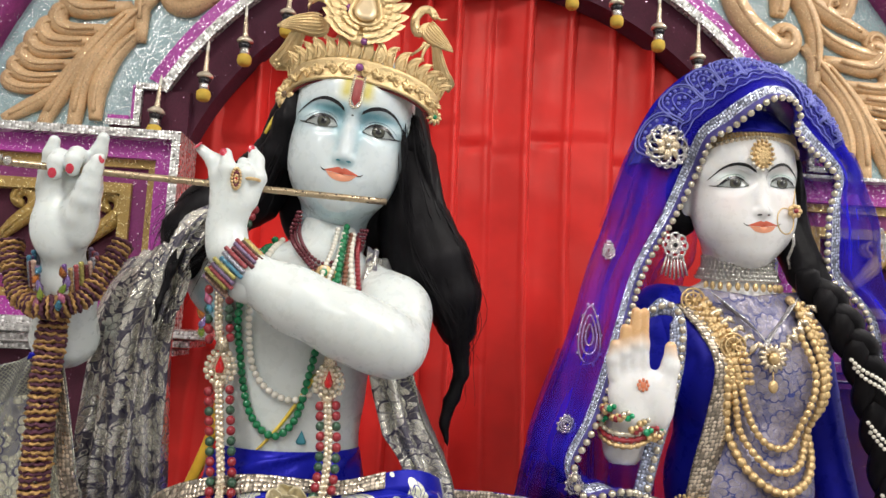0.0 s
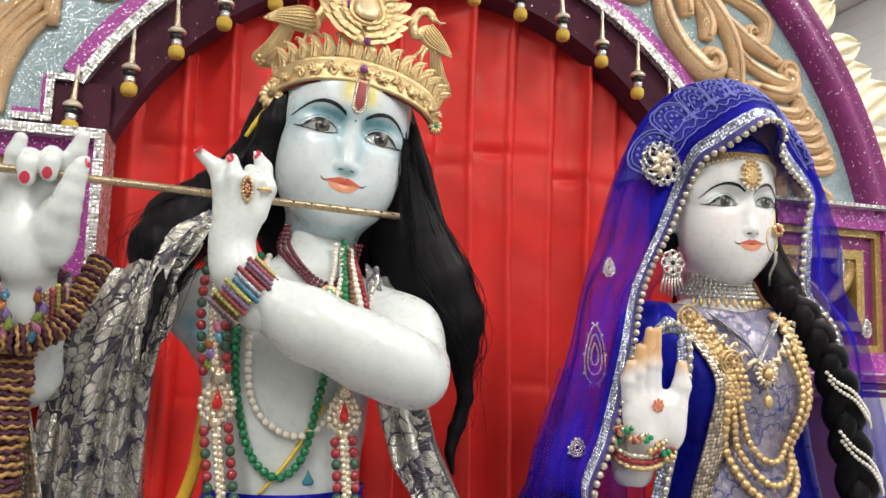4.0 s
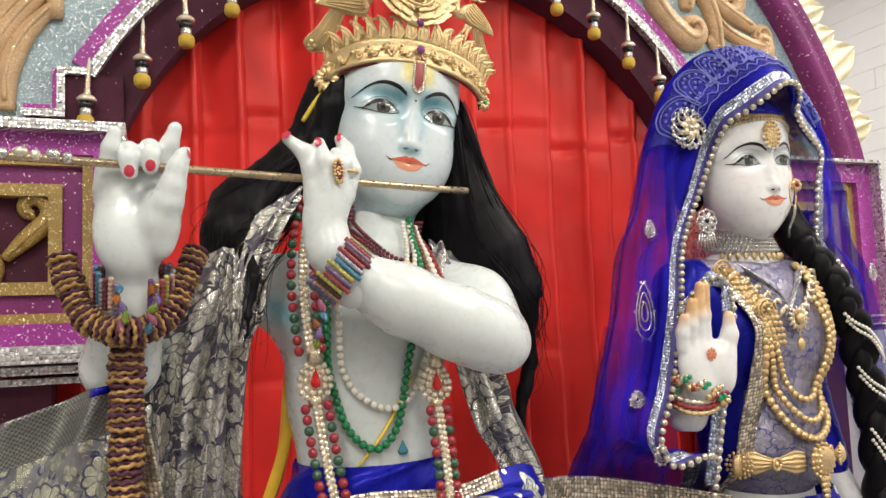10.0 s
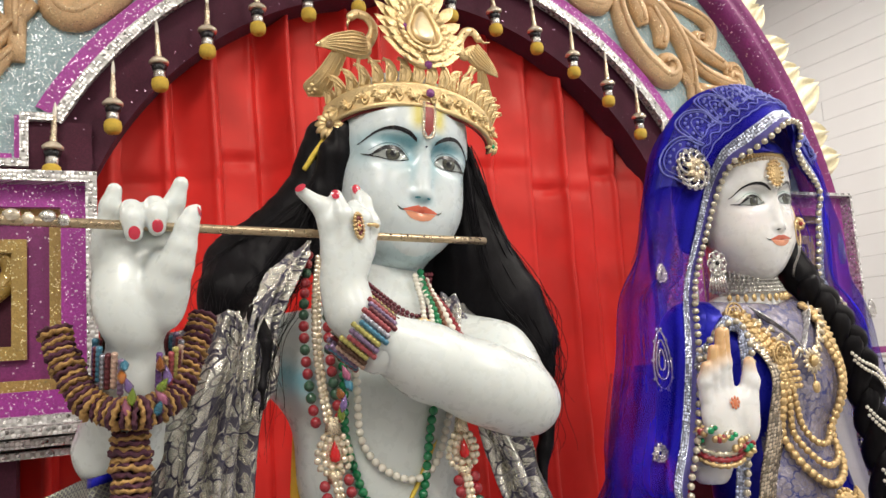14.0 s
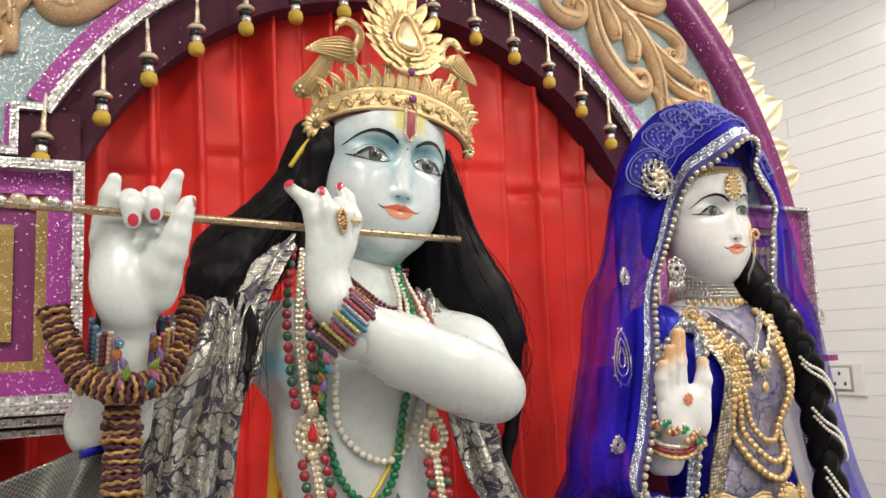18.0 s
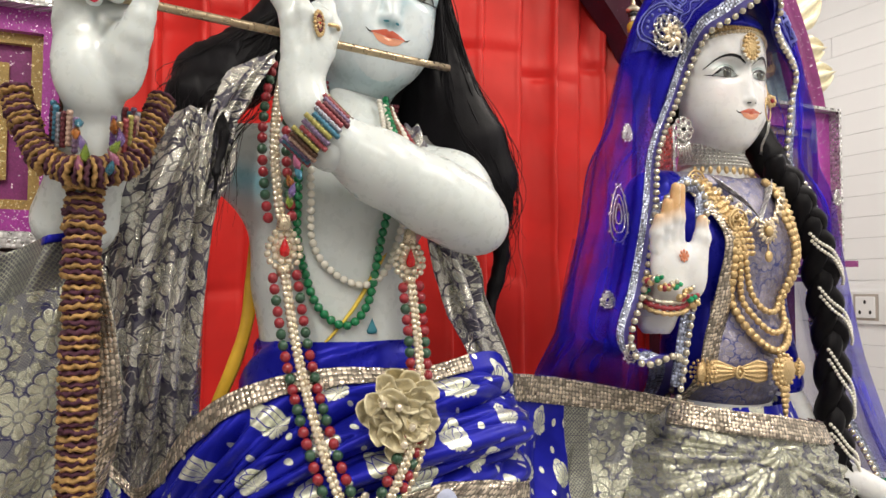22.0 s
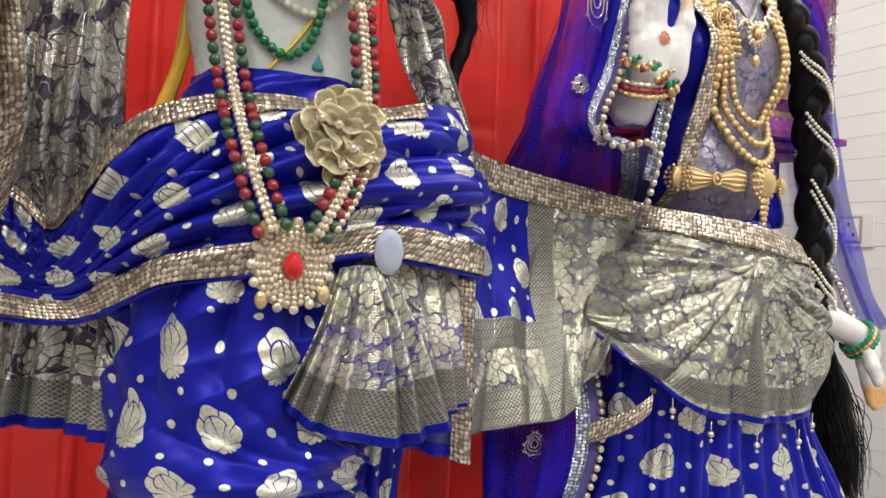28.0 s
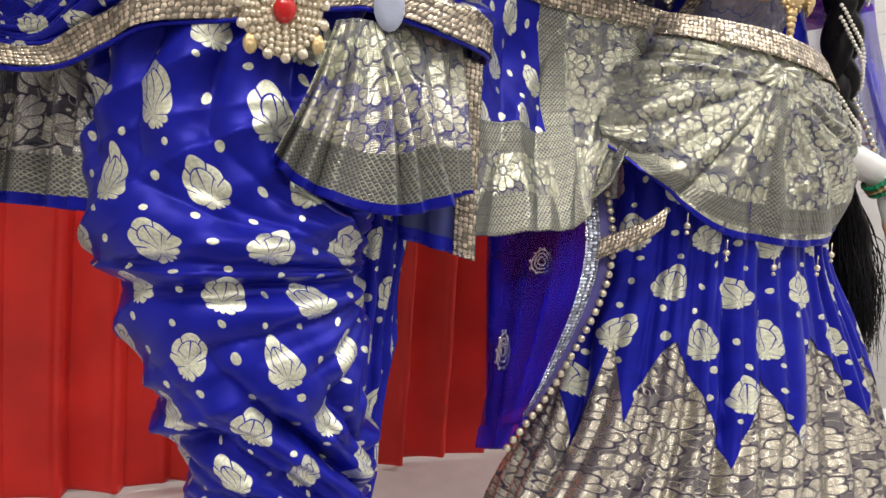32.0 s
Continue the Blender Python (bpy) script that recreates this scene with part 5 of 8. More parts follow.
def crease(w, p=.8):
    """Round ridges with sharp valleys between them."""
    return np.abs(np.sin(w)) ** p - .6


def fan_folds(X, Z, cx, cz, k, seed, reach=.3, warp=.25, part=.16, high=.010):
    """Folds that spread from a point: finer near it, fading past the reach."""
    a, r = np.arctan2(Z - cz, X - cx), np.hypot(X - cx, Z - cz)
    rng = np.random.RandomState(seed)
    p = rng.rand(4) * 6.28
    a = a + warp * .10 * np.sin(2.2 * a + p[0] + 9 * r) + warp * .06 * np.sin(5 * a + p[1] - 16 * r)
    f = crease(k * a + p[2]) * (.65 + .35 * np.sin(1.7 * k / 3 * a + p[3])) + .35 * crease(1.73 * k * a + p[1] + 3 * r)
    return f * np.minimum(part * r * np.pi / k, high) * np.exp(-(r / reach) ** 4)


def strip(grid, normal, v0, v1, u0=0.0, u1=1.0, lift=0.004):
    """The part of a cloth grid between two shares of its depth, lifted: a sewn border."""
    n, m = grid.shape[:2]
    i0, i1, j0, j1 = int(round(v0 * (n - 1))), int(round(v1 * (n - 1))), int(round(u0 * (m - 1))), int(round(u1 * (m - 1)))
    g = grid[i0:i1 + 1, j0:j1 + 1] + lift * normal[i0:i1 + 1, j0:j1 + 1]
    lu = np.concatenate([[0], np.cumsum(np.linalg.norm(np.diff(g, axis=1), axis=2).mean(0))])
    lv = np.concatenate([[0], np.cumsum(np.linalg.norm(np.diff(g, axis=0), axis=2).mean(1))])
    return Build().sheet(g, np.stack(np.meshgrid(lu, lv), 2))


def ribbon(pts, side, w, n=60, wave=0.0):
    """A band of width w along a line; side points across it."""
    p = spline(pts, n)
    s = np.array(side, float)
    s = np.broadcast_to(s, p.shape) if s.ndim == 1 else spline(s, n)
    s = s / np.linalg.norm(s, axis=1)[:, None]
    k = np.linspace(-0.5, 0.5, 7)
    g = p[None] + (k[:, None, None] * w) * s[None]
    L = np.concatenate([[0], np.cumsum(np.linalg.norm(np.diff(p, axis=0), axis=1))])
    g[:, :, 1] -= 0.0025 * (1 - (2 * k[:, None]) ** 2) + wave * np.sin(L[None] * 110)
    return Build().sheet(g, np.stack(np.meshgrid(L, k * w), 2))


# the flute player's wrapped lower garment
dhoti = thing("dhoti", "royal blue silk wrap with woven silver leaves, gathered round the legs", "garment", (-.12, 1.0, .80))


def leg_fold(U, V):
    s = .12 * np.sin(2 * np.pi * (U - .5))
    z = 1.345 - .57 * V
    low, mid = np.clip((1.06 - z) / .10, 0, 1), np.clip((1.24 - z) / .08, 0, 1) * np.clip((z - .90) / .10, 0, 1)
    d = fan_folds(s, z, .17, .80, 13, 3, .36, .5, .30, .011) * low
    d = d + fan_folds(s, z, -.22, .93, 11, 5, .26, .6, .22, .008) * low * .7
    d = d + fan_folds(s, z, .16, 1.10, 8, 8, .36, .7, .26, .010) * mid
    up = np.clip((z - 1.16) / .1, 0, 1)
    d = d + .006 * crease(np.pi * (12 * U + 1.2 * V + .3 * np.sin(9 * V))) * up + wrinkle(U, V, 3, 3, 5, .004)
    # the free edge of the wrap runs slantwise over the thigh
    edge = z - (1.165 + .55 * s)
    return 2.7 * d + .007 / (1 + np.exp(-np.clip(edge / .0035, -30, 30))) * np.exp(-np.clip(edge, 0, 1) / .09)


g, uv, nn = loft(rings([(1.345, -.135, 1.01, .125, .10), (1.27, -.150, 1.0, .126, .095), (1.20, -.152, .995, .127, .088), (1.12, -.148, .985, .125, .100), (1.05, -.140, .982, .117, .100),
                        (.97, -.122, .985, .104, .097), (.90, -.104, .99, .094, .090), (.83, -.096, .99, .084, .082), (.775, -.096, .99, .086, .082)]), 250, 240, leg_fold, loop=True)
keep(part("front_leg_wrap", Build().sheet(g, uv), SILK), dhoti)
g, uv, nn = loft(rings([(1.34, -.035, 1.05, .080, .07), (1.2, -.022, 1.05, .072, .06), (1.08, -.020, 1.05, .064, .055), (.98, -.022, 1.045, .056, .05), (.90, -.03, 1.04, .050, .048), (.80, -.035, 1.03, .045, .045)]),
                 120, 70, lambda U, V: 0.011 * crease(np.pi * (19 * U + 0.8 * V + .2 * np.sin(7 * V))) + wrinkle(U, V, 9, 2, 2, .006), loop=True)
keep(part("rear_leg_wrap", Build().sheet(g, uv), SILK_SMALL), dhoti)
g, uv, nn = loft(rings([(1.492, -.119, 1.03, .092, .076), (1.47, -.121, 1.03, .099, .082), (1.42, -.125, 1.03, .112, .09), (1.36, -.13, 1.02, .13, .10)]), 100, 24, lambda U, V: wrinkle(U, V, 5, 6, 1, .004), loop=True)
keep(part("waistband", Build().sheet(g, uv), BLUE_SILK, label="plain blue silk waist"), dhoti)

# the broad sash round his hips
sash = thing("waist_sash", "royal blue silk sash with silver leaves and sequinned borders", "sash", (-.12, .93, 1.25))
rows = [
    [(-.46, 1.10, 1.43), (-.37, 1.06, 1.37), (-.327, 1.045, 1.337), (-.283, .99, 1.412), (-.235, .965, 1.445), (-.15, .950, 1.463), (-.05, .942, 1.462), (.03, .952, 1.476), (.07, .985, 1.462), (.088, 1.05, 1.44)],
    [(-.46, 1.09, 1.385), (-.37, 1.045, 1.340), (-.327, 1.02, 1.315), (-.28, .965, 1.365), (-.23, .935, 1.400), (-.15, .918, 1.423), (-.05, .912, 1.430), (.03, .925, 1.435), (.078, .962, 1.42), (.098, 1.04, 1.40)],
    [(-.46, 1.06, 1.31), (-.37, 1.02, 1.295), (-.32, .99, 1.285), (-.275, .95, 1.320), (-.23, .925, 1.345), (-.15, .903, 1.365), (-.05, .897, 1.378), (.03, .912, 1.383), (.082, .95, 1.365), (.102, 1.03, 1.36)],
    [(-.46, 1.02, 1.265), (-.365, 1.0, 1.25), (-.305, .972, 1.250), (-.265, .95, 1.270), (-.2325, .928, 1.287), (-.163, .910, 1.298), (-.0875, .902, 1.316), (-.0436, .902, 1.318), (.072, .935, 1.302), (.10, 1.02, 1.30)],
]


def sash_fold(U, V):
    x, z = -.46 + .56 * U, 1.45 - .15 * V + .02 * np.sin(3 * U)
    env = np.clip((V - .12) / .12, 0, 1) * np.clip((.90 - V) / .10, 0, 1) * np.clip((1 - U) / .12, 0, 1)
    f = fan_folds(x, z, -.40, 1.34, 24, 6, .6, .5, .34, .012) + .7 * fan_folds(x, z, .14, 1.40, 20, 9, .4, .5, .30, .009)
    return env * (3.2 * f + wrinkle(U, V, 77, 3, 3, .007)) + .003 * np.sin(17 * U) * (1 - env)


g, uv, nn = loft(rows, 240, 110, sash_fold)
uv2 = np.stack([uv[..., 0] + 0.35 * uv[..., 1], uv[..., 1] - 0.25 * uv[..., 0]], 2)
keep(part("silk", Build().sheet(g, uv2), SILK, thick=0.0015), sash)
keep(part("upper_border", strip(g, nn, 0, .15, 0, .74), SEQUIN, thick=0.001, label="sequinned gold and silver border"), sash)
keep(part("lower_border", strip(g, nn, .85, 1, 0, .97, .005), SEQUIN, thick=0.001, label="sequinned gold and silver border"), sash)
e = spline([(x, y - .004, z - .002) for x, y, z in rows[3]], 90)
keep(part("edge_piping", Build().tube(e, .0022, 6), BLUE_SILK), sash)
disc = Build().spin([(0.0, .003), (.007, .0034), (.0130, .0024), (.0145, 0.0)], seg=22).turned(pose(-.0436, .892, 1.322, 90) @ Matrix.Diagonal((1, 1.5, 1, 1)))
keep(part("white_disc", disc, plain("frosted_disc", (.44, .48, .64), .35, 0, .1, 300, .05), label="frosted pale blue disc"), sash)


def pleats(U, V, n, amp):
    t = (U * n) % 1.0
    return amp * (np.abs(2 * t - 1) - 0.5) * np.clip(V * 1.3 + .1, 0, 1)


def fan_mats(hem=.935, lat=.72, top=.40):
    return lambda v, u: 2 if v > hem else (1 if v > lat else (3 if v < top else 0))


# pleated fan that hangs from the sash
fan = thing("pleated_fan", "pleated fan of silver brocade with a blue hem", "drape", (-.06, .89, 1.15))
g, uv, nn = loft([[(-.088, .900, 1.305), (-.072, .896, 1.308), (-.058, .896, 1.308), (-.042, .900, 1.305)],
                  [(-.110, .895, 1.245), (-.085, .886, 1.238), (-.045, .884, 1.236), (-.010, .892, 1.250)],
                  [(-.140, .896, 1.183), (-.107, .886, 1.158), (-.037, .880, 1.142), (.0275, .886, 1.154)]], 150, 60, lambda U, V: pleats(U + .05 * np.sin(6 * U) + .02 * np.sin(17 * U), V, 6.5, .014))
uvf = np.stack([uv[..., 0] * np.linspace(.5, 1.3, 60)[:, None], uv[..., 1]], 2)
keep(part("pleats", Build().sheet(g, uvf, fan_mats()), [ZARI_BLUE, LATTICE, BLUE_SILK, ZARI], thick=.0012), fan)
g, uv, nn = loft([[(-.04, .925, 1.330), (.0, .932, 1.335), (.05, .945, 1.330)], [(-.02, .908, 1.25), (.015, .912, 1.245), (.055, .935, 1.242)], [(.005, .91, 1.165), (.035, .917, 1.160), (.065, .937, 1.165)]],
                 70, 40, lambda U, V: pleats(U, V, 3, .012))
keep(part("back_pleats", Build().sheet(g, uv, fan_mats(.95, .7)), [ZARI_BLUE, LATTICE, BLUE_SILK, ZARI], thick=.0012), fan)

# hanging end of the sash
tail = thing("sash_end", "hanging deep blue silk sash end with gilt sequin edge", "drape", (.045, .96, 1.1))
g, uv, nn = loft([[(.0, .955, 1.300), (.035, .945, 1.300), (.078, .95, 1.296)], [(.003, .965, 1.2), (.04, .955, 1.2), (.082, .955, 1.19)], [(.008, .975, 1.118), (.045, .965, 1.108), (.086, .958, 1.097)]],
                 50, 50, lambda U, V: .004 * np.sin(2 * np.pi * (2.5 * U)) * V)
keep(part("silk", Build().sheet(g, uv, lambda v, u: 0 if v < .9 else 1), [plain("navy_silk", (.01, .02, .16), .35, 0, .2, 60, .2, Sheen_Weight=.3), BLUE_SILK], thick=.0015), tail)
keep(part("gilt_edge", strip(g, nn, 0, 1, .74, 1.0, .003), SEQUIN, thick=.001, label="gilt sequin edging"), tail)
g, uv, nn = loft([[(-.01, 1.0, 1.20), (.04, .99, 1.19), (.095, .985, 1.18)], [(-.005, 1.0, 1.128), (.045, .995, 1.112), (.10, .985, 1.100)]], 40, 24, lambda U, V: .003 * np.sin(2 * np.pi * 3 * U))
keep(part("under_panel", Build().sheet(g, uv, lambda v, u: 0 if v < .85 else 1), [ZARI, BLUE_SILK], thick=.0015), tail)

# dupatta that joins the two statues
dup = thing("joining_dupatta", "blue silk and silver brocade dupatta stretched between the two statues", "drape", (.23, 1.03, 1.12))
g, uv, nn = loft([[(.07, 1.0, 1.447), (.15, 1.04, 1.437), (.21, 1.045, 1.428), (.30, 1.030, 1.411), (.385, 1.005, 1.392)],
                  [(.08, 1.0, 1.34), (.15, 1.05, 1.33), (.22, 1.055, 1.32), (.30, 1.035, 1.325), (.375, 1.0, 1.33)],
                  [(.09, .99, 1.22), (.16, 1.02, 1.22), (.225, 1.025, 1.22), (.285, 1.01, 1.245), (.335, .99, 1.27)],
                  [(.095, .985, 1.120), (.165, .985, 1.128), (.235, .987, 1.137), (.275, 1.0, 1.175), (.305, 1.0, 1.228)]], 110, 100,
                 lambda U, V: wrinkle(U, V, 12, 2.2, 1.0, .010) * np.clip(V * 2, 0, 1) + pleats(U, V, 3.5, .012) * np.clip(V * 2 - .6, 0, 1) + .006 * crease(np.pi * (5 * U + 1.5 * V)) * np.clip(6 * V - .8, 0, 1))


def dup_mat(v, u):
    if u > .46:
        return 2 if u < .575 or u > .81 else 1
    if v < .57:
        return 0
    return 2 if v < .68 or v > .83 else 1


keep(part("cloth", Build().sheet(g, uv, dup_mat), [SILK_SMALL, ZARI, LATTICE], thick=.0015), dup)
keep(part("upper_border", strip(g, nn, 0, .115, 0, 1), SEQUIN, thick=.001, label="gilt sequin border"), dup)

# the silver shawl on his shoulder
shawl = thing("shoulder_shawl", "silver grey brocade shawl with dark flowers, hanging from one shoulder", "shawl", (-.32, 1.03, 1.13))


def shawl_fold(U, V):
    return wrinkle(U, V, 21, 2.4, .5, .010) + .017 * crease(np.pi * (5.5 * U + .8 * V + .2 * np.sin(6 * V))) * np.clip(.35 + V, 0, 1)


g, uv, nn = loft([[(-.365, 1.05, 1.722), (-.33, 1.02, 1.730), (-.29, 1.0, 1.738), (-.255, .985, 1.745), (-.228, .985, 1.765)],
                  [(-.385, 1.03, 1.66), (-.345, .99, 1.67), (-.30, .965, 1.68), (-.272, .96, 1.69), (-.250, .965, 1.71)],
                  [(-.39, 1.03, 1.57), (-.35, 1.0, 1.575), (-.315, .985, 1.58), (-.289, .985, 1.60), (-.266, .99, 1.625)],
                  [(-.395, 1.04, 1.46), (-.36, 1.02, 1.46), (-.325, 1.01, 1.46), (-.295, 1.015, 1.47), (-.268, 1.02, 1.48)],
                  [(-.40, 1.07, 1.33), (-.36, 1.065, 1.33), (-.33, 1.07, 1.33), (-.30, 1.065, 1.33), (-.272, 1.05, 1.33)],
                  [(-.42, 1.08, 1.22), (-.37, 1.075, 1.22), (-.34, 1.075, 1.22), (-.30, 1.05, 1.22), (-.270, 1.01, 1.22)],
                  [(-.43, 1.08, 1.135), (-.38, 1.075, 1.134), (-.34, 1.07, 1.133), (-.30, 1.03, 1.132), (-.268, .985, 1.131)]], 110, 180, shawl_fold)
keep(part("cloth", Build().sheet(g, uv, lambda v, u: 2 if v > .975 else (1 if .90 < v else 0)), [ZARI_DARK, LATTICE, BLUE_SILK], thick=.0015), shawl)
g, uv, nn = loft([[(-.235, 1.0, 1.790), (-.222, .99, 1.797), (-.210, .99, 1.803), (-.196, 1.0, 1.811)], [(-.275, .975, 1.745), (-.255, .965, 1.757), (-.235, .965, 1.770), (-.215, .985, 1.784)],
                  [(-.290, .955, 1.700), (-.275, .95, 1.708), (-.259, .955, 1.718), (-.243, .97, 1.728)], [(-.290, .955, 1.660), (-.276, .95, 1.665), (-.262, .955, 1.672), (-.248, .97, 1.68)],
                  [(-.288, .96, 1.628), (-.280, .955, 1.630), (-.272, .958, 1.634), (-.263, .965, 1.638)]],
                 60, 60, lambda U, V: wrinkle(U, V, 8, 2.5, .6, .008))
keep(part("neck_fold", Build().sheet(g, uv), ZARI_DARK, thick=.0015), shawl)

# its other end, carried over the forearm
end = thing("forearm_drape", "silver brocade end of the shawl carried over the forearm, blue edged", "shawl", (-.48, .98, 1.1))
g, uv, nn = loft([[(-.62, 1.03, 1.515), (-.54, 1.0, 1.545), (-.47, .975, 1.575), (-.415, .955, 1.595), (-.375, .94, 1.60)],
                  [(-.62, 1.03, 1.45), (-.54, 1.0, 1.46), (-.47, .975, 1.48), (-.405, .955, 1.50), (-.355, .945, 1.50)],
                  [(-.62, 1.03, 1.35), (-.54, 1.0, 1.36), (-.46, .985, 1.38), (-.40, .97, 1.40), (-.352, .955, 1.42)],
                  [(-.62, 1.04, 1.22), (-.54, 1.03, 1.23), (-.47, 1.02, 1.25), (-.41, 1.01, 1.28), (-.365, .985, 1.34)]], 90, 80,
                 lambda U, V: wrinkle(U, V, 31, 1.6, 1.0, .014) + .006 * np.sin(2 * np.pi * (3 * U + V)))
keep(part("cloth", Build().sheet(g, uv, lambda v, u: 1 if v < .16 else 0), [ZARI, LATTICE], thick=.0015), end)
keep(part("blue_edge", strip(g, nn, 0, .02, .72, 1), BLUE_SILK, thick=.001), end)
keep(part("sequin_edge", strip(g, nn, 0.1, .98, .9, 1, .004), SEQUIN, thick=.001), end)

# stole over his other shoulder, passing behind the elbow
stole = thing("shoulder_stole", "dark blue and silver brocade stole hanging from the far shoulder", "shawl", (.03, 1.0, 1.4))
g, uv, nn = loft([[(-.034, 1.04, 1.752), (-.026, 1.03, 1.748), (-.016, 1.028, 1.742), (-.004, 1.035, 1.732)],
                  [(-.036, 1.002, 1.715), (-.026, .996, 1.712), (-.014, .996, 1.705), (.0, 1.004, 1.695)],
                  [(-.030, .99, 1.65), (-.016, .985, 1.64), (.0, .99, 1.63), (.02, 1.0, 1.62)],
                  [(-.020, .985, 1.58), (.0, .975, 1.57), (.022, .978, 1.57), (.045, .99, 1.57)],
                  [(.0, .985, 1.52), (.022, .975, 1.52), (.042, .98, 1.525), (.062, .995, 1.53)],
                  [(.03, .985, 1.465), (.05, .98, 1.465), (.07, .99, 1.47), (.09, 1.01, 1.475)],
                  [(.05, .99, 1.41), (.07, .985, 1.41), (.09, 1.0, 1.41), (.11, 1.02, 1.415)]], 50, 120, lambda U, V: .006 * np.sin(2 * np.pi * (2.5 * U + .3 * V)) + wrinkle(U, V, 4, 1.5, 2, .007))
keep(part("cloth", Build().sheet(g, uv), ZARI_DARK, thick=.0015), stole)
keep(part("border", strip(g, nn, 0, 1, .8, 1, .003), LATTICE, thick=.001), stole)
tagged(part("yellow_thread", ribbon([(-.206, 1.06, 1.62), (-.212, 1.055, 1.56), (-.219, 1.05, 1.51), (-.232, 1.05, 1.465), (-.248, 1.05, 1.425)], [(1, 0, .3), (1, 0, .2), (1, 0, .5), (1, 0, .2), (1, 0, .3)], .017), plain("saffron_ribbon", (.86, .50, .04), .35, 0, .2, 60, .2), thick=.001),
       "bright yellow cloth thread hanging at the waist", "thread")

# ---- the standing statue's dress ----
skirt = thing("long_skirt", "royal blue brocade skirt with silver leaves and silver border", "garment", (.47, 1.06, .66))


def skirt_fold(U, V):
    w = 19 * U + .5 * np.sin(3 * V + 9 * U) + .25 * np.sin(31 * U)
    f = crease(np.pi * w, .7) * (.7 + .3 * np.sin(2 * np.pi * 5.3 * U)) + .4 * crease(np.pi * (2.3 * w + V), .8)
    return (.028 * f + wrinkle(U, V, 41, 9, 2, .007)) * np.clip(.15 + 1.1 * V, 0, 1)


g, uv, nn = loft(rings([(1.385, .485, 1.055, .108, .080), (1.30, .49, 1.055, .140, .098), (1.20, .50, 1.055, .165, .105), (1.10, .51, 1.06, .180, .108), (1.0, .525, 1.06, .225, .125), (.90, .535, 1.06, .262, .15),
                        (.80, .53, 1.06, .310, .18), (.70, .525, 1.06, .345, .20), (.648, .525, 1.06, .36, .21)]), 420, 130, skirt_fold, loop=True)


def between(grid, uvs, normal, top, foot, n, lift=0.0):
    """The part of a cloth between two lines, each a function of the share along it."""
    rows, m = grid.shape[:2]
    out, flat = np.empty((n, m, 3)), np.empty((n, m, 2))
    at = np.linspace(0, 1, rows)
    for k in range(m):
        u = k / (m - 1)
        want = np.linspace(top(u), foot(u), n)
        for c in range(3):
            out[:, k, c] = np.interp(want, at, grid[:, k, c] + lift * normal[:, k, c])
        for c in range(2):
            flat[:, k, c] = np.interp(want, at, uvs[:, k, c])
    return Build().sheet(out, flat)


def spikes(u):
    """Lower edge of the blue field: long leaf points."""
    t = abs(((u * 13 + .12 * math.sin(40 * u)) % 1.0) * 2 - 1)
    return .655 + .03 * math.sin(2 * math.pi * u * 5) - .14 * t ** .8


keep(part("silver_border", between(g, uv * v3(.60, 1, 0)[:2], nn, lambda u: .40, lambda u: 1.0, 80), ZARI_WARM, label="silver brocade lower border"), skirt)
keep(part("blue_field", between(g, uv * v3(.60, 1, 0)[:2], nn, lambda u: 0.0, spikes, 90, .0018), SILK, label="royal blue field with silver leaves"), skirt)
keep(part("woven_band", strip(g, nn, .78, .84, 0, 1, .0015), LATTICE), skirt)
keep(part("hem_band", strip(g, nn, .955, 1, 0, 1, .0015), LATTICE), skirt)
keep(part("hip_band", ribbon([(.272, 1.0, 1.108), (.290, .982, 1.120), (.312, .966, 1.134), (.335, .960, 1.150)], (.2, 0, 1), .026), SEQUIN, thick=.001, label="gilt sequin band under the drape"), skirt)

hip = thing("hip_drape", "silver brocade hip drape gathered to a knot, with a blue hem", "drape", (.47, .95, 1.12))
KX, KZ = .470, 1.33


def hip_fold(U, V):
    x, z = .30 + .35 * U, 1.385 - .24 * V
    a = np.arctan2(x - KX, KZ + .05 - z)
    r = np.hypot(x - KX, z - KZ)
    f = fan_folds(x, z, KX, KZ, 9, 4, .22, .5, .24, .013) * np.clip(r / .05, 0, 1)
    return (2.1 * f + wrinkle(U, V, 17, 3, 1, .006)) * np.clip((V - .10) / .10, 0, 1)


hip_rows = [[(x + (x - .485) * .05, y - .016, z) for x, y, z in row] for row in [[(.345, 1.05, 1.398), (.37, 1.01, 1.392), (.42, .978, 1.384), (.48, .962, 1.376), (.545, .966, 1.362), (.60, 1.0, 1.352), (.625, 1.06, 1.35)],
            [(.315, 1.05, 1.33), (.345, .99, 1.322), (.41, .955, 1.31), (.475, .942, 1.30), (.56, .946, 1.29), (.63, .985, 1.285), (.66, 1.06, 1.285)],
            [(.29, 1.04, 1.265), (.33, .975, 1.235), (.40, .952, 1.215), (.48, .942, 1.205), (.57, .945, 1.205), (.65, .985, 1.22), (.68, 1.06, 1.22)],
            [(.288, 1.03, 1.238), (.345, .972, 1.178), (.41, .960, 1.136), (.485, .952, 1.124), (.555, .953, 1.122), (.63, .985, 1.145), (.672, 1.05, 1.185)]]]
g, uv, nn = loft(hip_rows, 200, 110, hip_fold)
keep(part("cloth", Build().sheet(g, uv, lambda v, u: 2 if v > .955 else (1 if .80 < v < .93 or .47 < u < .51 else 0)), [ZARI, LATTICE, BLUE_SILK], thick=.0015), hip)
keep(part("waist_border", strip(g, nn, 0, .14, .1, .95, .005), SEQUIN, thick=.001, label="gilt sequin waist border"), hip)
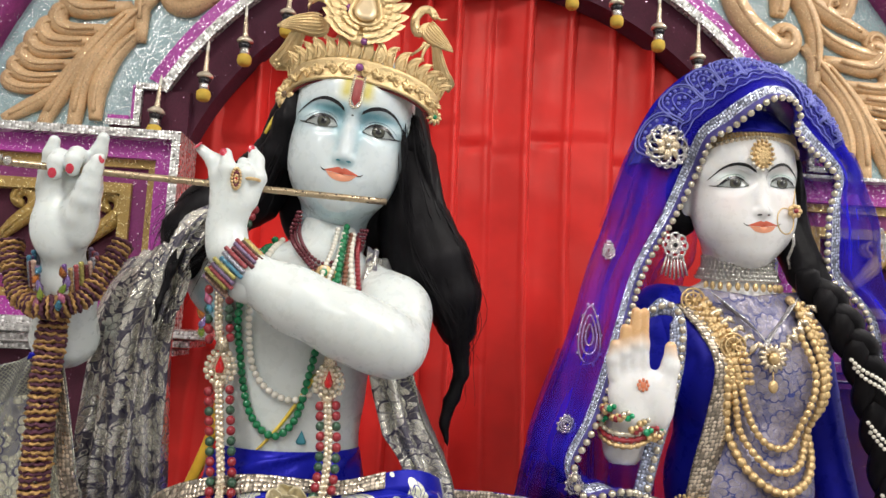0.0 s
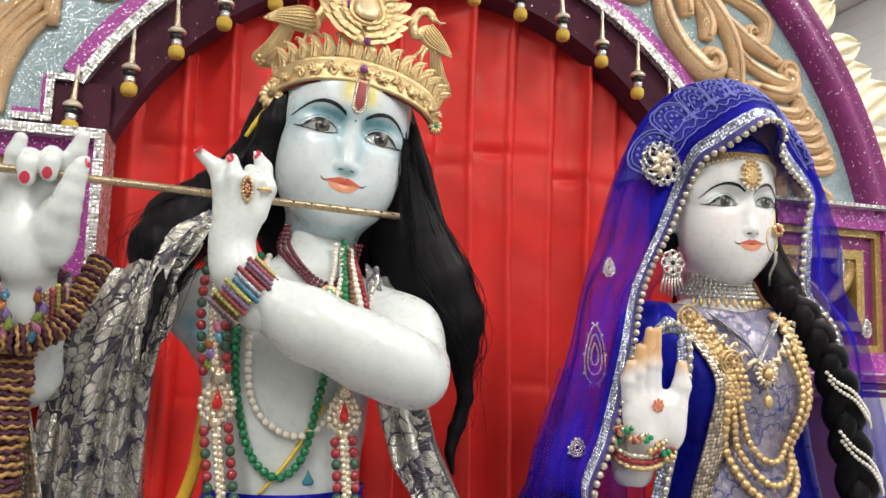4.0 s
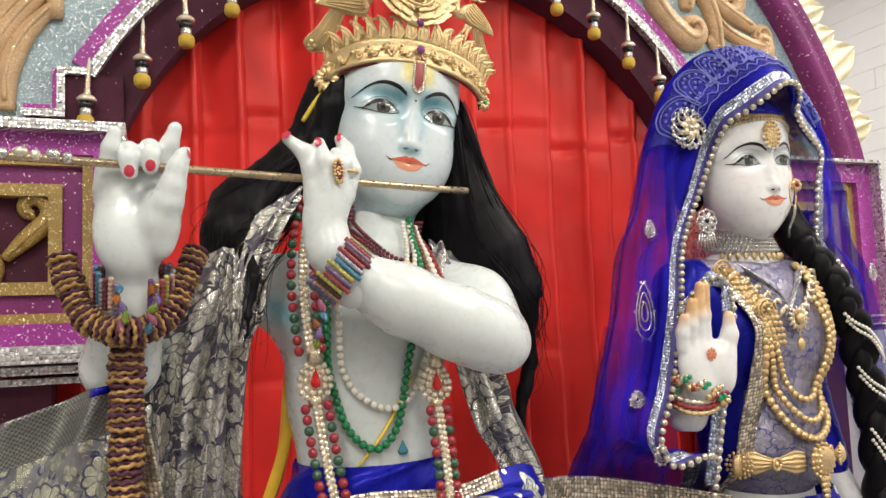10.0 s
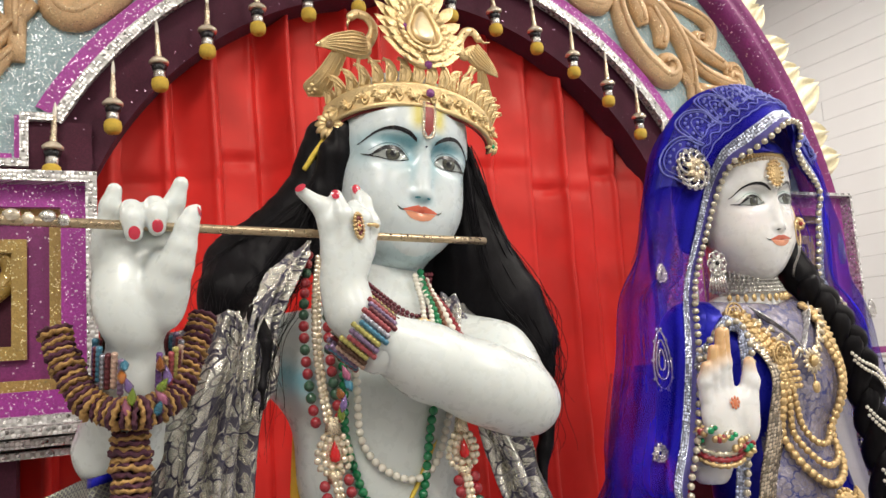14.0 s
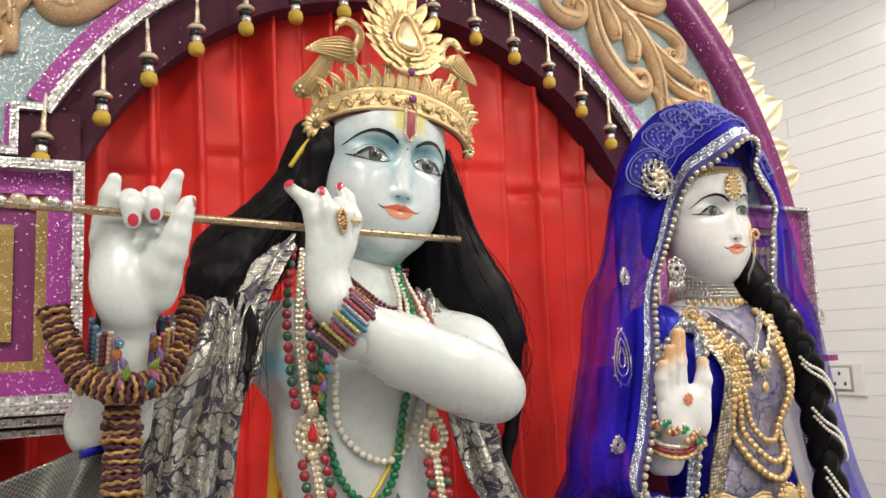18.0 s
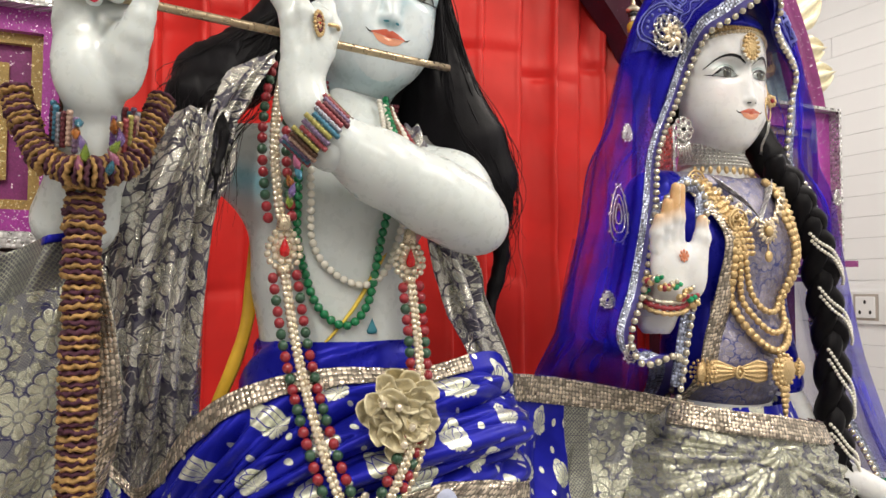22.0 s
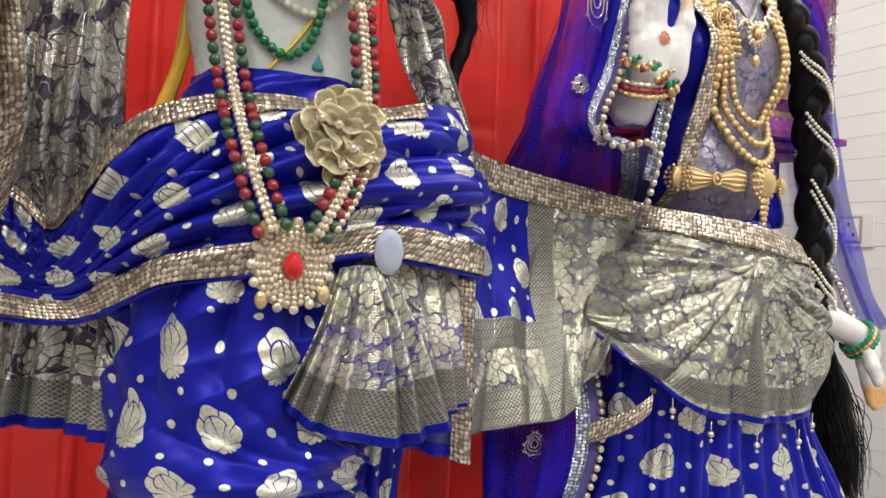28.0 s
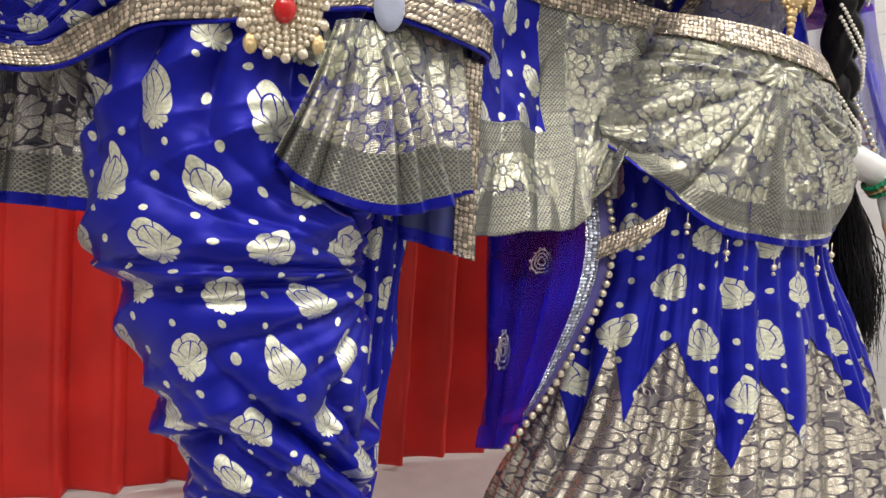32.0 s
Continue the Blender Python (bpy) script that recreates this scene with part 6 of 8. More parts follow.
for p in ((.365, .955, 1.158), (.42, .945, 1.128), (.49, .936, 1.112), (.566, .936, 1.112), (.61, .952, 1.128)):
    drop = Build().tube([p, (p[0], p[1], p[2] - .012)], .0008, 5).ball((p[0], p[1], p[2] - .016), .0042, 8, 6).ball((p[0], p[1], p[2] - .024), .0028, 8, 5)
    keep(part("hem_bead", drop, CRYSTAL), hip)
for k in range(9):
    a = -1.9 + k * .47
    petal = Build().tube(spline([(KX + .008, .940, KZ + .004), (KX + .008 + .022 * math.sin(a), .934, KZ - .016 * math.cos(a) - .004), (KX + .008 + .05 * math.sin(a), .945, KZ - .05 * abs(math.cos(a)) - .012)], 10), [.004, .007, .003], 8)
    keep(part("knot_fold", petal, ZARI), hip)
keep(part("knot_bead", Build().spin([(.001, 0), (.005, -.006), (.006, -.014), (.003, -.024), (.001, -.03)], (KX - .012, .936, KZ - .022), 10), GOLD_DULL), hip)

# fitted blouse, a shell over the carved torso
def torso(P, grow):
    d = ell(P, (.490, 1.065, 1.62), (.108, .075, .10))
    d = mix(d, ell(P, (.489, 1.055, 1.46), (.094, .068, .11)), .04)
    for x in (.445, .535):
        d = mix(d, ell(P, (x, 1.024, 1.60), (.042, .030, .050)), .025)
    d = mix(d, cone(P, (.390, 1.080, 1.680), (.600, 1.080, 1.680), .040, .040), .05)
    d = d - np.float32(grow)
    lo, hi = np.float32(1.365) - P[2], P[2] - np.float32(1.715) - .12 * np.abs(P[0] - .49)
    return np.maximum(np.maximum(d, lo), hi)


v, q = carve(lambda P: torso(P, .007), (.30, .94, 1.35), (.69, 1.19, 1.76), .006)
blouse = thing("blouse", "grey blue brocade blouse with a gilt sequin border", "garment", (.49, 1.06, 1.37))
mid = v[q].mean(1)
seam = np.interp(mid[:, 2], [1.36, 1.43, 1.49, 1.56, 1.62, 1.66, 1.70], [.403, .408, .418, .432, .437, .425, .400])
b = Build()
b.add(v, q, (mid[:, 0] < seam).astype(int), np.stack([v[:, 0], v[:, 2]], 1))
keep(part("bodice", b, [BLOUSE, BLUE_SILK]), blouse)


def r_sleeve(P):
    d = chain(P, [(.596, 1.10, 1.68), (.645, 1.115, 1.50), (.660, 1.095, 1.40)], [.041, .034, .030])
    return d


v, q = carve(r_sleeve, (.54, 1.0, 1.35), (.72, 1.16, 1.74), .006)
keep(part("sleeve", Build().add(v, q, 0, np.stack([v[:, 0], v[:, 2]], 1)), BLUE_SILK), blouse)
v, q = carve(lambda P: chain(P, [(.385, 1.080, 1.68), (.343, 1.065, 1.55), (.325, 1.03, 1.535)], [.048, .043, .038]), (.26, .97, 1.48), (.45, 1.15, 1.74), .006)
keep(part("sleeve", Build().add(v, q, 0, np.stack([v[:, 0], v[:, 2]], 1)), BLUE_SILK), blouse)


def front_of(f, xz):
    """Where lines of sight at the given (x, z) first meet the shape f."""
    xz = np.array(xz, np.float32)
    lo, hi = np.full(len(xz), .85, np.float32), np.full(len(xz), 1.06, np.float32)
    for _ in range(16):
        mid = (lo + hi) / 2
        on = f([xz[:, 0], mid, xz[:, 1]]) < 0
        hi, lo = np.where(on, mid, hi), np.where(on, lo, mid)
    return np.stack([xz[:, 0], lo, xz[:, 1]], 1).astype(float)


def on_torso(x, z, lift=.004):
    """The blouse's front at (x, z)."""
    return tuple(front_of(lambda P: torso(P, .007), [(x, z)])[0] - v3(0, lift, 0))


def on_front(xz, lift=.004):
    return list(front_of(lambda P: torso(P, .007), xz) - v3(0, lift, 0))


keep(part("front_border", ribbon(on_front([(.400, 1.70), (.425, 1.66), (.437, 1.62), (.432, 1.56), (.418, 1.49), (.408, 1.43), (.403, 1.385)], .010), (1, 0, .15), .036), SEQUIN, thick=.001, label="gilt sequin border"), blouse)
for a in (-1, 1):
    keep(part("neck_border", ribbon(on_front([(.49 + a * .052, 1.708), (.49 + a * .034, 1.69), (.49 + a * .012, 1.668), (.49 - a * .004, 1.645)], .008 + .001 * a), (a * .7, 0, .7), .024), TRIM, thick=.001, label="silver sequin neck border"), blouse)


# ---- the veil ----
VEIL = [  # front edge, outer edge
    ((.163, 1.0, .88), (.178, 1.07, .86)), ((.23, 1.0, .963), (.180, 1.08, .95)), ((.292, 1.0, 1.10), (.185, 1.10, 1.10)), ((.325, 1.09, 1.28), (.195, 1.12, 1.30)), ((0.402, 1.07, 1.404), (.200, 1.12, 1.39)),
    ((.322, .962, 1.458), (.202, 1.09, 1.44)), ((.290, .940, 1.463), (.203, 1.05, 1.48)), ((.250, .944, 1.455), (.208, 1.05, 1.50)), ((.236, .952, 1.488), (.212, 1.05, 1.521)),
    ((.27, .968, 1.55), (.225, 1.05, 1.57)), ((.303, .985, 1.65), (.25, 1.05, 1.65)), ((.338, 1.018, 1.74), (.272, 1.055, 1.74)), ((.385, 1.034, 1.82), (.297, 1.055, 1.82)),
    ((.414, 1.030, 1.885), (.325, 1.055, 1.90)), ((.421, 1.003, 1.918), (.36, 1.05, 1.975)), ((.440, .982, 1.932), (.40, 1.045, 2.018)), ((.454, .960, 1.946), (.435, 1.04, 2.038)), ((.480, .954, 1.965), (.475, 1.04, 2.046)),
    ((.508, .960, 1.968), (.515, 1.042, 2.040)), ((.527, .974, 1.955), (.545, 1.045, 2.028)), ((.525, .980, 1.934), (.580, 1.05, 2.010)), ((.550, .994, 1.915), (.605, 1.05, 1.985)),
    ((.582, 1.006, 1.898), (.63, 1.055, 1.945)), ((.602, 1.014, 1.878), (.655, 1.06, 1.90)), ((.594, 1.016, 1.845), (.67, 1.065, 1.87)), ((.592, 1.02, 1.805), (.69, 1.07, 1.83)), ((.603, 1.036, 1.748), (.695, 1.07, 1.755)), ((.635, 1.035, 1.720), (.722, 1.07, 1.712)),
    ((.664, 1.04, 1.685), (.742, 1.07, 1.660)), ((.690, 1.07, 1.59), (.770, 1.075, 1.56)), ((.700, 1.075, 1.47), (.802, 1.075, 1.44)), ((.720, 1.045, 1.355), (.835, 1.07, 1.345)), ((.752, 1.03, 1.293), (.858, 1.07, 1.285)), ((.800, 1.03, 1.222), (.885, 1.06, 1.235))]
v_front = [p for p, _ in VEIL]
v_mid = [tuple(np.array(p) * .5 + np.array(o) * .5 + v3(0, -.012, .006 if p[2] > 1.85 else 0)) for p, o in VEIL]
v_outer = [o for _, o in VEIL]
v_back = [(.5 + (o[0] - .5) * .62, 1.16 if o[2] > 1.8 else 1.20, o[2] - (.02 if o[2] > 1.8 else 0)) for _, o in VEIL]
v_rear = [(.5 + (o[0] - .5) * .12, 1.18 if o[2] > 1.8 else 1.22, o[2] - (.04 if o[2] > 1.8 else 0)) for _, o in VEIL]


def veil_fold(U, V):
    low = np.clip(1.9 - 4 * np.minimum(U, 1 - U), 0, 1) * .8 + .2
    return low * (.006 * np.sin(2 * np.pi * (4.2 * V + .7 * np.sin(5 * U))) + .004 * np.sin(2 * np.pi * (9 * V + 2.2 * U))) * np.clip(V * 4, 0, 1)


vg, vuv, vn = loft([v_front, v_mid, v_outer, v_back, v_rear], 330, 60, veil_fold)
veil = thing("veil", "sheer royal blue net veil with silver embroidery and beaded edge", "veil", (.49, 1.1, .86))
keep(part("net", Build().sheet(vg, vuv), NET), veil)
vn = np.where(vn[..., 1:2] > .3, -vn, vn)


def on_veil(u, v, lift=.003):
    j, i = u * 329, v * 59
    a, b = int(min(max(i, 0), 58)), int(min(max(j, 0), 328))
    s, t = i - a, j - b
    p = (vg[a, b] * (1 - s) + vg[a + 1, b] * s) * (1 - t) + (vg[a, b + 1] * (1 - s) + vg[a + 1, b + 1] * s) * t
    q = vn[a, b]
    o = p - v3(.49, 1.08, p[2])
    return p + lift * q * (1 if q @ o > 0 else -1)


keep(part("edge_band", strip(vg, vn, .05, .12, 0, 1, .002), sequins("blue_silver_band", (.55, .60, .80), 240, .2), label="blue and silver sequin band"), veil)
keep(part("edge_band_inner", strip(vg, vn, 0, .05, 0, 1, .002), plain("violet_band", (.06, .05, .24), .6, 0, .3, 300, .4)), veil)
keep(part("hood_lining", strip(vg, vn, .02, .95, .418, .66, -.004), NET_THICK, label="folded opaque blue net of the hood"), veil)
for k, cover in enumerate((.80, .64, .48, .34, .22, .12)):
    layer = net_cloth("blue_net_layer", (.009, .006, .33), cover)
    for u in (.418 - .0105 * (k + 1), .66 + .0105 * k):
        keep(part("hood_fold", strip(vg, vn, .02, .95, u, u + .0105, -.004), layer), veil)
edge_pearl = bead_mesh("edge_pearl", .0048, PEARL_GOLD, 10, 6)
string(veil, [on_veil(u, .004, .001) + v3(0, -.005, 0) for u in np.linspace(0.0, .995, 400)], .0118, [edge_pearl], "edge_pearl")
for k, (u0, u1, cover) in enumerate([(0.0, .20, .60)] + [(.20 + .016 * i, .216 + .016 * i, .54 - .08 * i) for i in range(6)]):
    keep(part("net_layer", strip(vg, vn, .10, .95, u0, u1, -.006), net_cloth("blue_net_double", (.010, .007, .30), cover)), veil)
# scalloped lace over the crown of the head
keep(part("lace_ground", strip(vg, vn, .20, .60, .388, .670, .0015), LACE_NET), veil)
for k in range(10):
    u0 = .407 + k * .0268
    for s, rad in ((1.0, .0014), (.86, .0009), (.5, .0009)):
        pts = [on_veil(u0 + .0146 * s * math.cos(t), .30 + .19 * s * math.sin(t), .003) for t in np.linspace(-.25, math.pi + .25, 22)]
        keep(part("lace_scallop", Build().tube(pts, rad, 5), LACE), veil)
    dots_b = Build()
    for ring, m in ((.68, 9), (.32, 5)):
        for t in np.linspace(0, math.pi, m):
            dots_b.ball(on_veil(u0 + .0146 * ring * math.cos(t), .30 + .19 * ring * math.sin(t), .003), (.0027, .0018, .0027), 7, 5)
    keep(part("lace_dots", dots_b, LACE), veil)
for vv, rad, amp in ((.285, .0010, .006), (.235, .0010, .016), (.19, .0010, .004)):
    pts = [on_veil(u, vv + amp * math.sin(u * 420 + vv * 90), .003) for u in np.linspace(.396, .664, 150)]
    keep(part("lace_line", Build().tube(pts, rad, 5), LACE), veil)


def on_net(x, z, lift=.004):
    """The front of the net at (x, z)."""
    d = np.abs(vg[..., 0] - x) + np.abs(vg[..., 2] - z) + .15 * vg[..., 1]
    i, j = np.unravel_index(np.argmin(d), d.shape)
    return (x, vg[i, j, 1] - lift, z)


def brooch(c, r, name="embroidered_flower"):
    """A raised metal-thread flower of looped petals."""
    b = Build()
    c = np.array(c)
    for k in range(9):
        a = k * 2 * math.pi / 9
        pts = [c + v3(r * (.55 * math.cos(a) + .42 * s * math.cos(a + w)), -.004 - .003 * math.sin(w), r * (.55 * math.sin(a) + .42 * s * math.sin(a + w))) for w in np.linspace(0, 2 * math.pi, 14) for s in (1,)]
        b.tube(pts, r * .075, 5)
    for k in range(16):
        a = k * 2 * math.pi / 16
        b.tube([c + v3(r * (.95 * math.cos(a) + .11 * math.cos(w)), -.003, r * (.95 * math.sin(a) + .11 * math.sin(w))) for w in np.linspace(0, 2 * math.pi, 9)], r * .045, 5)
    flower = keep(part(name, b, SILVER_M), veil)
    for k in range(7):
        a = k * 2 * math.pi / 7
        petal = Build().tube([c + v3(r * .1 * math.cos(a), -.008, r * .1 * math.sin(a)), c + v3(r * .4 * math.cos(a + .2), -.010, r * .4 * math.sin(a + .2)), c + v3(r * .72 * math.cos(a), -.005, r * .72 * math.sin(a))], [r * .08, r * .2, r * .05], 8, flat=.45, up=(0, 1, 0))
        keep(part("embroidered_petal", petal, GOLD_SILVER), flower)
    keep(part("embroidered_centre", Build().ball(c + v3(0, -.010, 0), r * .13, 8, 5), SILVER_M), flower)


def motif_at(c, w, h):
    b = Build()
    c = np.array(c)
    for s in (1, .68, .36):
        b.tube([c + v3(w * s * math.cos(t) * (1 - .35 * math.sin(t)), -.003 - .001 * s, h * s * math.sin(t)) for t in np.linspace(0, 2 * math.pi, 26)], .0012, 5)
    for k in range(10):
        t = k * 2 * math.pi / 10
        b.ball(c + v3(w * 1.12 * math.cos(t) * (1 - .35 * math.sin(t)), -.003, h * 1.1 * math.sin(t)), .0021, 6, 4)
    keep(part("embroidered_motif", b, SILVER_M), veil)


motif_at(on_net(.236, 1.47), .009, .012)
brooch(on_net(.366, 1.912, .010), .029)
motif_at(on_net(.264, 1.650), .014, .038)
motif_at(on_net(.234, 1.535), .010, .010)
motif_at(on_net(.290, 1.765), .007, .011)
motif_at(on_net(0.700, 1.800), .006, .022)
motif_at(on_net(0.725, 1.700), .007, .012)
motif_at(on_net(0.222, 1.090), .014, .014)
motif_at(on_net(0.185, 0.980), .008, .022)
motif_at(on_net(0.215, 1.160), .009, .012)

# blue scarf wrapped over the head under the net
def scarf(P):
    q = np.array(R_HEAD.to_3x3().transposed(), np.float32) / np.float32(R_HEAD.to_scale()[0] ** 2)
    o = [P[i] - np.float32(R_HEAD.translation[i]) for i in range(3)]
    L = [sum(q[j, i] * o[i] for i in range(3)) for j in range(3)]
    d = mix(ell(L, (0, .030, -.088), (.081, .094, .094)), ell(L, (0, .05, -.052), (.066, .052, .05)), .03) - np.float32(.006)
    d = d + .0012 * np.sin(260 * L[1] + 30 * L[0])
    return np.maximum(d, .074 - L[1] - .42 * np.maximum(0, -.02 - L[2]))


v, q = carve(scarf, (.38, .96, 1.80), (.61, 1.20, 2.02), .0045)
keep(part("under_scarf", Build().add(v, q), BLUE_SILK, label="plain blue scarf over the head"), veil)

# band round the raised sleeve
cuff = thing("sleeve_border", "blue and silver beaded border of the raised sleeve", "trim", (.36, .97, 1.48))
line = spline([(.300, .985, 1.60), (.312, .98, 1.665), (.344, .972, 1.690), (.360, .967, 1.684), (.366, .962, 1.655), (.360, .962, 1.60), (.345, .962, 1.54), (.329, .958, 1.49), (.319, .96, 1.43), (.312, .965, 1.395)], 90)
keep(part("band", ribbon(line[::9], [(-1, 0, .1), (-.9, 0, -.3), (-.2, 0, -1), (.4, 0, -1), (-.9, 0, -.4), (-1, 0, 0), (-1, 0, .2), (-1, 0, .25), (-1, 0, .2), (-1, 0, .2)], .022), sequins("sleeve_sequins", (.50, .56, .80), 240, .25), thick=.001), cuff)
string(cuff, line + v3(.004, -.005, .002), .0118, [edge_pearl], "pearl")

# ---- hair ----
def hair_mass(f, lo, hi, h=.006):
    v, q = carve(f, lo, hi, h)
    return v, q


def strands(b, guides, n, spread, r, seed):
    """Fine locks that follow guide lines."""
    rng = np.random.RandomState(seed)
    for _ in range(n):
        g = guides[rng.randint(len(guides))]
        line = spline(g, 22)
        off = rng.randn(3) * spread
        grow = np.linspace(.6, 1.15, 22)[:, None]
        wob = (.003 + .006 * np.linspace(0, 1, 22) ** 2)[:, None] * np.sin(np.linspace(0, 7 + 5 * rng.rand(), 22) + 6 * rng.rand())[:, None] * rng.randn(3)
        b.tube(line + off * grow + wob, [r, r * 1.2, r, r * .3], 5, caps=False)


def k_cap(P):
    q = np.array(K_HEAD.to_3x3().transposed(), np.float32) / np.float32(K_HEAD.to_scale()[0] ** 2)
    o = [P[i] - np.float32(K_HEAD.translation[i]) for i in range(3)]
    L = [sum(q[j, i] * o[i] for i in range(3)) for j in range(3)]
    d = ell(L, (0, .028, -.108), (.093, .100, .092))
    d = mix(d, ell(P, (-.050, 1.120, 1.90), (.098, .08, .12)), .02)
    return mix(d, ell(P, (-.07, 1.13, 1.82), (.10, .05, .10)), .04)


def rippled(d, P, k):
    """Fine grooves that run down a lock."""
    return d + .0007 * np.sin(k * P[0] + 40 * P[2] + 60 * P[1]) + .0005 * np.sin(2.3 * k * P[0] - 30 * P[2])


def lock_a(P):
    d = chain(P, [(.000, 1.085, 1.955), (.020, 1.070, 1.88), (.034, 1.060, 1.80), (.062, 1.050, 1.735), (.083, 1.045, 1.690), (.092, 1.045, 1.650), (.097, 1.045, 1.625)], [.030, .032, .039, .046, .040, .026, .010])
    d = mix(d, chain(P, [(.0, 1.095, 1.88), (.018, 1.095, 1.80), (.035, 1.085, 1.70)], [.042, .045, .040]), .02)
    return rippled(d, P, 420)


def lock_b(P):
    d = chain(P, [(-.150, 1.085, 1.945), (-.165, 1.095, 1.88), (-.205, 1.10, 1.825), (-.255, 1.09, 1.79), (-.272, 1.06, 1.755), (-.262, 1.03, 1.71)], [.030, .038, .046, .046, .040, .018])
    return rippled(d, P, 300)


def fallen_a(P):
    return rippled(chain(P, [(-.262, 1.03, 1.745), (-.266, .975, 1.728), (-.264, .943, 1.700), (-.271, .934, 1.66), (-.276, .934, 1.625)], [.020, .012, .006, .004, .001]), P, 500)


def fallen_b(P):
    return rippled(chain(P, [(.094, 1.04, 1.64), (.100, 1.035, 1.59), (.088, 1.03, 1.555), (.080, 1.03, 1.525), (.088, 1.03, 1.49)], [.016, .010, .009, .007, .002]), P, 500)


wig = thing("hair", "long loose black hair falling over both shoulders of the statue", "hair", (-.06, 1.1, 1.6))
def temple_lock(sx):
    a = [np.array(K_HEAD @ Vector(p)) for p in ((sx * .080, .03, -.058), (sx * .087, .0, -.058), (sx * .094, -.05, -.066), (sx * .104, -.10, -.080))]
    return lambda P: rippled(chain(P, a, [.015, .019, .020, .014]), P, 420)


for nm, f, lo, hi in (("fallen_lock", fallen_a, (-.33, .92, 1.56), (-.22, 1.07, 1.78)), ("fallen_lock", fallen_b, (.05, .96, 1.41), (.13, 1.06, 1.65)), ("temple_lock", temple_lock(-1), (-.21, .98, 1.76), (-.10, 1.12, 1.99)), ("temple_lock", temple_lock(1), (-.01, .98, 1.76), (.10, 1.12, 1.99)), ("crown_hair", k_cap, (-.20, .95, 1.66), (.08, 1.24, 2.06)), ("side_lock", lock_a, (-.06, .96, 1.56), (.16, 1.16, 2.0)), ("side_lock", lock_b, (-.34, .99, 1.67), (-.10, 1.17, 2.0))):
    v, q = hair_mass(f, lo, hi, .0045)
    keep(part(nm, Build().add(v, q), HAIR), wig)
b = Build()
right = [[(.020, 1.035, 1.935), (.040, 1.03, 1.87), (.062, 1.03, 1.81), (.092, 1.02, 1.745), (.116, 1.02, 1.69), (.108, 1.02, 1.625), (.085, 1.02, 1.55)],
         [(.015, 1.04, 1.93), (.032, 1.035, 1.86), (.050, 1.02, 1.79), (.075, 1.01, 1.73), (.098, 1.01, 1.67), (.100, 1.02, 1.60), (.088, 1.02, 1.53)],
         [(.010, 1.02, 1.92), (.018, 1.02, 1.83), (.030, 1.02, 1.77), (.055, 1.005, 1.71), (.080, 1.0, 1.67), (.110, 1.01, 1.62), (.100, 1.01, 1.56)]]
left = [[(-.155, 1.04, 1.94), (-.185, 1.05, 1.87), (-.235, 1.05, 1.83), (-.295, 1.05, 1.79), (-.305, 1.0, 1.73), (-.300, .955, 1.66)],
        [(-.165, 1.05, 1.92), (-.19, 1.05, 1.85), (-.23, 1.04, 1.79), (-.265, 1.01, 1.75), (-.285, .960, 1.69), (-.292, .945, 1.63)],
        [(-.15, 1.04, 1.90), (-.175, 1.04, 1.83), (-.20, 1.03, 1.78), (-.235, 1.0, 1.74), (-.272, .955, 1.69), (-.282, .945, 1.61)]]
strands(b, [[(x - .006, y + .004, z) for x, y, z in g[:6]] for g in right], 90, .0035, .0005, 5)
strands(b, [g[:5] for g in left], 60, .0060, .0005, 6)
strands(b, [g[4:] for g in right], 6, .004, .0004, 15)
strands(b, [[(x + .016, y - .004, z) for x, y, z in g[3:]] for g in left], 14, .010, .0003, 16)
loose = keep(part("loose_hair", b, HAIR), wig)
loose["kind"] = "stuff"

r_hair = thing("parted_hair", "smooth black hair beside the veiled statue's cheek", "hair", (.56, 1.06, 1.75))
v, q = carve(lambda P: rippled(mix(chain(P, [tuple(R_HEAD @ Vector(p)) for p in ((.050, .062, -.050), (.076, .035, -.070), (.084, -.010, -.082), (.086, -.060, -.088))] + [(.578, 1.045, 1.755), (.600, 1.03, 1.705)], [.016, .022, .026, .030, .026, .020]),
                                chain(P, [tuple(R_HEAD @ Vector(p)) for p in ((-.070, .050, -.075), (-.080, .0, -.095), (-.082, -.05, -.100))], [.020, .024, .022]), .01), P, 420), (.36, .96, 1.66), (.66, 1.16, 1.98), .005)
keep(part("smooth_hair", Build().add(v, q), HAIR), r_hair)
braid = thing("braid", "long black plait wound with pearl strands, ending in a tuft", "hair", (.70, 1.03, 1.0))
path = spline([(.575, 1.03, 1.745), (.612, 1.02, 1.69), (.648, 1.02, 1.63), (.676, 1.03, 1.55), (.698, 1.035, 1.46), (.705, 1.04, 1.35), (.712, 1.04, 1.26), (.72, 1.04, 1.19)], 120)
for k in range(3):
    ph = k * 2 * math.pi / 3
    s = np.linspace(0, 26, 120)
    off = np.stack([.0135 * np.cos(s + ph), .008 * np.sin(2 * (s + ph)), .004 * np.sin(s + ph)], 1)
    keep(part("lock", Build().tube(path + off, .0162, 8), HAIR), braid)
b = Build()
strands(b, [[(.715, 1.03, 1.20), (.738, 1.02, 1.12), (.752, 1.015, 1.05), (.760, 1.015, .965)], [(.72, 1.04, 1.20), (.758, 1.03, 1.13), (.782, 1.03, 1.07), (.788, 1.03, .98)], [(.712, 1.03, 1.20), (.722, 1.02, 1.12), (.728, 1.015, 1.05), (.735, 1.02, .985)]], 420, .012, .0007, 8)
tuft = keep(part("tuft", b, HAIR), braid)
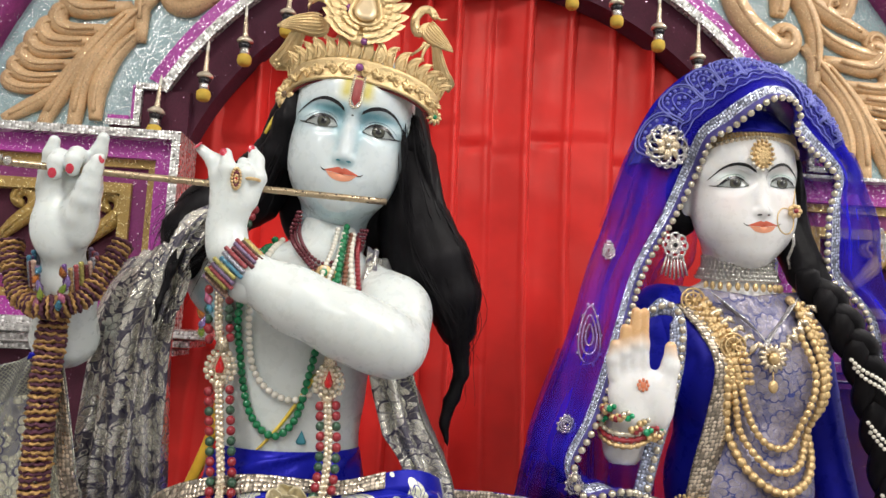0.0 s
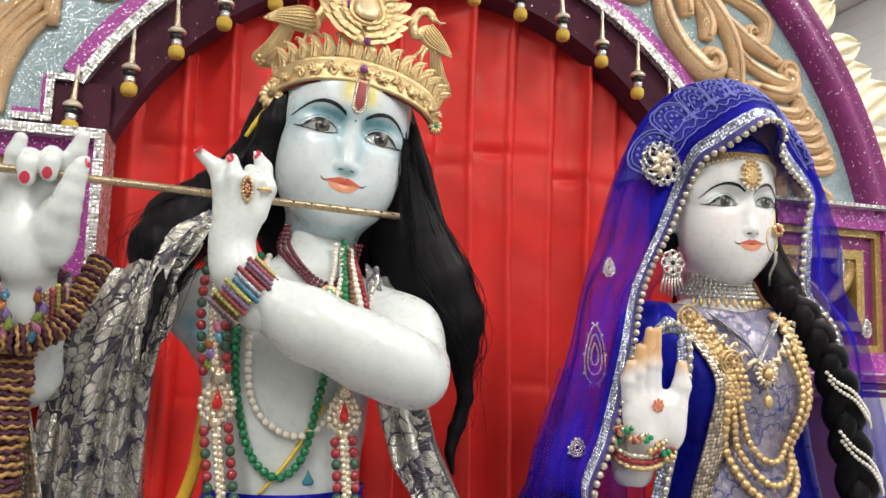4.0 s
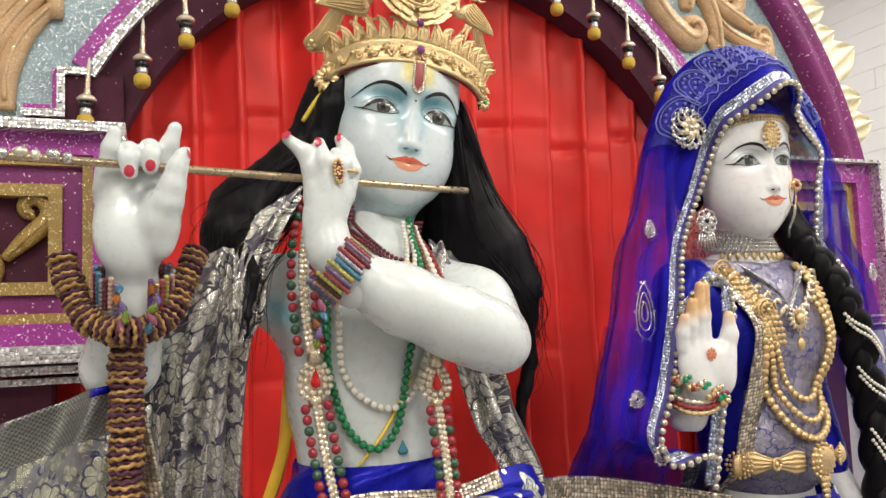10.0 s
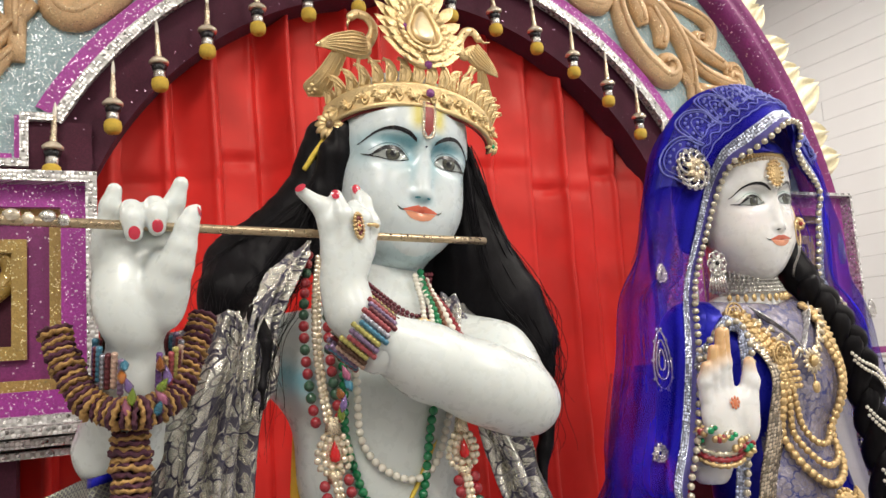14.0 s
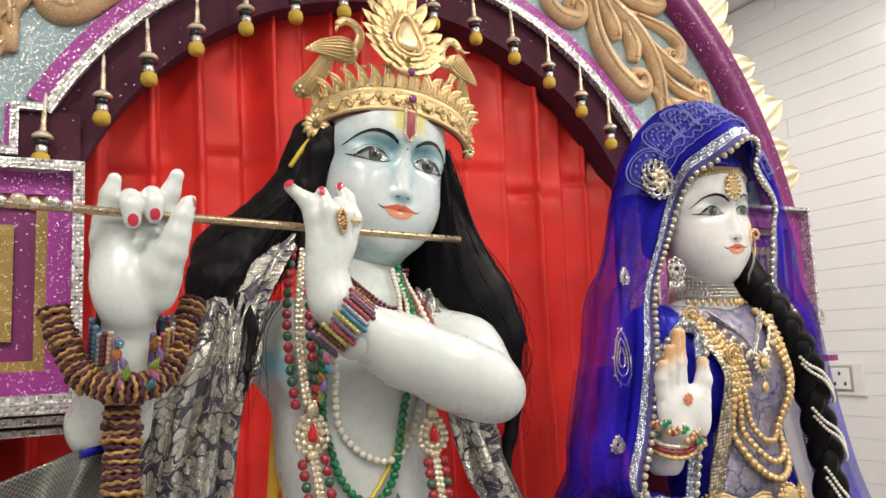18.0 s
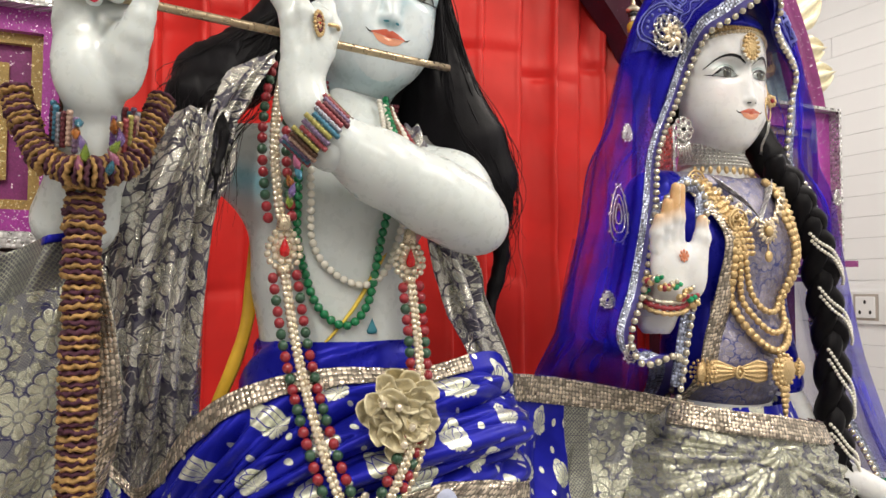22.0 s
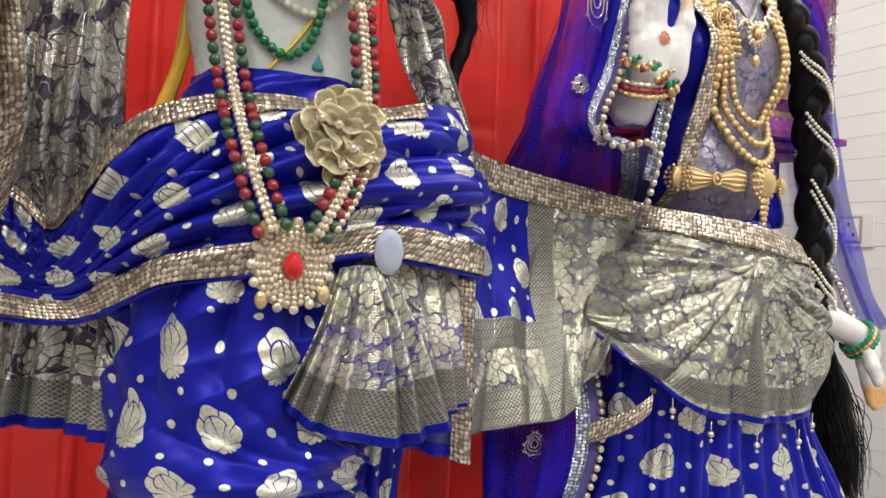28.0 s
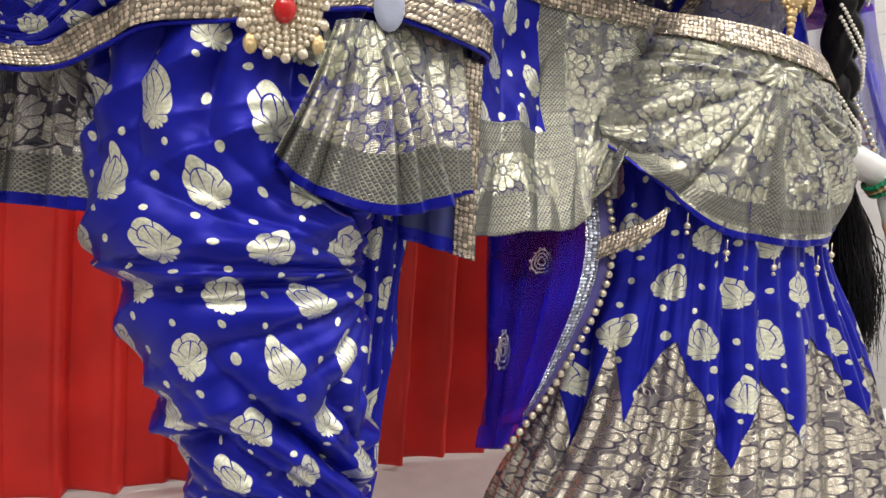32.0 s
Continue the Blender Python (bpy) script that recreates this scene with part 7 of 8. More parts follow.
v, q = carve(lambda P: rippled(chain(P, [(.718, 1.04, 1.22), (.740, 1.04, 1.14), (.755, 1.04, 1.06), (.764, 1.04, .99)], [.020, .036, .042, .020]), P, 500), (.67, .98, .95), (.83, 1.10, 1.26), .005)
keep(part("tuft_core", Build().add(v, q), HAIR), braid)
pearl_s = bead_mesh("small_pearl", .0030, PEARL, 8, 5)
for first in (40, 58, 76, 94):
    for step in (0, 2.6):
        wrap = []
        for a in np.linspace(-1.15, 1.15, 24):
            p = np.array([np.interp(first + step + 7 * a / 1.15, np.arange(120), path[:, c]) for c in range(3)])
            wrap.append(p + v3(.029 * math.sin(a), -.006 - .024 * math.cos(a), .002 * math.sin(5 * a + first)))
        string(braid, wrap, .0064, [pearl_s], "pearl")

# ---- the crown ----
def H(m, *p):
    return np.array(m @ Vector(p))


crown = thing("crown", "embossed gold crown with a leaf crest, two birds and flower ends", "crown", tuple(K_HEAD @ Vector((0, .065, -.02))))


def band_at(s, h, out=0.0):
    """A point on the crown's band: s from -1 to 1 along it, h metres up."""
    a = s * 1.32
    x = ((.097 if s < 0 else .106) + out) * math.sin(a) / math.sin(1.32)
    y = .058 - .026 * s * s + .002 * s + h
    z = .003 + out - (.076 if s < 0 else .040) * s * s - .10 * h * abs(s) - .25 * max(0, h - .012)
    return (x, y, z)


def gold_part(name, build, mat=GOLD, parent=None, label=""):
    build.turned(K_HEAD)
    ob = part(name, build, mat, label=label)
    keep(ob, parent or crown)
    return ob


sec = [(0.0, .000), (.0, .003), (.0025, .0045), (.005, .0025), (.009, .0020), (.018, .0022), (.024, .0030), (.027, .0050), (.030, .0040), (.031, .0)]
gold_part("lining_edge", Build().tube([band_at(s, -.0015, -.001) for s in np.linspace(-1, 1, 60)], .0016, 6), plain("maroon_felt", (.16, .02, .02), .8, 0, .2, 300, .3))
gold_part("band", Build().sheet(np.array([[band_at(s, h, o) for h, o in sec] for s in np.linspace(-1, 1, 90)])))
for k in range(13):
    s = -.9 + k * .15
    b = Build()
    c = np.array(band_at(s, .0145, .0035))
    for t in range(7):
        a = math.pi * (t / 6) + (math.pi if k % 2 else 0)
        tip = c + v3(.0085 * math.cos(a), .0085 * math.sin(a) * .9, .0005)
        b.tube([c, (c + tip) / 2 + v3(0, 0, .0022), tip], [.0008, .0022, .0008], 6)
    pts = [np.array(band_at(s - .065 + .13 * t, .0145 + .008 * math.sin(t * 2 * math.pi), .0035)) for t in np.linspace(0, 1, 12)]
    b.tube(pts, .0013, 6)
    gold_part("embossed_leaf", b)
for k in range(17):
    s = -.95 + k * 1.9 / 16
    out_w = 1 if s > .12 else -1
    h = .029 * (1 - .22 * abs(s))
    p0 = np.array(band_at(s, .030, .001))
    q0, tip = p0 + v3(-out_w * .001, 0, 0), p0 + v3(out_w * .0035 + .012 * s, h, .001)
    b = Build()
    b.tube(spline([q0, p0 + v3(-out_w * .0040 + .003 * s, h * .45, .001), p0 + v3(-out_w * .0010 + .008 * s, h * .82, .001), tip], 14), [.0052, .0070, .0052, .0018], 8, flat=.25, up=(0, 0, 1))
    for w in (-1, 1):
        b.tube(spline([q0 + v3(w * .0050, 0, .001), p0 + v3(w * .0068 - out_w * .0028 + .003 * s, h * .42, .0022), p0 + v3(w * .0030 + .008 * s, h * .80, .002), tip + v3(0, 0, .001)], 14), .0012, 6)
    b.tube(spline([q0 + v3(0, 0, .002), p0 + v3(-out_w * .0030 + .003 * s, h * .45, .0034), tip - v3(0, .005, -.002)], 10), .0007, 5)
    b.tube([tip, tip + v3(out_w * .0024, .0006, .0006), tip + v3(out_w * .0032, -.0022, .0006), tip + v3(out_w * .0016, -.0030, .0006)], .0011, 6)
    gold_part("petal", b)


def rosette(cx, cy, cz, r, n, mat, jewel, name, turn=0.0):
    b = Build()
    ct, st = math.cos(radians(turn)), math.sin(radians(turn))
    for k in range(n):
        a = k * 2 * math.pi / n
        p = [v3(cx, cy, cz) + t * r * v3(ct * math.cos(a), math.sin(a), -st * math.cos(a)) + .004 * math.sin(t * math.pi) * v3(st, 0, ct) for t in np.linspace(.25, 1, 6)]
        b.tube(p, [r * .10, r * .20, r * .24, r * .10], 7, flat=.6, up=(st, 0, ct))
    ob = gold_part(name, b, mat)
    gb = Build().ball((cx + .003 * st, cy, cz + .003 * ct), (r * .28, r * .28, r * .2), 12, 7)
    gold_part("gem", gb, jewel, ob)


rosette(-.096, .034, -.058, .0190, 12, GOLD, plain("brown_stone", (.18, .12, .07), .3, 0, .2, 300, .1), "flower", -35)
rosette(.106, .040, -.030, .0115, 9, GOLD, EMERALD, "flower", 20)
gold_part("gem", Build().ball((-.003, .074, .0125), (.0055, .0055, .004), 10, 6), AMETHYST)
gold_part("gem", Build().ball((-.004, .111, .0035), (.0052, .0052, .004), 10, 6), AMETHYST)
gold_part("gem", Build().ball((-.033, .155, -.010), (.0052, .0052, .004), 10, 6), AMETHYST)
gold_part("gem", Build().ball((-.006, .226, -.036), (.0050, .0050, .004), 10, 6), AMETHYST)
# crest: a drop-shaped board with rows of upright leaves
CX, CY, CZ = -.011, .162, -.018


def crest_part(name, build, mat=GOLD):
    """A piece of the crest, which leans back from its foot."""
    for v in build.v:
        v[:, 2] -= .40 * (v[:, 1] - CY)
    return gold_part(name, build, mat)




def drop_line(s, t):
    """Outline of the crest: t goes round from the foot, s is the size."""
    a = t * 2 * math.pi
    x = CX + .041 * s * math.sin(a) * (1 - .10 * math.cos(a))
    y = CY - .007 + s * (.050 * -math.cos(a) + .016 * max(0, -math.cos(a)) ** 2)
    return x, y


b = Build()
rows = [[(*drop_line(s, t), CZ + .004 - .004 * s) for t in np.linspace(0, 1, 49)] for s in (.02, .4, .8, .98)]
back = [[(*drop_line(s, t), CZ - .006) for t in np.linspace(0, 1, 49)] for s in (.98, .02)]
b.sheet(np.array(rows + back))
crest_part("crest_board", b)


def blade(p, d, length, w, zb):
    """A pointed leaf with a raised midrib."""
    d = np.array([d[0], d[1], 0.0]) / math.hypot(d[0], d[1])
    q = v3(-d[1], d[0], 0)
    rows = []
    for t in np.linspace(0, 1, 8):
        half = w * math.sin(math.pi * min(1, .16 + .84 * t)) ** .75 * (1 - .25 * t)
        c = v3(p[0], p[1], zb) + d * length * t + v3(0, 0, .0035 * math.sin(2.4 * t))
        rows.append([c - q * half, c - q * half * .5 + v3(0, 0, .0013), c + v3(0, 0, .0005), c + q * half * .5 + v3(0, 0, .0013), c + q * half])
    return Build().sheet(np.array(rows))


for ring, (s0, n, length, w) in enumerate(((.86, 19, .027, .0080), (.74, 19, .021, .0068), (.60, 25, .011, .0034))):
    for k in range(n):
        t = (k + .5) / n
        p = drop_line(s0, t)
        a = t * 2 * math.pi
        rise = .55 + .6 * max(0, math.cos(a))
        side = 1 if t < .5 else -1
        d = (math.sin(a) + .25 * side * max(0, math.cos(a)), -math.cos(a) + rise)
        leaf = blade(p, d, length * (1 + .35 * max(0, -math.cos(a))), w, CZ + (.001, .005, .0085)[ring])
        crest_part("crest_leaf", leaf)
crest_part("top_leaf", blade((CX, CY + .050), (-.15, 1), .045, .010, CZ + .004))


def tear(s, z):
    return [(CX + .0165 * s * math.sin(a) * (1 - .3 * -math.cos(a)) + .001, CY - .004 + s * (.0215 * -math.cos(a) + .008 * max(0, -math.cos(a)) ** 2), z) for a in np.linspace(0, 2 * math.pi, 37)]


crest_part("drop_rim", Build().sheet(np.array([tear(1.3, CZ + .009), tear(1.28, CZ + .013), tear(1.12, CZ + .013), tear(1.02, CZ + .007)])))
crest_part("drop_stone", Build().sheet(np.array([tear(.86, CZ + .006), tear(.84, CZ + .011), tear(.5, CZ + .0125), tear(.02, CZ + .0125)])), gold("polished_gold", (.84, .68, .44), .42, 200, .05, .7))


def crown_bird(z, z_tail, body, girth, neck, beak, legs, tail, name="crown_bird"):
    """A gilt openwork bird cut from sheet: feathered body, bent neck, legs and a hanging paddle tail."""
    b = Build()
    at = lambda pts, dz=0.0: [v3(x / 1000, y / 1000, z + dz) for x, y in pts]
    axis = spline(at(body), 22)
    b.tube(axis, girth, 14, flat=.42, up=(0, 0, 1))
    d = axis[-1] - axis[0]
    side = v3(-d[1], d[0], 0) / np.linalg.norm(d)
    wide = np.interp(np.linspace(0, 1, 22), np.linspace(0, 1, len(girth)), girth)
    for k in np.linspace(-.8, .8, 7):
        b.tube([p + side * k * w + v3(0, 0, .42 * w * math.sqrt(1 - k * k) + .0006) for p, w in list(zip(axis, wide))[1:-3]], .0011, 5)
    line = spline(at(neck), 26)
    b.tube(line, [.0080, .0066, .0060, .0058, .0052], 8, flat=.42, up=(0, 0, 1))
    for p in line[4:-2:5]:
        b.ball(p + v3(0, 0, .0028), .0014, 6, 4)
    b.ball(line[-1], (.0052, .0052, .0038), 10, 6)
    b.tube(at(beak), [.0024, .0018, .0007], 6)
    for leg in legs:
        b.tube(spline(at(leg), 10), [.0042, .0026, .0022, .0014], 6, flat=.6, up=(0, 0, 1))
    lo, hi = spline(at(tail[0], -.001), 14), spline(at(tail[1], -.001), 14)
    for edge in (lo, hi):
        edge[:, 2] += (z_tail - z) * np.linspace(0, 1, 14)
    rows = np.array([lo + (hi - lo) * t + v3(0, 0, .0022 * math.sin(math.pi * t)) for t in np.linspace(0, 1, 9)])
    b.sheet(rows)
    b.sheet(rows - v3(0, 0, .0022))
    b.tube(np.vstack([lo, hi[::-1]]), .0011, 6)
    for t in (.2, .4, .6, .8):
        b.tube([p + v3(0, 0, .0010) for p in rows[int(t * 8)][:9]], .0007, 5)
    for i, t in ((10, .3), (11, .6), (9, .6), (12, .4), (8, .35)):
        b.ball(rows[int(t * 8)][i] + v3(0, 0, .0006), (.0028, .0028, .0013), 8, 5)
    gold_part(name, b)


crown_bird(-.050, -.080, [(-126, 123), (-105, 131), (-83, 135), (-69, 137), (-62, 142)], [.0010, .0110, .0175, .0170, .0085],
           [(-65, 137), (-58, 150), (-57, 163), (-67, 173), (-80, 174), (-87, 168)], [(-88, 165), (-90, 159), (-89, 152)],
           [[(-73, 125), (-72, 117), (-71, 107), (-60, 107)], [(-69, 129), (-63, 127), (-55, 121), (-44, 123)]],
           [[(-104, 123), (-117, 97), (-129, 80), (-120, 72)], [(-86, 126), (-92, 97), (-101, 74), (-120, 71)]])
crown_bird(-.039, -.064, [(115, 137), (100, 145), (86, 153), (76, 161), (72, 168)], [.0010, .0090, .0140, .0135, .0065],
           [(74, 161), (62, 153), (56, 169), (63, 184), (74, 187), (82, 180)], [(84, 180), (91, 177), (99, 180)],
           [[(76, 141), (71, 132), (62, 122)], [(80, 140), (76, 129), (74, 113)]],
           [[(85, 141), (94, 113), (105, 95), (120, 88)], [(96, 141), (112, 115), (126, 99), (121, 87)]])
gold_part("chin_cord", Build().tube(spline([(-.098, .020, -.066), (-.108, .0, -.072), (-.116, -.020, -.080)], 12), .0035, 6), YELLOW)
# jewelled mark on the forehead
tilak = thing("forehead_jewel", "small red forehead jewel edged with crystals", "jewel", tuple(K_HEAD @ Vector((0, .045, 0))))
brow = Face([])
b = Build()
for x in (-.0068, .0068):
    for t in np.linspace(.030, .064, 12):
        b.ball(brow.drop(x, t, .0012), .0020, 7, 5)
for t in np.linspace(math.pi, 2 * math.pi, 8):
    b.ball(brow.drop(.0068 * math.cos(t), .029 + .0068 * math.sin(t), .0012), .0020, 7, 5)
gold_part("crystal_edge", b, CRYSTAL, tilak)
rows = [[brow.drop(x * (1 if y > .033 else max(.1, (y - .0235) / .0095)), y, .0008 if abs(x) > .004 else .0016) for x in (-.0062, -.0035, 0, .0035, .0062)] for y in np.linspace(.0245, .066, 12)]
gold_part("red_enamel", Build().sheet(np.array(rows)), plain("dull_red_enamel", (.30, .05, .05), .4, 0, .2, 400, .2), tilak)

# ---- the flute ----
flute = thing("flute", "thin brass flute with small finger holes and a jewelled end", "flute", (-.3, .91, 1.80))
fa, fb = v3(-.62, .862, 1.812), v3(-.012, .957, 1.801)
keep(part("tube", Build().tube([fa + (fb - fa) * t for t in np.linspace(0, 1, 12)], .0042, 14), FLUTE), flute)
for k in range(6):
    p = fa + (fb - fa) * (.80 + .033 * k)
    keep(part("finger_hole", Build().ball(p + v3(0, -.0034, .0018), (.0016, .0012, .0012), 8, 5), BLACK), flute)
for k in range(7):
    p = fa + (fb - fa) * (.03 + .042 * k)
    keep(part("jewel_setting", Build().ball(p + v3(0, -.002, .004), (.007, .006, .0055), 10, 6).ball(p + v3(.012, -.003, .001), (.005, .0055, .0055), 8, 5), CRYSTAL if k % 2 else SILVER_M), flute)

# ---- ruffled garland ----
garland = thing("ruffled_garland", "thick brown and gold ruffled ribbon garland looped over the wrist", "garland", (-.388, .93, 1.1))


def ruffle(r, h, seed, mat):
    rng = np.random.RandomState(seed)
    n = 40
    t = np.linspace(0, 2 * np.pi, n, endpoint=False)
    ph = rng.rand(4) * 6.28
    rows = []
    for rr, zz in ((.55, -.5), (.88, -.48), (1.0, -.15), (1.0, .15), (.88, .48), (.55, .5)):
        rad = r * rr * (1 + .05 * np.sin(8 * t + ph[0]) + .035 * np.sin(13 * t + ph[1]) + .035 * rng.randn(n))
        z = h * zz + h * (.22 * np.sin(9 * t + ph[2]) + .12 * np.sin(3 * t + ph[3]))
        rows.append(np.stack([rad * np.cos(t), rad * np.sin(t), z], 1))
    return Build().sheet(np.array(rows), loop=True).mesh("ruffle", mat)


ruffs = [(ruffle(.0159, .0050, s, BROWN_RUFF), ruffle(.0165, .0046, s + 20, GOLD_RUFF)) for s in range(4)]


def rope(pts, step, scale=1.0):
    line = evenly(pts, step)
    way = np.gradient(line, axis=0)
    rng = np.random.RandomState(2)
    for i, p in enumerate(line):
        ob = new("ruffle", ruffs[i // 2 % 4][i % 2])
        keep(ob, garland)
        q = (Vector(way[i]) + Vector(rng.randn(3) * .0003)).to_track_quat("Z", "Y").to_matrix().to_4x4() @ Matrix.Rotation(rng.rand() * 6.28, 4, "Z")
        ob.matrix_basis = Matrix.Translation(Vector(p)) @ q @ Matrix.Scale(scale * (1 + .06 * rng.randn()), 4)


rope(spline([(-.387, .930, 1.640), (-.388, .925, 1.55), (-.388, .925, 1.44), (-.389, .93, 1.33), (-.389, .93, 1.10)], 40), .0044)
rope(spline([(-.446, .935, 1.722), (-.435, .925, 1.688), (-.420, .915, 1.660), (-.400, .905, 1.650)], 30), .0040, .80)
rope(spline([(-.400, .905, 1.650), (-.385, .900, 1.648), (-.366, .905, 1.652), (-.350, .915, 1.662), (-.336, .928, 1.692), (-.322, .945, 1.728)], 40), .0040, .80)

# ---- necklaces of the flute player ----
def on_chest(xz, lift=.005, n=60):
    return front_of(k_body, spline([(a, c) for a, c in xz], n)) - v3(0, lift, 0)


pearls = thing("pearl_necklace", "white pearl necklace hanging on the chest", "necklace", (-.11, .95, 1.55))
pearl_k = bead_mesh("pearl", .0044, PEARL, 12, 8)
string(pearls, on_chest([(-.150, 1.755), (-.168, 1.70), (-.170, 1.64), (-.163, 1.59), (-.140, 1.562), (-.110, 1.552), (-.085, 1.566), (-.068, 1.60), (-.058, 1.65), (-.056, 1.70), (-.066, 1.745)], .006, 120), .0088, [pearl_k], "pearl")
greens = thing("green_necklace", "emerald green bead necklace hanging on the chest", "necklace", (-.13, .95, 1.51))
green_k = bead_mesh("green_bead", .0050, GREEN, 12, 8)
string(greens, on_chest([(-.160, 1.755), (-.180, 1.70), (-.183, 1.63), (-.174, 1.57), (-.158, 1.527), (-.130, 1.508), (-.106, 1.53), (-.094, 1.58), (-.082, 1.64), (-.070, 1.70), (-.060, 1.748)], .006, 120), .0096, [green_k], "bead")
choker = thing("maroon_necklace", "double strand of small maroon beads with a gold peacock pendant", "necklace", (-.09, .99, 1.72))
mar = bead_mesh("maroon_bead", .0028, MAROON, 8, 5)
for d in (0, .007, .013):
    string(choker, on_chest([(-.128 - d * .3, 1.795), (-.126 - d, 1.765), (-.108 - d * .6, 1.735 - d * .3), (-.085, 1.722 - d), (-.062 + d, 1.738), (-.045 + d * .6, 1.775)], .005, 70), .0058, [mar], "bead")
b = Build()
pc = on_chest([(-.09, 1.722), (-.085, 1.71)], .008, 2)[1]
b.ball(pc, (.011, .004, .010), 12, 7)
for k in range(9):
    a = math.pi + k * math.pi / 8
    b.ball(pc + v3(.015 * math.cos(a), 0, .012 * math.sin(a)), .0035, 8, 5)
keep(part("pendant", b, GOLD_DULL), choker)
keep(part("pendant_gem", Build().ball(pc + v3(0, -.004, 0), (.005, .003, .005), 10, 6), EMERALD), choker)
side_sets = [("short_pearl_necklace", "short double strand of white pearls at the neck", PEARL, .0034, [[(-.074, 1.770), (-.077, 1.745), (-.087, 1.705)], [(-.066, 1.765), (-.069, 1.735), (-.078, 1.700)]]),
             ("green_necklace", "thick green bead strand hanging at the neck", GREEN, .0046, [[(-.063, 1.775), (-.066, 1.745), (-.067, 1.700)]]),
             ("brown_necklace", "brown wooden bead strand hanging at the neck", plain("brown_bead", (.22, .09, .05), .4, 0, .3, 300, .2), .0036, [[(-.057, 1.765), (-.058, 1.735), (-.058, 1.695)]]),
             ("white_necklace", "white round bead strand hanging at the neck", PEARL, .0046, [[(-.054, 1.765), (-.054, 1.735), (-.048, 1.692)]]),
             ("red_necklace", "red bead strand hanging at the neck", REDBEAD, .0038, [[(-.047, 1.760), (-.046, 1.735), (-.040, 1.692)]])]
for nm, lab, mat, rad, lines in side_sets:
    nk = thing(nm, lab, "necklace", (-.06, .98, 1.69), "strands at the neck")
    bd = bead_mesh("bead", rad, mat, 9, 6)
    for ln in lines:
        string(nk, on_chest(ln, .010 + rad, 30), rad * 1.95, [bd], "bead")

haar = thing("long_bead_chain", "long red and green bead chain with ruby pendants and a medallion", "necklace", (-.135, .91, 1.30))
redk, dgk = bead_mesh("red_bead", .0055, REDBEAD, 10, 6, 1.05), bead_mesh("dark_green_bead", .0055, DARKGREEN, 10, 6, 1.05)
set_stone = bead_mesh("set_crystal", .0038, CRYSTAL, 8, 5)
gold_link = bead_mesh("gold_link", .0040, GOLD_SILVER, 8, 5)
crys = bead_mesh("crystal_bead", .0036, CRYSTAL, 8, 5)


def chain_run(pts, gap):
    c = spline(pts, 80)
    t = np.gradient(c, axis=0)
    t /= np.linalg.norm(t, axis=1)[:, None]
    side = np.cross(t, v3(0, 1, 0))
    side /= np.linalg.norm(side, axis=1)[:, None]
    for s in (-1, 1):
        string(haar, c + s * gap * side, .0118, [redk, redk, dgk, redk, redk, dgk, dgk], "bead")
    string(haar, c + .0022 * side + v3(0, -.002, 0), .0066, [crys, crys, gold_link], "crystal")
    string(haar, c - .0022 * side + v3(0, -.002, 0), .0062, [crys], "crystal")


def jewel_drop(c, s):
    b = Build()
    for n, rx, rz, dy in ((15, .0165, .021, 0), (11, .0105, .0145, -.002)):
        string(haar, [np.array(c) + v3(rx * s * math.cos(a) * (1 - .25 * math.sin(a)), dy, rz * s * math.sin(a)) for a in np.linspace(0, 2 * math.pi, 40)], .0078 * s, [set_stone], "set_crystal")
    b.ball(np.array(c), (.013 * s, .002, .017 * s), 12, 6)
    b.tube([np.array(c) + v3(0, 0, .018 * s), np.array(c) + v3(0, 0, .034 * s)], [.009 * s, .006 * s], 8)
    b.tube([np.array(c) - v3(0, 0, .018 * s), np.array(c) - v3(0, 0, .030 * s)], [.009 * s, .007 * s], 8)
    d = keep(part("crystal_pendant", b, GOLD_SILVER), haar)
    r = Build().spin([(.0, .012 * s), (.0025 * s, .006 * s), (.0055 * s, -.003 * s), (.0045 * s, -.008 * s), (.0, -.010 * s)], seg=12).turned(pose(c[0], c[1] - .004, c[2]))
    keep(part("ruby_drop", r, RUBY), d)


P1, P2, MED = (-.199, .958, 1.590), (-.067, .938, 1.580), v3(-.135, .893, 1.306)
ca = [(-.192, 1.0, 1.790), (-.204, .978, 1.745), (-.209, .966, 1.70), (-.207, .962, 1.655), (-.203, .960, 1.622)]
chain_run(ca, .0125)
jewel_drop(P1, 1.0)
chain_run([(-.198, .956, 1.560), (-.190, .948, 1.50), (-.183, .935, 1.455), (-.180, .912, 1.425), (-.170, .893, 1.380), (-.156, .882, 1.338)], .0125)
jewel_drop(P2, .95)
chain_run([(-.066, .935, 1.550), (-.062, .930, 1.50), (-.064, .915, 1.455), (-.072, .897, 1.43), (-.085, .885, 1.395), (-.103, .878, 1.36), (-.116, .878, 1.336)], .0095)
string(haar, spline([(-.056, .905, 1.45), (-.068, .885, 1.41), (-.082, .878, 1.37), (-.100, .875, 1.34)], 40), .0072, [gold_link], "gold_link")
b = Build()
b.ball(MED + v3(0, .002, 0), (.035, .004, .039), 18, 6)
medal = keep(part("medallion", b, GOLD_SILVER, label="pale gold medallion crusted with crystals"), haar)
for r, n, s in ((.0300, 30, .0033), (.0255, 26, .0030), (.0212, 22, .0029), (.0170, 17, .0028), (.0130, 13, .0026)):
    for k in range(n):
        a = k * 2 * math.pi / n
        keep(part("medallion_bead", Build().ball(MED + v3(r * math.cos(a), -.001 - (.031 - r) * .15, 1.12 * r * math.sin(a)), s, 7, 5), CRYSTAL), medal)
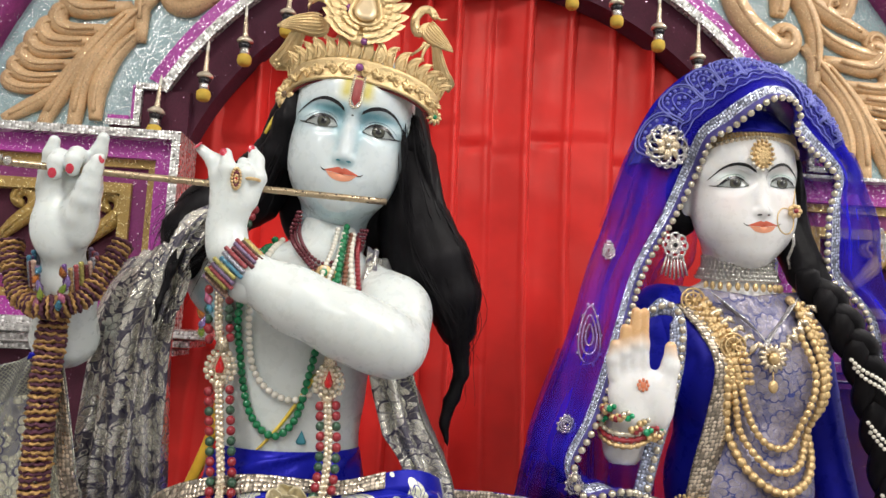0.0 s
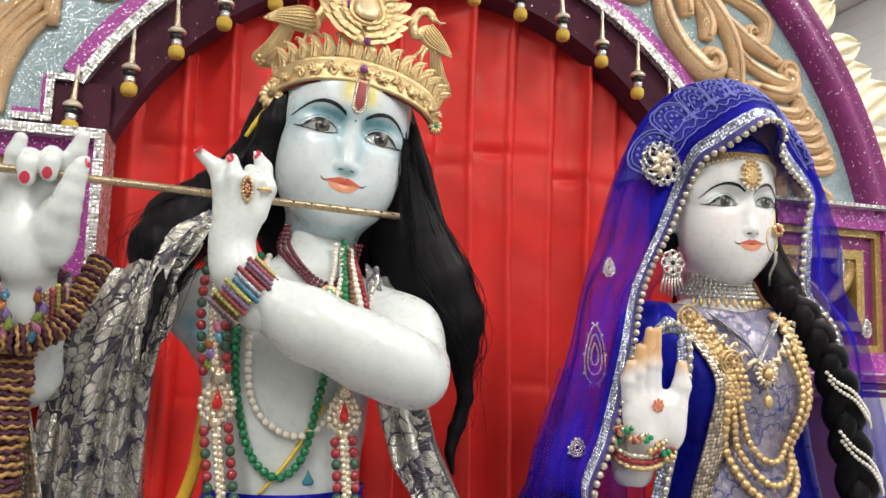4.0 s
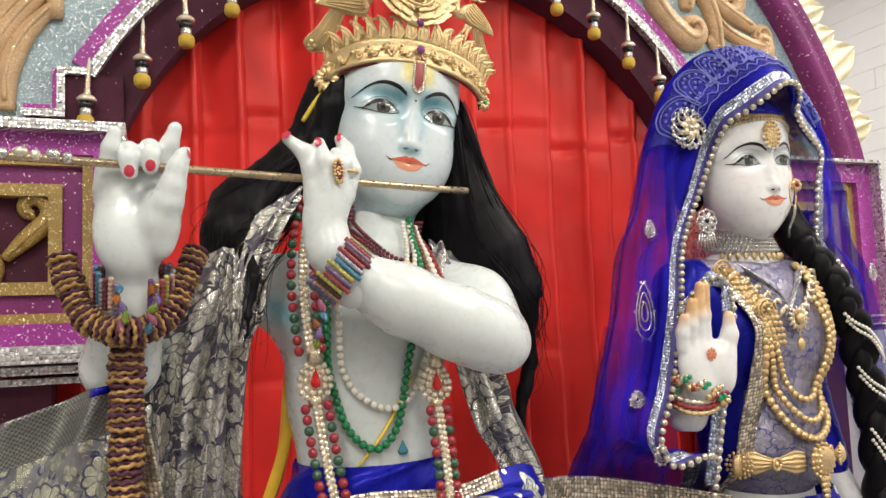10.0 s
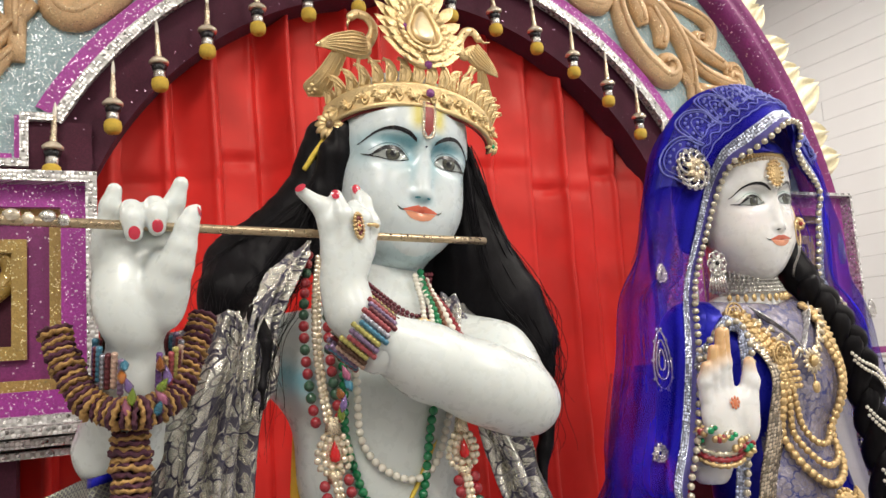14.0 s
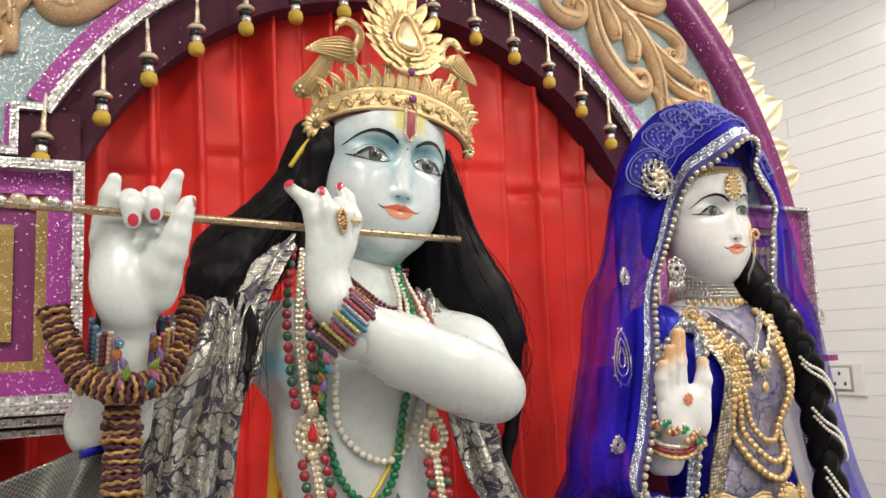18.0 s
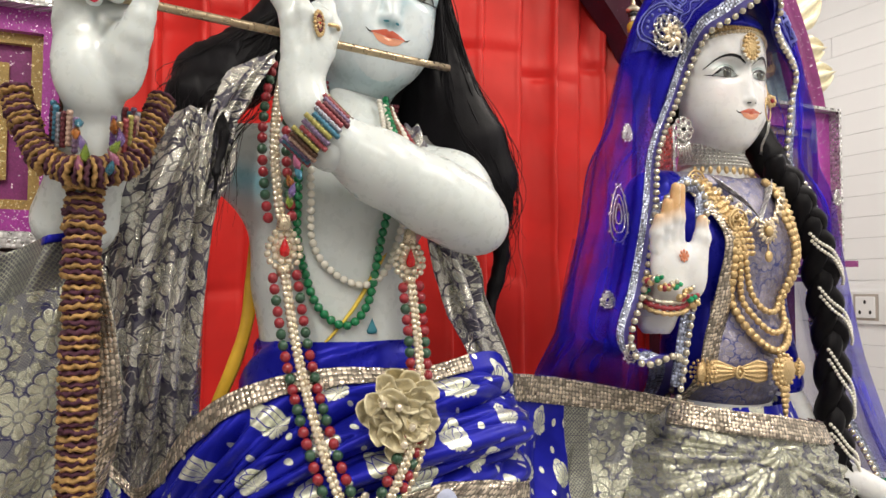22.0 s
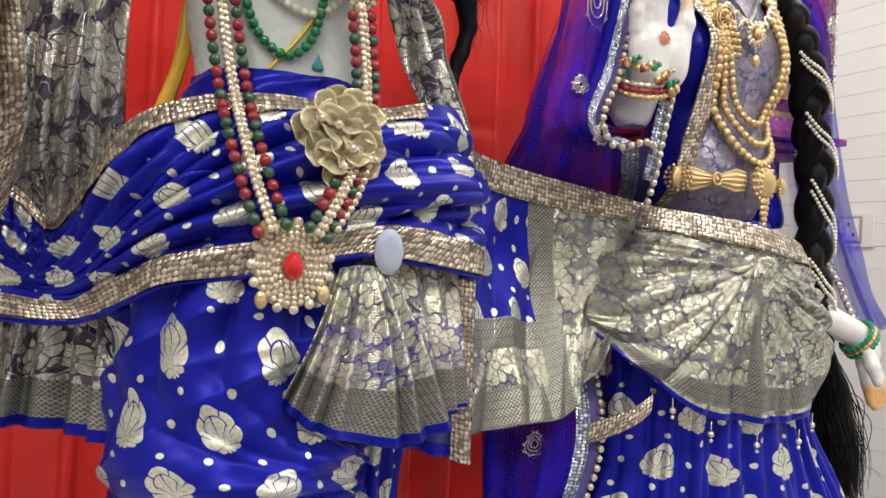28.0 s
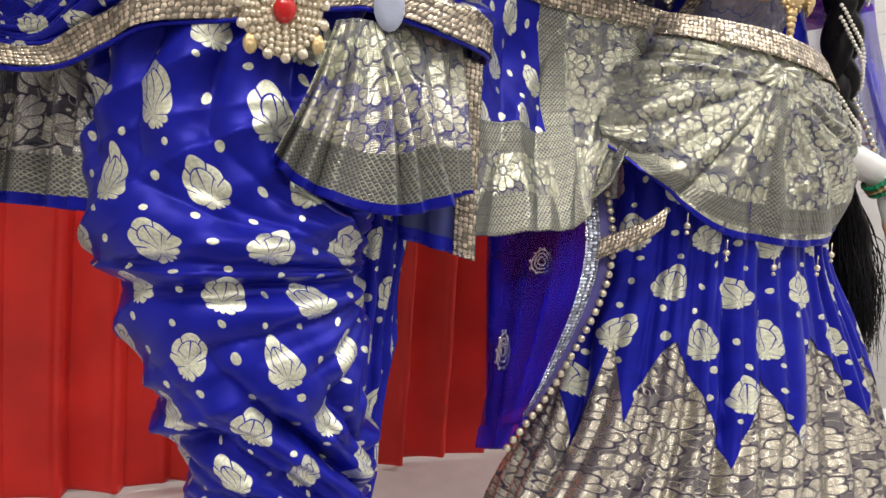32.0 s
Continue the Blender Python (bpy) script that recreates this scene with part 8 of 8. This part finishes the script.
for k in range(15):
    a = k * 2 * math.pi / 15 + .2
    if k % 4 == 1:
        keep(part("gold_point", Build().ball(MED + v3(.0375 * math.cos(a), 0, .0415 * math.sin(a)), (.0062, .003, .0085), 8, 5), GOLD), medal)
    else:
        keep(part("edge_crystal", Build().ball(MED + v3(.0355 * math.cos(a), -.001, .0390 * math.sin(a)), (.0048, .0032, .0048), 9, 6), CRYSTAL), medal)
ruby = Build().spin([(.0, .0055), (.0055, .0048), (.0088, .0020), (.0092, -.002)], seg=18)
for v in ruby.v:
    v[:, 0] *= np.clip(1 - .40 * np.clip(v[:, 1] / .0092, 0, 1), .1, 1)
    v[:, 1] *= 1.35
keep(part("ruby", ruby.turned(pose(*(MED + v3(0, -.008, 0)), 90)), RUBY), medal)

# cloth flower at the waist
bloom = thing("cloth_flower", "cream organza cloth flower with crystals, pinned at the waist", "flower", (-.10, .90, 1.42))
rng = np.random.RandomState(7)
for k in range(20):
    a = k * 2.4
    rr = .003 + .0058 * math.sqrt(k)
    c = v3(-.097 + rr * math.cos(a), .896 - .012 * (1 - k / 20), 1.424 + rr * 1.05 * math.sin(a))
    size, ph = .0125 + .004 * rng.rand(), rng.rand(3) * 6.28
    rows = []
    for s in np.linspace(0, 1, 7):
        rows.append([c + v3((size * s * (1 + .22 * math.sin(2 * t + ph[0]))) * math.cos(t) + .004 * math.cos(a), -.007 * s * s + s * (.0045 * math.sin(2 * t + ph[1]) + .003 * math.sin(5 * t + ph[2])) - .003, (size * s * (1 + .22 * math.sin(2 * t + ph[0]))) * math.sin(t) + .004 * math.sin(a)) for t in np.linspace(0, 2 * math.pi, 19)])
    keep(part("petal", Build().sheet(np.array(rows)), FLOWERCLOTH, thick=.0006), bloom)
for x, z in ((-.104, 1.432), (-.09, 1.412), (-.098, 1.396), (-.12, 1.436)):
    keep(part("crystal", Build().ball((x, .872, z), .0042, 10, 6), CRYSTAL), bloom)

# bangles
def bangle(parent, c, axis, r, mat, beads=26, size=.0026):
    q = Vector(axis).normalized().to_track_quat("Z", "Y").to_matrix()
    b = Build()
    ring = [np.array(Vector(c) + q @ Vector((r * math.cos(t), r * math.sin(t), 0))) for t in np.linspace(0, 2 * math.pi, beads * 4 + 1)]
    b.tube(ring, np.array([size * (.62, .9, 1.05, .9)[i % 4] for i in range(len(ring))]), 7, caps=False, up=tuple(q @ Vector((0, 0, 1))))
    keep(part("bangle", b, mat), parent)


BC = [plain("bangle_" + n, c, .3, m, .2, 400, .1) for n, c, m in (("gold", (.45, .31, .15), .6), ("maroon", (.13, .03, .04), .2), ("brown", (.1, .05, .03), .2), ("blue", (.06, .19, .28), .2), ("amber", (.45, .27, .10), .3),
                                                                   ("red", (.30, .06, .07), .1), ("pink", (.55, .38, .30), .3), ("purple", (.13, .06, .22), .2), ("lime", (.42, .38, .12), .3), ("steel", (.35, .36, .42), .6), ("violet", (.2, .14, .24), .3))]
def bar_cuff(parent, c, axis, r, length, n, seed, open_front=0.0):
    """A cuff of beaded bars side by side round the wrist, each a part."""
    rng = np.random.RandomState(seed)
    q = Vector(axis).normalized().to_track_quat("Z", "Y").to_matrix()
    for k in range(n):
        a = k * 2 * math.pi / n
        way = q @ Vector((math.cos(a), math.sin(a), 0))
        if way.y < 0 and abs(way.x) < open_front:
            continue
        lag = .0025 * (k % 3 - 1)
        bar = [np.array(Vector(c) + q @ Vector((r * math.cos(a), r * math.sin(a), length * (t - .5) + lag))) for t in np.linspace(0, 1, 29)]
        size = math.pi * r / n * .98
        b = Build().tube(bar, np.array([size * (.72, .95, 1.0, .95)[i % 4] for i in range(29)]), 7)
        keep(part("beaded_bar", b, BC[(k * 4 + int(rng.randint(3))) % 11]), parent)


set_a = thing("wrist_bangles", "cuff of many-coloured beaded bars round the wrist", "bangles", (-.18, .905, 1.704), "bangles")
bar_cuff(set_a, (-.1795, .907, 1.705), (.75, -.03, -.66), .0315, .034, 34, 3)
set_b = thing("wrist_bangles", "cuff of many-coloured beaded bars hanging round the raised wrist", "bangles", (-.38, .925, 1.69), "bangles")
bar_cuff(set_b, (-.380, .926, 1.694), (.03, -.40, .90), .0350, .032, 36, 5, .30)


def danglers(parent, at, seed):
    rng = np.random.RandomState(seed)
    cols = [plain("drop_" + n, c, .1, 0, .2, 300, .02, Transmission_Weight=.6) for n, c in (("lime", (.35, .5, .08)), ("pink", (.6, .2, .35)), ("sky", (.1, .35, .5)), ("orange", (.6, .22, .05)), ("violet", (.3, .2, .5)))]
    for k in range(5):
        p = np.array(at) + v3(.016 * (rng.rand() - .5), -.004 - .005 * rng.rand(), -.009 * k)
        b = Build().spin([(.0, .009), (.0026, .003), (.0042, -.002), (.0026, -.006), (.0, -.009)], seg=6).turned(pose(*p, 20 * rng.randn(), 20 * rng.randn(), 90 * rng.rand()))
        keep(part("glass_drop", b, cols[(k + seed) % 5]), parent)


danglers(set_a, (-.203, .895, 1.668), 1)
danglers(set_b, (-.392, .896, 1.690), 2)
danglers(set_b, (-.366, .894, 1.688), 3)
ringk = thing("finger_ring", "gold finger ring with red stones", "ring", (-.188, .895, 1.80))
rm = Matrix.Translation((-.184, .888, 1.806)) @ Vector((.35, -1, .1)).to_track_quat("Z", "Y").to_matrix().to_4x4()
for r, n, size, mat, nm in ((.0105, 18, .0021, GOLD_DULL, "setting"), (.0070, 12, .0019, MAROON, "stone"), (.0036, 7, .0019, GOLD_DULL, "setting")):
    for k in range(n):
        dot = Build().ball((r * .46 * math.cos(k * 2 * math.pi / n), r * 1.15 * math.sin(k * 2 * math.pi / n), .0012), size, 7, 5)
        keep(part(nm, dot.turned(rm), mat), ringk)
keep(part("face_plate", Build().ball((0, 0, -.001), (.0048, .0120, .0018), 12, 6).turned(rm), GOLD_DULL), ringk)
keep(part("stone", Build().ball((0, 0, .0018), (.0018, .0018, .0014), 8, 5).turned(rm), RUBY), ringk)
keep(part("band", Build().tube([(-.170 + .0102 * math.cos(t), .902 + .0102 * math.sin(t), 1.808) for t in np.linspace(0, 2 * math.pi, 22)], .0020, 6), GOLD_DULL), ringk)
ear = thing("ear_ornament", "gold ear drop with blue and red stones", "earring", (-.178, 1.0, 1.83))
keep(part("drop", Build().ball((-.180, 1.0, 1.836), (.008, .006, .014), 10, 7).ball((-.180, .998, 1.815), (.011, .005, .006), 10, 6), GOLD_DULL), ear)
keep(part("blue_stone", Build().ball((-.180, .993, 1.832), (.0045, .004, .007), 8, 6), gem("blue_stone", (.02, .1, .55))), ear)

# yellow line and drop mark painted on the belly are a sacred thread and a small jewel
tagged(part("sacred_thread", ribbon(on_chest([(-.085, 1.585), (-.105, 1.55), (-.125, 1.52), (-.150, 1.49)], .0015, 8), (.8, 0, .6), .010, 30), YELLOW, thick=.0008), "yellow sacred thread across the belly", "thread")
mk = on_chest([(-.098, 1.506), (-.098, 1.502)], .0015, 2)[0]
tagged(part("navel_drop", Build().spin([(.0, .010), (.003, .003), (.0065, -.004), (.005, -.007), (0, -.0075)], seg=14).turned(Matrix.Translation(mk) @ Matrix.Diagonal((1, .25, 1, 1))), TEAL), "small teal drop mark on the belly", "mark")

# ---- jewellery of the standing statue ----
def r_on(xz, lift, n):
    return np.array(on_front(spline([(a, c) for a, c in xz], n), lift))


golds = [bead_mesh("gold_bead", .0062, GOLD_DULL, 9, 6, 1.15), bead_mesh("gold_bead_small", .0050, GOLD_DULL, 9, 6, 1.2)]
for lab, line, step, k in (("outer", [(.418, 1.695), (.428, 1.655), (.437, 1.60), (.443, 1.54), (.466, 1.488), (.510, 1.462), (.552, 1.480), (.573, 1.53), (.580, 1.58), (.576, 1.63), (.562, 1.68), (.540, 1.71)], .0112, 0),
                           ("middle", [(.424, 1.685), (.436, 1.64), (.447, 1.58), (.464, 1.525), (.498, 1.490), (.537, 1.497), (.558, 1.54), (.568, 1.59), (.564, 1.64), (.545, 1.69)], .0100, 1),
                           ("inner", [(.432, 1.67), (.446, 1.62), (.464, 1.565), (.492, 1.522), (.527, 1.522), (.546, 1.56), (.555, 1.61), (.540, 1.66)], .0100, 1)):
    nk = thing("gold_bead_necklace", "long " + lab + " strand of a gold bead necklace on the chest", "necklace", (.50, .95, 1.47), "gold strands")
    string(nk, r_on(line, .008 + .002 * k, 90), step, [golds[k]], "gold_bead")
disc_n = thing("gold_collar", "broad gold collar of small discs with two openwork medallions", "necklace", (.45, .96, 1.65))
for row, dx in enumerate((-.011, -.003, .006, .014)):
    string(disc_n, r_on([(.408 + dx, 1.705), (.420 + dx, 1.68), (.437 + dx, 1.65), (.448 + dx, 1.625), (.452 + dx, 1.60)], .010, 40), .0092, [bead_mesh("gold_disc", .0050, GOLD_DULL, 9, 5, .8)], "gold_disc")
for row, dx in enumerate((-.008, .0, .008)):
    string(disc_n, r_on([(.548 + dx, 1.706), (.566 + dx, 1.672), (.575 + dx, 1.64), (.580 + dx, 1.60)], .010, 40), .0092, [bead_mesh("gold_disc", .0050, GOLD_DULL, 9, 5, .8)], "gold_disc")
for cx_, cz_ in ((.405, 1.703), (.443, 1.645)):
    c = np.array(on_torso(cx_, cz_, .015))
    wheel = keep(part("openwork_medallion", Build().tube([c + v3(.016 * math.cos(t), 0, .016 * math.sin(t)) for t in np.linspace(0, 2 * math.pi, 26)], .0017, 6), GOLD_DULL), disc_n)
    for r in (.0105,):
        inner = Build().tube([c + v3(r * math.cos(t), 0, r * math.sin(t)) for t in np.linspace(0, 2 * math.pi, 26)], .0017, 6)
        keep(part("inner_ring", inner, GOLD_DULL), wheel)
    for k in range(8):
        a = k * math.pi / 4
        keep(part("spoke", Build().tube([c + v3(.003 * math.cos(a), -.001, .003 * math.sin(a)), c + v3(.0155 * math.cos(a), 0, .0155 * math.sin(a))], .0014, 5), GOLD_DULL), wheel)
    keep(part("hub", Build().ball(c + v3(0, -.002, 0), .004, 8, 5), GOLD_DULL), wheel)
leafn = thing("leaf_necklace", "pale gold leaf necklace with a flower pendant and drop", "necklace", (.49, .95, 1.62))
for sgn in (-1, 1):
    for k in range(6):
        c = np.array(on_torso(.493 + sgn * (.014 + .011 * k), 1.652 + .0105 * k, .012))
        for w in (-1, 1):
            b = Build().tube([c, c + v3(sgn * .006 + w * .004, -.002, -.006 + w * .003), c + v3(sgn * .004 + w * .010, -.001, -.013 + w * .004)], [.0015, .0045, .001], 7, flat=.5)
            keep(part("leaf", b, GOLD_SILVER), leafn)
c = np.array(on_torso(.494, 1.632, .014))
for k in range(14):
    a = k * 2 * math.pi / 14
    keep(part("pendant_petal", Build().tube([c + .006 * v3(math.cos(a), 0, math.sin(a)), c + .012 * v3(math.cos(a), -.1, math.sin(a)), c + .0185 * v3(math.cos(a), 0, math.sin(a))], [.002, .0034, .0016], 7, flat=.6), GOLD_SILVER), leafn)
keep(part("pendant_centre", Build().ball(c + v3(0, -.003, 0), (.0075, .004, .0075), 12, 7), GOLD_DULL), leafn)
b = Build().tube([c - v3(0, 0, .017), c - v3(0, 0, .028)], .0012, 5)
b.ball(c - v3(0, .001, .036), (.0065, .004, .0085), 12, 7)
keep(part("drop", b, GOLD_DULL), leafn)
chok = thing("silver_choker", "wide silver choker of several bead rows", "necklace", (.495, 1.03, 1.72))
sb = bead_mesh("silver_bead", .0034, SILVER_M, 8, 5)
for k in range(6):
    r = .047 + .0028 * max(0, 3 - k) + .001
    string(chok, [(.492 + r * math.sin(t), 1.074 - r * math.cos(t) * .95, 1.769 - .0062 * (5 - k) * .92 - .006 * math.cos(t)) for t in np.linspace(-1.75, 1.75, 50)], .0066, [sb], "silver_bead")
for k in range(12):
    t = -1.2 + k * .2
    keep(part("gold_drop", Build().ball((.492 + .058 * math.sin(t), 1.072 - .056 * math.cos(t), 1.729 - .004 * math.cos(t)), (.004, .003, .006), 8, 5), GOLD_DULL), chok)
belt = thing("gold_waist_belt", "gold waist belt with bow-shaped plates and an embossed medallion", "belt", (.48, .97, 1.41))
def belt_at(a, dz=0.0, out=0.0):
    return v3(.489 + (.104 + out) * math.sin(a), 1.055 - (.090 + out) * math.cos(a), 1.435 + dz)


for mid, half in ((-.50, .43), (.42, .24)):
    rows = []
    for s in np.linspace(-1, 1, 25):
        h = .0055 + .0115 * min(1, abs(s) * 1.5) * (1 - .35 * max(0, abs(s) - .6) / .4)
        rows.append([belt_at(mid + s * half, q * h, .003 * (1 - q * q) + .0008 * math.cos(q * 14)) for q in np.linspace(-1, 1, 19)])
    keep(part("bow_plate", Build().sheet(np.array(rows)), GOLD_DULL, thick=.002), belt)
c = belt_at(-.50, 0, .007)
keep(part("bow_ring", Build().tube([c + v3(.0068 * math.cos(t), -.001, .0075 * math.sin(t)) for t in np.linspace(0, 2 * math.pi, 20)], .0022, 6).ball(c, .004, 8, 5), GOLD_DULL), belt)
for t, r, out in ((-.93, .017, .022), (.15, .023, .009), (.66, .013, .009), (.92, .012, .009)):
    c = belt_at(t, 0, out)
    medal = keep(part("medallion", Build().ball(c, (r * .9 * abs(math.cos(t)) + .002, .005, r * .9), 12, 6), GOLD_DULL), belt)
    for rr, n in ((1, 16), (.72, 12), (.42, 8)):
        for k in range(n):
            a = k * 2 * math.pi / n
            bead = Build().ball(c + v3(r * rr * math.cos(a) * math.cos(t), r * rr * math.cos(a) * math.sin(t) - .003 * (1 - rr), r * rr * math.sin(a)), r * .15, 6, 4)
            keep(part("medallion_bead", bead, GOLD_DULL), medal)
for k in range(6):
    keep(part("pendant_drop", Build().ball(belt_at(.17, -.026 - .0075 * k, .009), (.0105 - .0015 * k, .004, .0055), 9, 5), GOLD_DULL), belt)

face_j = thing("head_ornament", "gold net headband with a round pearl-edged forehead pendant", "jewel", tuple(R_HEAD @ Vector((0, .07, 0))))
hbead = bead_mesh("woven_link", .0027, GOLD_DULL, 7, 5)
for j in range(5):
    pts = [np.array(R_HEAD @ Vector((.089 * math.sin(t), .071 + .0042 * j - .030 * (1 - math.cos(t)), -.078 + (.080 - .0022 * j) * math.cos(t)))) for t in np.linspace(-1.45, 1.45, 70)]
    string(face_j, pts, .0050, [hbead], "woven_link")
gp = bead_mesh("gilt_bead", .0030, GOLD_SILVER, 8, 5)
string(face_j, [np.array(R_HEAD @ Vector((.089 * math.sin(t), .0655 - .030 * (1 - math.cos(t)), -.078 + .078 * math.cos(t) + .005))) for t in np.linspace(-1.4, 1.4, 50)], .0066, [gp], "bead")
tc = Vector((-.002, .040, .0105))
b = Build()
for r, n, s in ((.0160, 16, .0026), (.0110, 12, .0028), (.0060, 7, .0026)):
    for k in range(n):
        a = k * 2 * math.pi / n
        b.ball(np.array(R_HEAD @ (tc + Vector((r * math.cos(a), r * 1.25 * math.sin(a), .001)))), s, 7, 5)
b.ball(np.array(R_HEAD @ tc), (.0135, .003, .0175), 12, 6)
keep(part("forehead_pendant", b, GOLD_DULL), face_j)
b = Build()
for k in range(7):
    a = math.pi + (k + .5) * math.pi / 7
    b.ball(np.array(R_HEAD @ (tc + Vector((.0185 * math.cos(a), .0235 * math.sin(a), .001)))), .0026, 8, 5)
keep(part("pendant_pearls", b, PEARL), face_j)
nose_j = thing("nose_ring", "gold nose ring with a flower and a fine chain", "jewel", tuple(R_HEAD @ Vector((.03, -.06, 0))))
pts = [np.array(R_HEAD @ Vector((.030 + .019 * math.cos(t), -.058 + .019 * math.sin(t), .012 - .012 * math.cos(t)))) for t in np.linspace(0, 2 * math.pi, 30)]
keep(part("ring", Build().tube(pts, .0010, 6), GOLD_DULL), nose_j)
b = Build()
fc = R_HEAD @ Vector((.052, -.042, -.004))
for k in range(7):
    a = k * 2 * math.pi / 7
    b.ball(np.array(fc) + v3(.0065 * math.cos(a), -.003, .0065 * math.sin(a)), .0038, 8, 5)
keep(part("flower", b, GOLD_DULL), nose_j)
keep(part("red_stone", Build().ball(np.array(fc) + v3(0, -.006, 0), .0034, 8, 5), REDBEAD), nose_j)
b = Build().tube([np.array(R_HEAD @ Vector(p)) for p in ((.052, -.036, -.006), (.064, -.01, -.022), (.072, .02, -.04), (.076, .04, -.05))], .0014, 5)
keep(part("chain", b, GOLD_DULL), nose_j)
b = Build().tube([np.array(R_HEAD @ Vector(p)) for p in ((.050, -.075, -.004), (.055, -.09, -.012), (.050, -.11, -.020), (.058, -.125, -.03))], .0020, 5)
keep(part("chain", b, SILVER_M), nose_j)
earr = thing("earring", "large silver openwork earring with hanging chains", "earring", (.372, 1.02, 1.73))
c = v3(.376, 1.008, 1.775)
b = Build()
for k in range(8):
    a = k * math.pi / 4
    keep(part("loop", Build().tube([c + v3(.011 * math.cos(a) + .006 * math.cos(w), -.002, .011 * math.sin(a) + .006 * math.sin(w)) for w in np.linspace(0, 2 * math.pi, 12)], .0016, 5), SILVER_M), earr)
b.ball(c, (.011, .003, .011), 12, 6)
keep(part("wheel", b, SILVER_M), earr)
for k in range(7):
    keep(part("chain", Build().tube([c + v3((k - 3) * .0035, 0, -.014), c + v3((k - 3) * .0060, 0, -.046 + .002 * abs(k - 3))], .0016, 5), SILVER_M), earr)
keep(part("dark_stone", Build().ball(c + v3(0, -.003, 0), .0034, 8, 5), BLACK), earr)
wr = thing("wrist_flowers", "red, green and gold flower bangle on the raised wrist", "bangles", (.30, .96, 1.54), "bangles")
for k in range(3):
    bangle(wr, (.302, .965, 1.532 + .007 * k), (-.2, -.5, 1), .031, [GOLD_DULL, REDBEAD, PEARL_GOLD][k], 22, .0038)
rng = np.random.RandomState(11)
for k in range(26):
    a = math.pi * (.80 + 1.15 * k / 25)
    c = v3(.306 + .034 * math.cos(a), .962 + .030 * math.sin(a), 1.543 + .02 * math.cos(a) * -.9 + .006 * rng.randn())
    keep(part("flower", Build().ball(c, .0048, 7, 5).ball(c + v3(.004, -.004, .003), .0034, 7, 5), [REDBEAD, GOLD_DULL, PEARL_GOLD, EMERALD, GOLD_DULL][k % 5]), wr)
gb = thing("green_bangle", "green beaded bangle with gold on the lowered wrist", "bangles", (.745, 1.0, 1.225), "bangles")
for k in range(3):
    bangle(gb, v3(.768, 1.007, 1.226) + v3(.004, -.002, -.005) * k, (.75, -.25, -.6), .027, [EMERALD, GOLD_DULL, EMERALD][k], 22, .004)

# henna on the raised palm and fingertips
spots = [((.315, .9395, 1.592), (0, -1, .05), .0038, 8)]
for k in range(8):
    spots.append(((.315 + .0062 * math.cos(k * .785), .9396, 1.592 + .0062 * math.sin(k * .785)), (0, -1, .05), .0020, 8))
paint_spots(r_statue, spots)
